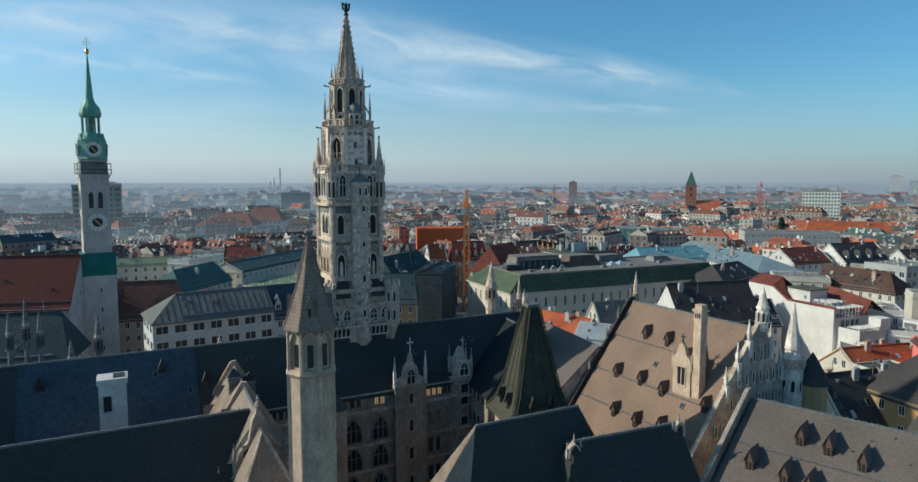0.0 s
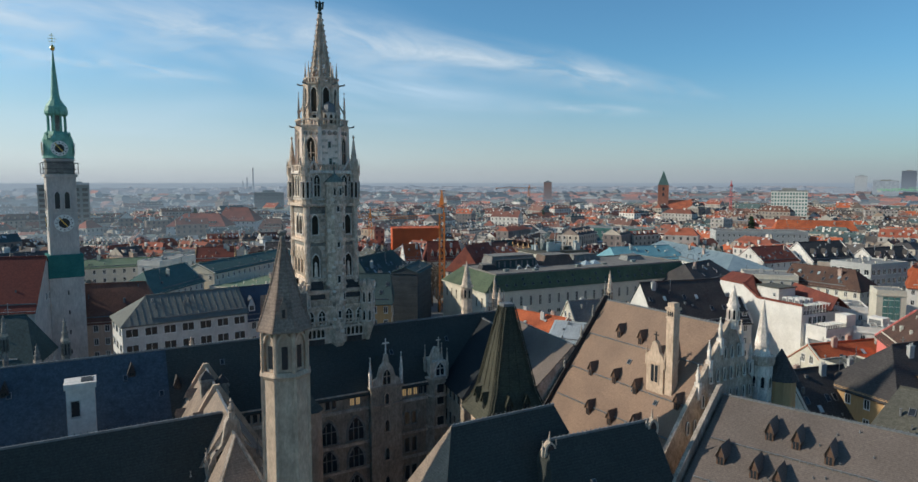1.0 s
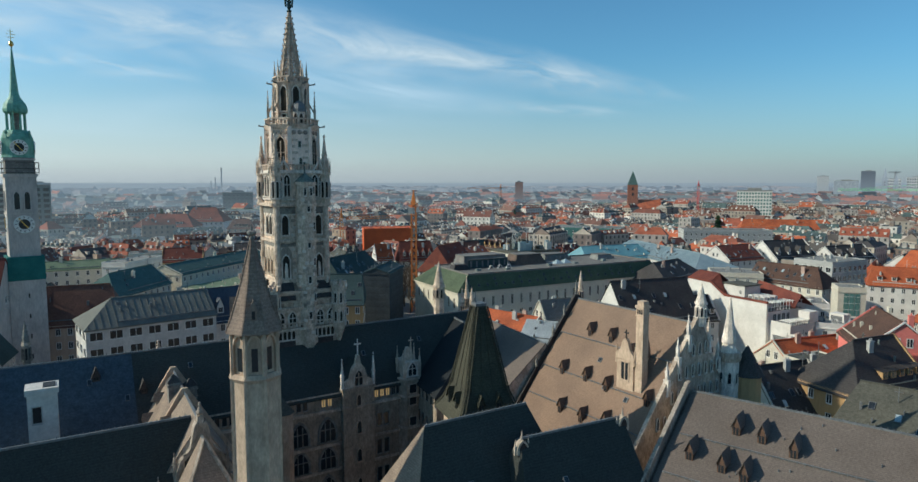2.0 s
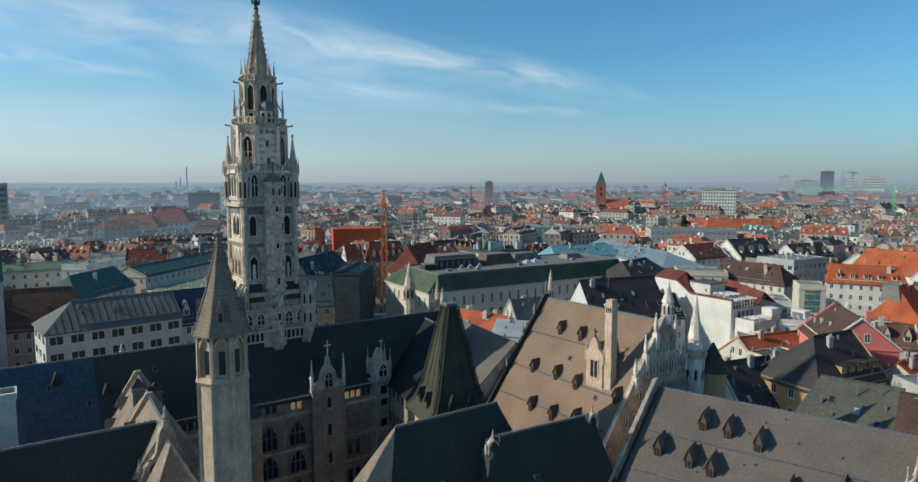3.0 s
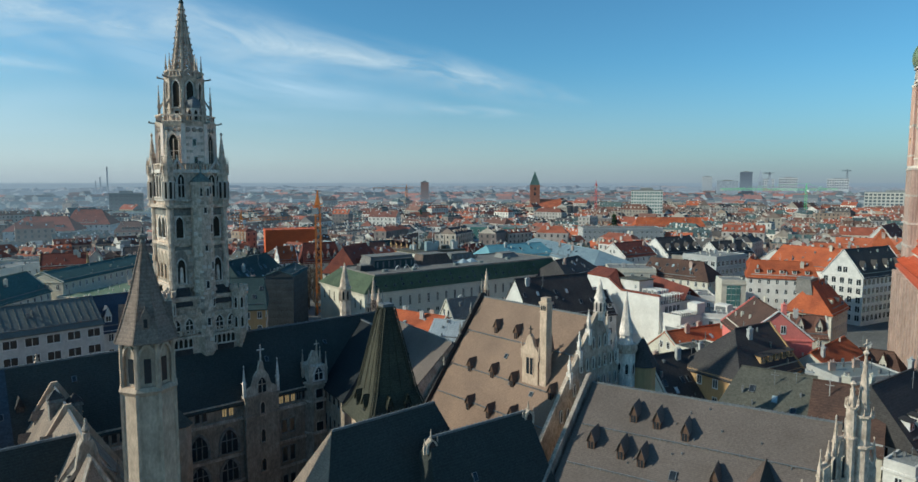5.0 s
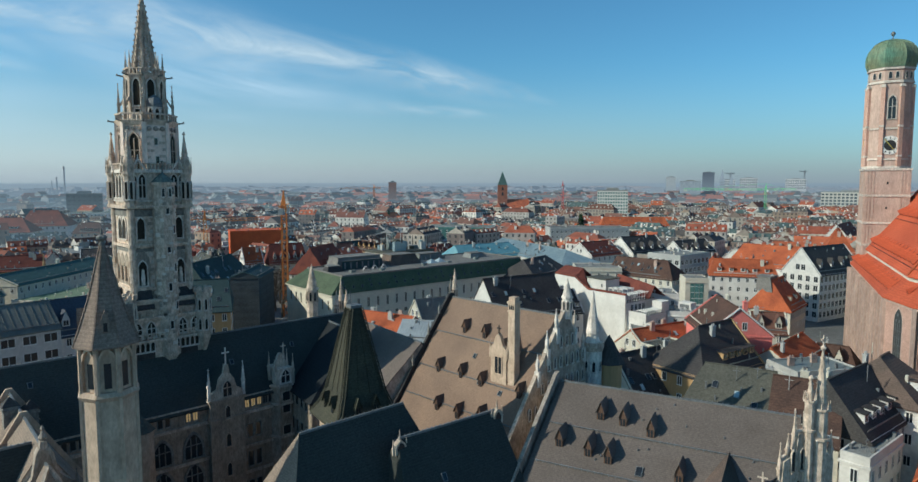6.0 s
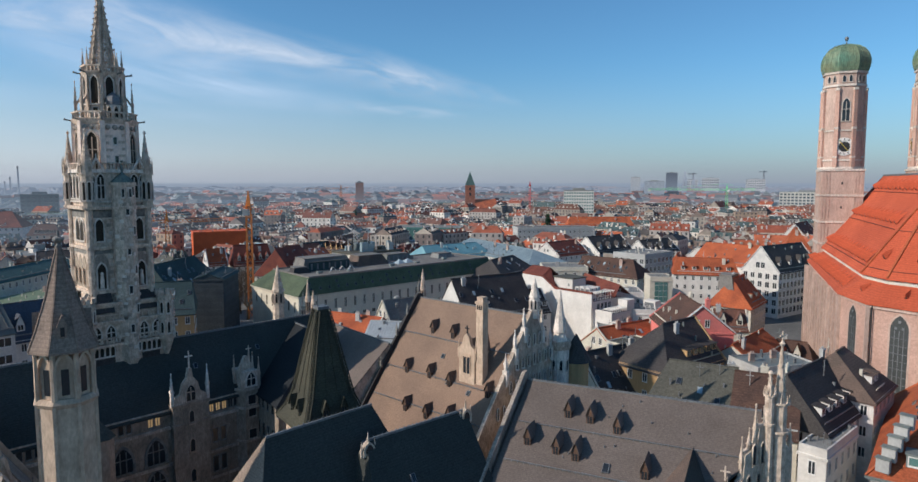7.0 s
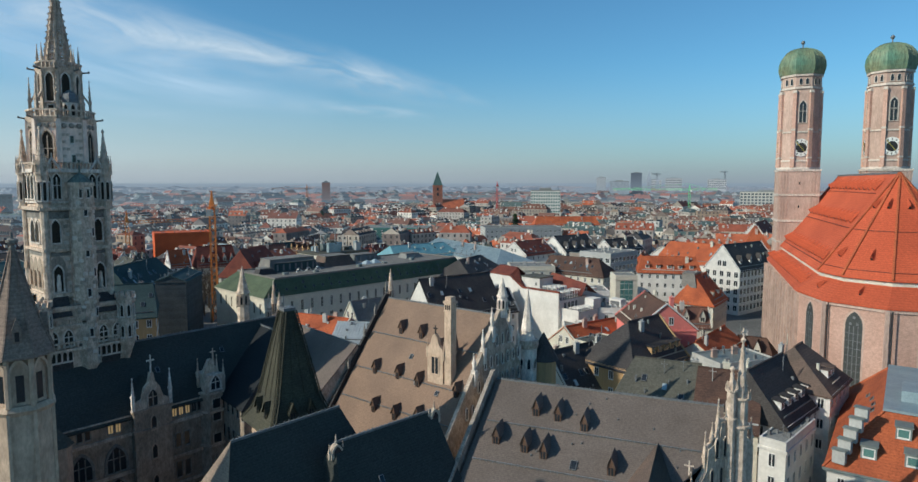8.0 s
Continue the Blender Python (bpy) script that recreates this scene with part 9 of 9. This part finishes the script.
def far_city(name, r_from, r_to, base, grow, mats, label, detail, seed):
    """The town to the horizon, ring by ring, in ever larger pieces."""
    rnd = random.Random(seed)
    verts, faces, mi = [], [], []

    def add_house(cx, cy, ang, l, w, ze, zr, flat):
        c, s = math.cos(ang), math.sin(ang)

        def P(x, y, z):
            verts.append((cx + c * x - s * y, cy + s * x + c * y, z))
            return len(verts) - 1

        def box(x0, x1, y0, y1, z0, z1, m, mt):
            lo = [P(x0, y0, z0), P(x1, y0, z0), P(x1, y1, z0), P(x0, y1, z0)]
            hi = [P(x0, y0, z1), P(x1, y0, z1), P(x1, y1, z1), P(x0, y1, z1)]
            for i in range(4):
                j = (i + 1) % 4
                faces.append((lo[i], lo[j], hi[j], hi[i]))
                mi.append(m)
            faces.append(tuple(hi))
            mi.append(mt)
        b = [P(-l, -w, 0), P(l, -w, 0), P(l, w, 0), P(-l, w, 0)]
        e = [P(-l, -w, ze), P(l, -w, ze), P(l, w, ze), P(-l, w, ze)]
        for i in range(4):
            j = (i + 1) % 4
            faces.append((b[i], b[j], e[j], e[i]))
            mi.append(0)
        if detail:
            ux, uy = (-c * cx - s * cy), (s * cx - c * cy)
            for half, along, sign in ((w, l, -1 if uy < 0 else 1), (l, w, -1 if ux < 0 else 1)):
                k = max(2, int(along * 2 / 3.4))
                for row in range(3):
                    z = ze - 2.6 - 3.4 * row
                    for i in range(k):
                        q = -along + 2 * along * (i + 0.5) / k
                        if half == w:
                            f = [P(q - 0.6, sign * (w + 0.06), z), P(q + 0.6, sign * (w + 0.06), z), P(q + 0.6, sign * (w + 0.06), z + 1.7), P(q - 0.6, sign * (w + 0.06), z + 1.7)]
                        else:
                            f = [P(sign * (l + 0.06), q - 0.6, z), P(sign * (l + 0.06), q + 0.6, z), P(sign * (l + 0.06), q + 0.6, z + 1.7), P(sign * (l + 0.06), q - 0.6, z + 1.7)]
                        faces.append(tuple(f))
                        mi.append(3)
        if flat:
            f = [P(-l, -w, ze + 0.05), P(l, -w, ze + 0.05), P(l, w, ze + 0.05), P(-l, w, ze + 0.05)]
            faces.append(tuple(f))
            mi.append(2)
            for _ in range(rnd.choice((1, 2, 3))):
                x, y = rnd.uniform(-l * 0.6, l * 0.6), rnd.uniform(-w * 0.5, w * 0.5)
                q = rnd.uniform(1.0, l * 0.3)
                box(x - q, x + q, y - 1.2, y + 1.2, ze, ze + rnd.uniform(1.2, 3.2), 0, 2)
            return
        g = [P(-l, -w, ze), P(l, -w, ze), P(l, w, ze), P(-l, w, ze)]
        hip = rnd.random() < 0.4
        i0 = w * 0.8 if hip else 0
        r0, r1 = P(-l + i0, 0, zr), P(l - i0, 0, zr)
        faces.append((g[0], g[1], r1, r0))
        faces.append((g[2], g[3], r0, r1))
        mi.extend((1, 1))
        faces.append((g[3], g[0], r0))
        faces.append((g[1], g[2], r1))
        mi.extend((1, 1) if hip else (0, 0))
        if detail:
            for _ in range(rnd.choice((2, 3, 4, 5))):
                x, y = rnd.uniform(-l * 0.8, l * 0.8), rnd.uniform(-w * 0.6, w * 0.6)
                z = zr - abs(y) / w * (zr - ze)
                box(x - 0.7, x + 0.7, y - 0.4, y + 0.4, z - 0.5, z + 1.8, 0, 0)
            # Bright rooflight quads, with the glint put into their colour.
            sl = -1 if (s * cx - c * cy) < 0 else 1
            for _ in range(rnd.choice((0, 2, 3, 5))):
                x, f0 = rnd.uniform(-l * 0.75, l * 0.75), rnd.uniform(0.4, 0.75)
                f1 = f0 + 1.5 / math.hypot(w, zr - ze)
                q = [P(x + dx, sl * w * (1 - f), ze + (zr - ze) * f + 0.12) for dx, f in ((-0.45, f0), (0.45, f0), (0.45, f1), (-0.45, f1))]
                faces.append(tuple(q))
                mi.append(4)
            if rnd.random() < 0.5:
                sg = -1 if (s * cx - c * cy) < 0 else 1
                k = int(l * 2 / 4)
                for i in range(k):
                    x = -l + 2 * l * (i + 0.5) / k
                    z = ze + (zr - ze) * 0.3
                    y0, y1 = sg * w * 0.75, sg * w * 0.4
                    box(x - 0.7, x + 0.7, min(y0, y1), max(y0, y1), z, z + 1.5, 0, 1)

    r = r_from
    while r < r_to:
        step = base + r * grow
        n = int(r * radians(128) / (step * 1.08))
        for i in range(n):
            az = radians(-54 + 128 * (i + rnd.random() * 0.7) / n)
            rr = r + rnd.uniform(-0.35, 0.35) * step
            x, y = rr * math.sin(az), rr * math.cos(az)
            if any((x - tx) ** 2 + (y - ty) ** 2 < (tr + step * 0.45) ** 2 for tx, ty, tr in TAKEN):
                continue
            if rnd.random() < (0.85 if az < -0.13 and rr > 1050 else 0.07):
                continue
            sector = math.floor(az * 7) + math.floor(math.log(rr) * 3)
            ang = 0.47 + (sector % 5) * 0.16 + rnd.choice((0, math.pi / 2)) + rnd.uniform(-0.08, 0.08)
            ze = rnd.uniform(13, 18) if rnd.random() < 0.94 else rnd.uniform(20, 26)
            l = step * rnd.uniform(0.42, 1.0)
            w = min(step * rnd.uniform(0.26, 0.40), 8.0 + r * 0.002)
            add_house(x, y, ang, l, w, ze, ze + w * rnd.uniform(0.5, 0.95), rnd.random() < 0.34)
        r += step * 0.9
    me = bpy.data.meshes.new(name)
    me.from_pydata(verts, [], faces)
    for m in mats:
        me.materials.append(m)
    me.polygons.foreach_set("material_index", mi)
    me.update()
    tagged(new(name, me), label, "houses", kind="stuff")


far_city("town_quarter", 300, 1150, 13.0, 0.0065, (FAR_WALL, FAR_ROOF, FAR_FLAT, FAR_DARK, FAR_GLINT), "red, brown and grey roofs of the dense town quarter", True, 7)
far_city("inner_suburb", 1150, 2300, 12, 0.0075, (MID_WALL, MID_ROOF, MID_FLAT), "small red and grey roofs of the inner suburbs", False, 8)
far_city("outer_suburb", 2300, 4500, 16, 0.010, (HAZED_WALL, HAZED_ROOF, HAZED_FLAT), "outer suburb roofs tinted pale for haze", False, 9)


def far_woods():
    rnd = random.Random(5)
    verts, faces = [], []
    for _ in range(4200):
        az, r = radians(rnd.uniform(-54, 74)), rnd.uniform(700, 4500)
        if rnd.random() > (1.0 if az < -0.22 and r > 1000 else 0.22):
            continue
        x, y = r * math.sin(az), r * math.cos(az)
        s = rnd.uniform(6, 12) + r * 0.008
        h = rnd.uniform(11, 19)
        k = len(verts)
        n = 7
        for zf, rf in ((0, 0.7), (0.45, 1.0), (0.8, 0.7)):
            for i in range(n):
                a = 2 * math.pi * i / n
                q = s * rf * rnd.uniform(0.75, 1.2)
                verts.append((x + q * math.cos(a), y + q * math.sin(a), h * zf * rnd.uniform(0.9, 1.1)))
        verts.append((x, y, h))
        for lev in (0, 1):
            for i in range(n):
                j = (i + 1) % n
                faces.append((k + lev * n + i, k + lev * n + j, k + lev * n + n + j, k + lev * n + n + i))
        for i in range(n):
            faces.append((k + 2 * n + i, k + 2 * n + (i + 1) % n, k + 3 * n))
    me = bpy.data.meshes.new("far_woods")
    me.from_pydata(verts, [], faces)
    me.materials.append(WOODS)
    tagged(new("far_woods", me), "dark leafless woods and parks far off", "trees", kind="stuff")


far_woods()


# ---------------------------------------------------------------- sky backdrop: glowing sheets for haze and thin cloud
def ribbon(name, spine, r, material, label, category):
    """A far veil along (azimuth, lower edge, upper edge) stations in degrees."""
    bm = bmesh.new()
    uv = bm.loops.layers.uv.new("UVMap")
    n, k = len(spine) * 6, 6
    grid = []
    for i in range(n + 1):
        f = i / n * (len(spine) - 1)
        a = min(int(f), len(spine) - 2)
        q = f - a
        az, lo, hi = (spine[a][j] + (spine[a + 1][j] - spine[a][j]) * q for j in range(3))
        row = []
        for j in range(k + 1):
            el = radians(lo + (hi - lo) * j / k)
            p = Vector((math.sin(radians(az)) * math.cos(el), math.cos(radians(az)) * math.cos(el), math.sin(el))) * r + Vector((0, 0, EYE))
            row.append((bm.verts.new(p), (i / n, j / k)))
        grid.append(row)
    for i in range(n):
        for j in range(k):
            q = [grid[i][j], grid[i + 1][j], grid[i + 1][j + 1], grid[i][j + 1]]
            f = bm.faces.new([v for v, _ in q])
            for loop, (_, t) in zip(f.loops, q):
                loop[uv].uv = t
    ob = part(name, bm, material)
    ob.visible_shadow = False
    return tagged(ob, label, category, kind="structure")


# Emission sheets paint the haze, some of them among the houses.
ribbon("painted_haze", [(-75, -0.6, 13.0), (-20, -0.6, 12.0), (30, -0.6, 11.0), (95, -0.6, 9.0)], 4700, glow_mat("horizon haze", (0.55, 0.535, 0.57), 0.71, 0.80, "haze"), "glowing veil of painted haze above the horizon", "haze")
ribbon("painted_haze", [(-100, -0.4, 10.0), (40, -0.4, 9.0)], 4690, glow_mat("sunward horizon haze", (0.86, 0.85, 0.83), 1.0, 1.25, "sunward"), "glowing veil of bright painted haze towards the sun", "haze")
ribbon("painted_haze", [(-75, -1.5, 2.6), (95, -1.5, 2.6)], 2280, glow_mat("outer suburb haze", (0.45, 0.50, 0.58), 0.66, 0.75, "haze"), "glowing veil of painted haze over the outer suburbs", "haze")
ribbon("painted_haze", [(-75, -2.8, 2.0), (95, -2.8, 2.0)], 1150, glow_mat("inner suburb haze", (0.38, 0.46, 0.52), 0.56, 0.62, "haze"), "glowing veil of painted haze over the inner suburbs", "haze")
# Glowing strip stands in for the hazy plain at the horizon.
ribbon("glowing_distance", [(-85, -0.75, -0.03), (105, -0.75, -0.03)], 4640, glow_mat("far plain", (0.29, 0.34, 0.40), 0.92, 0.92, "flat"), "glowing blue-grey strip for the far plain", "distance")
ribbon("painted_haze", [(-85, -6.0, 2.0), (24, -6.0, 2.0)], 460, glow_mat("near sunward haze", (0.42, 0.49, 0.53), 0.74, 0.72, "sunward"), "near glowing veil of painted blue haze sunward", "haze")
ribbon("painted_haze", [(-85, -3.6, 2.0), (28, -3.6, 2.0)], 880, glow_mat("sunward haze", (0.37, 0.45, 0.52), 0.80, 1.05, "sunward"), "glowing veil of painted blue haze sunward", "haze")
ribbon("backdrop_cloud", [(-95, -2.0, 34.0), (-60, -2.0, 30.0), (-30, -1.0, 24.0), (-5, 1.0, 16.0), (12, 3.0, 11.0)], 4650, glow_mat("broad milky veil", (0.68, 0.78, 0.88), 0.95, 1.0, "cloud", 1.2), "broad milky veil of high cloud", "cloud")
ribbon("backdrop_cloud", [(-75, 7.0, 16.0), (-50, 8.4, 15.0), (-35, 8.8, 14.6), (-27, 8.9, 15.4), (-19, 8.9, 15.6), (-9, 9.2, 15.2), (-4, 8.6, 14.6), (3, 8.4, 13.4), (11, 7.6, 12.0), (16, 6.7, 10.6), (21, 6.2, 9.0), (25, 5.9, 7.6)], 4600, glow_mat("thin streaked cloud", (0.80, 0.84, 0.87), 0.86, 0.85, "cloud", 6.0), "thin white streak of high cloud", "cloud")
ribbon("backdrop_cloud", [(6, 5.9, 7.6), (12, 5.7, 7.2), (20, 5.3, 6.6)], 4580, glow_mat("small wisp", (0.78, 0.84, 0.90), 0.88, 0.5, "cloud", 2.5), "small wisp of cloud", "cloud")
ribbon("backdrop_cloud", [(-48, 7.6, 11.0), (-36, 7.8, 10.6), (-26, 8.0, 10.2), (-16, 7.4, 9.2)], 4560, glow_mat("faint veil", (0.78, 0.84, 0.90), 0.9, 0.7, "cloud", 4.0), "faint veil of cloud", "cloud")
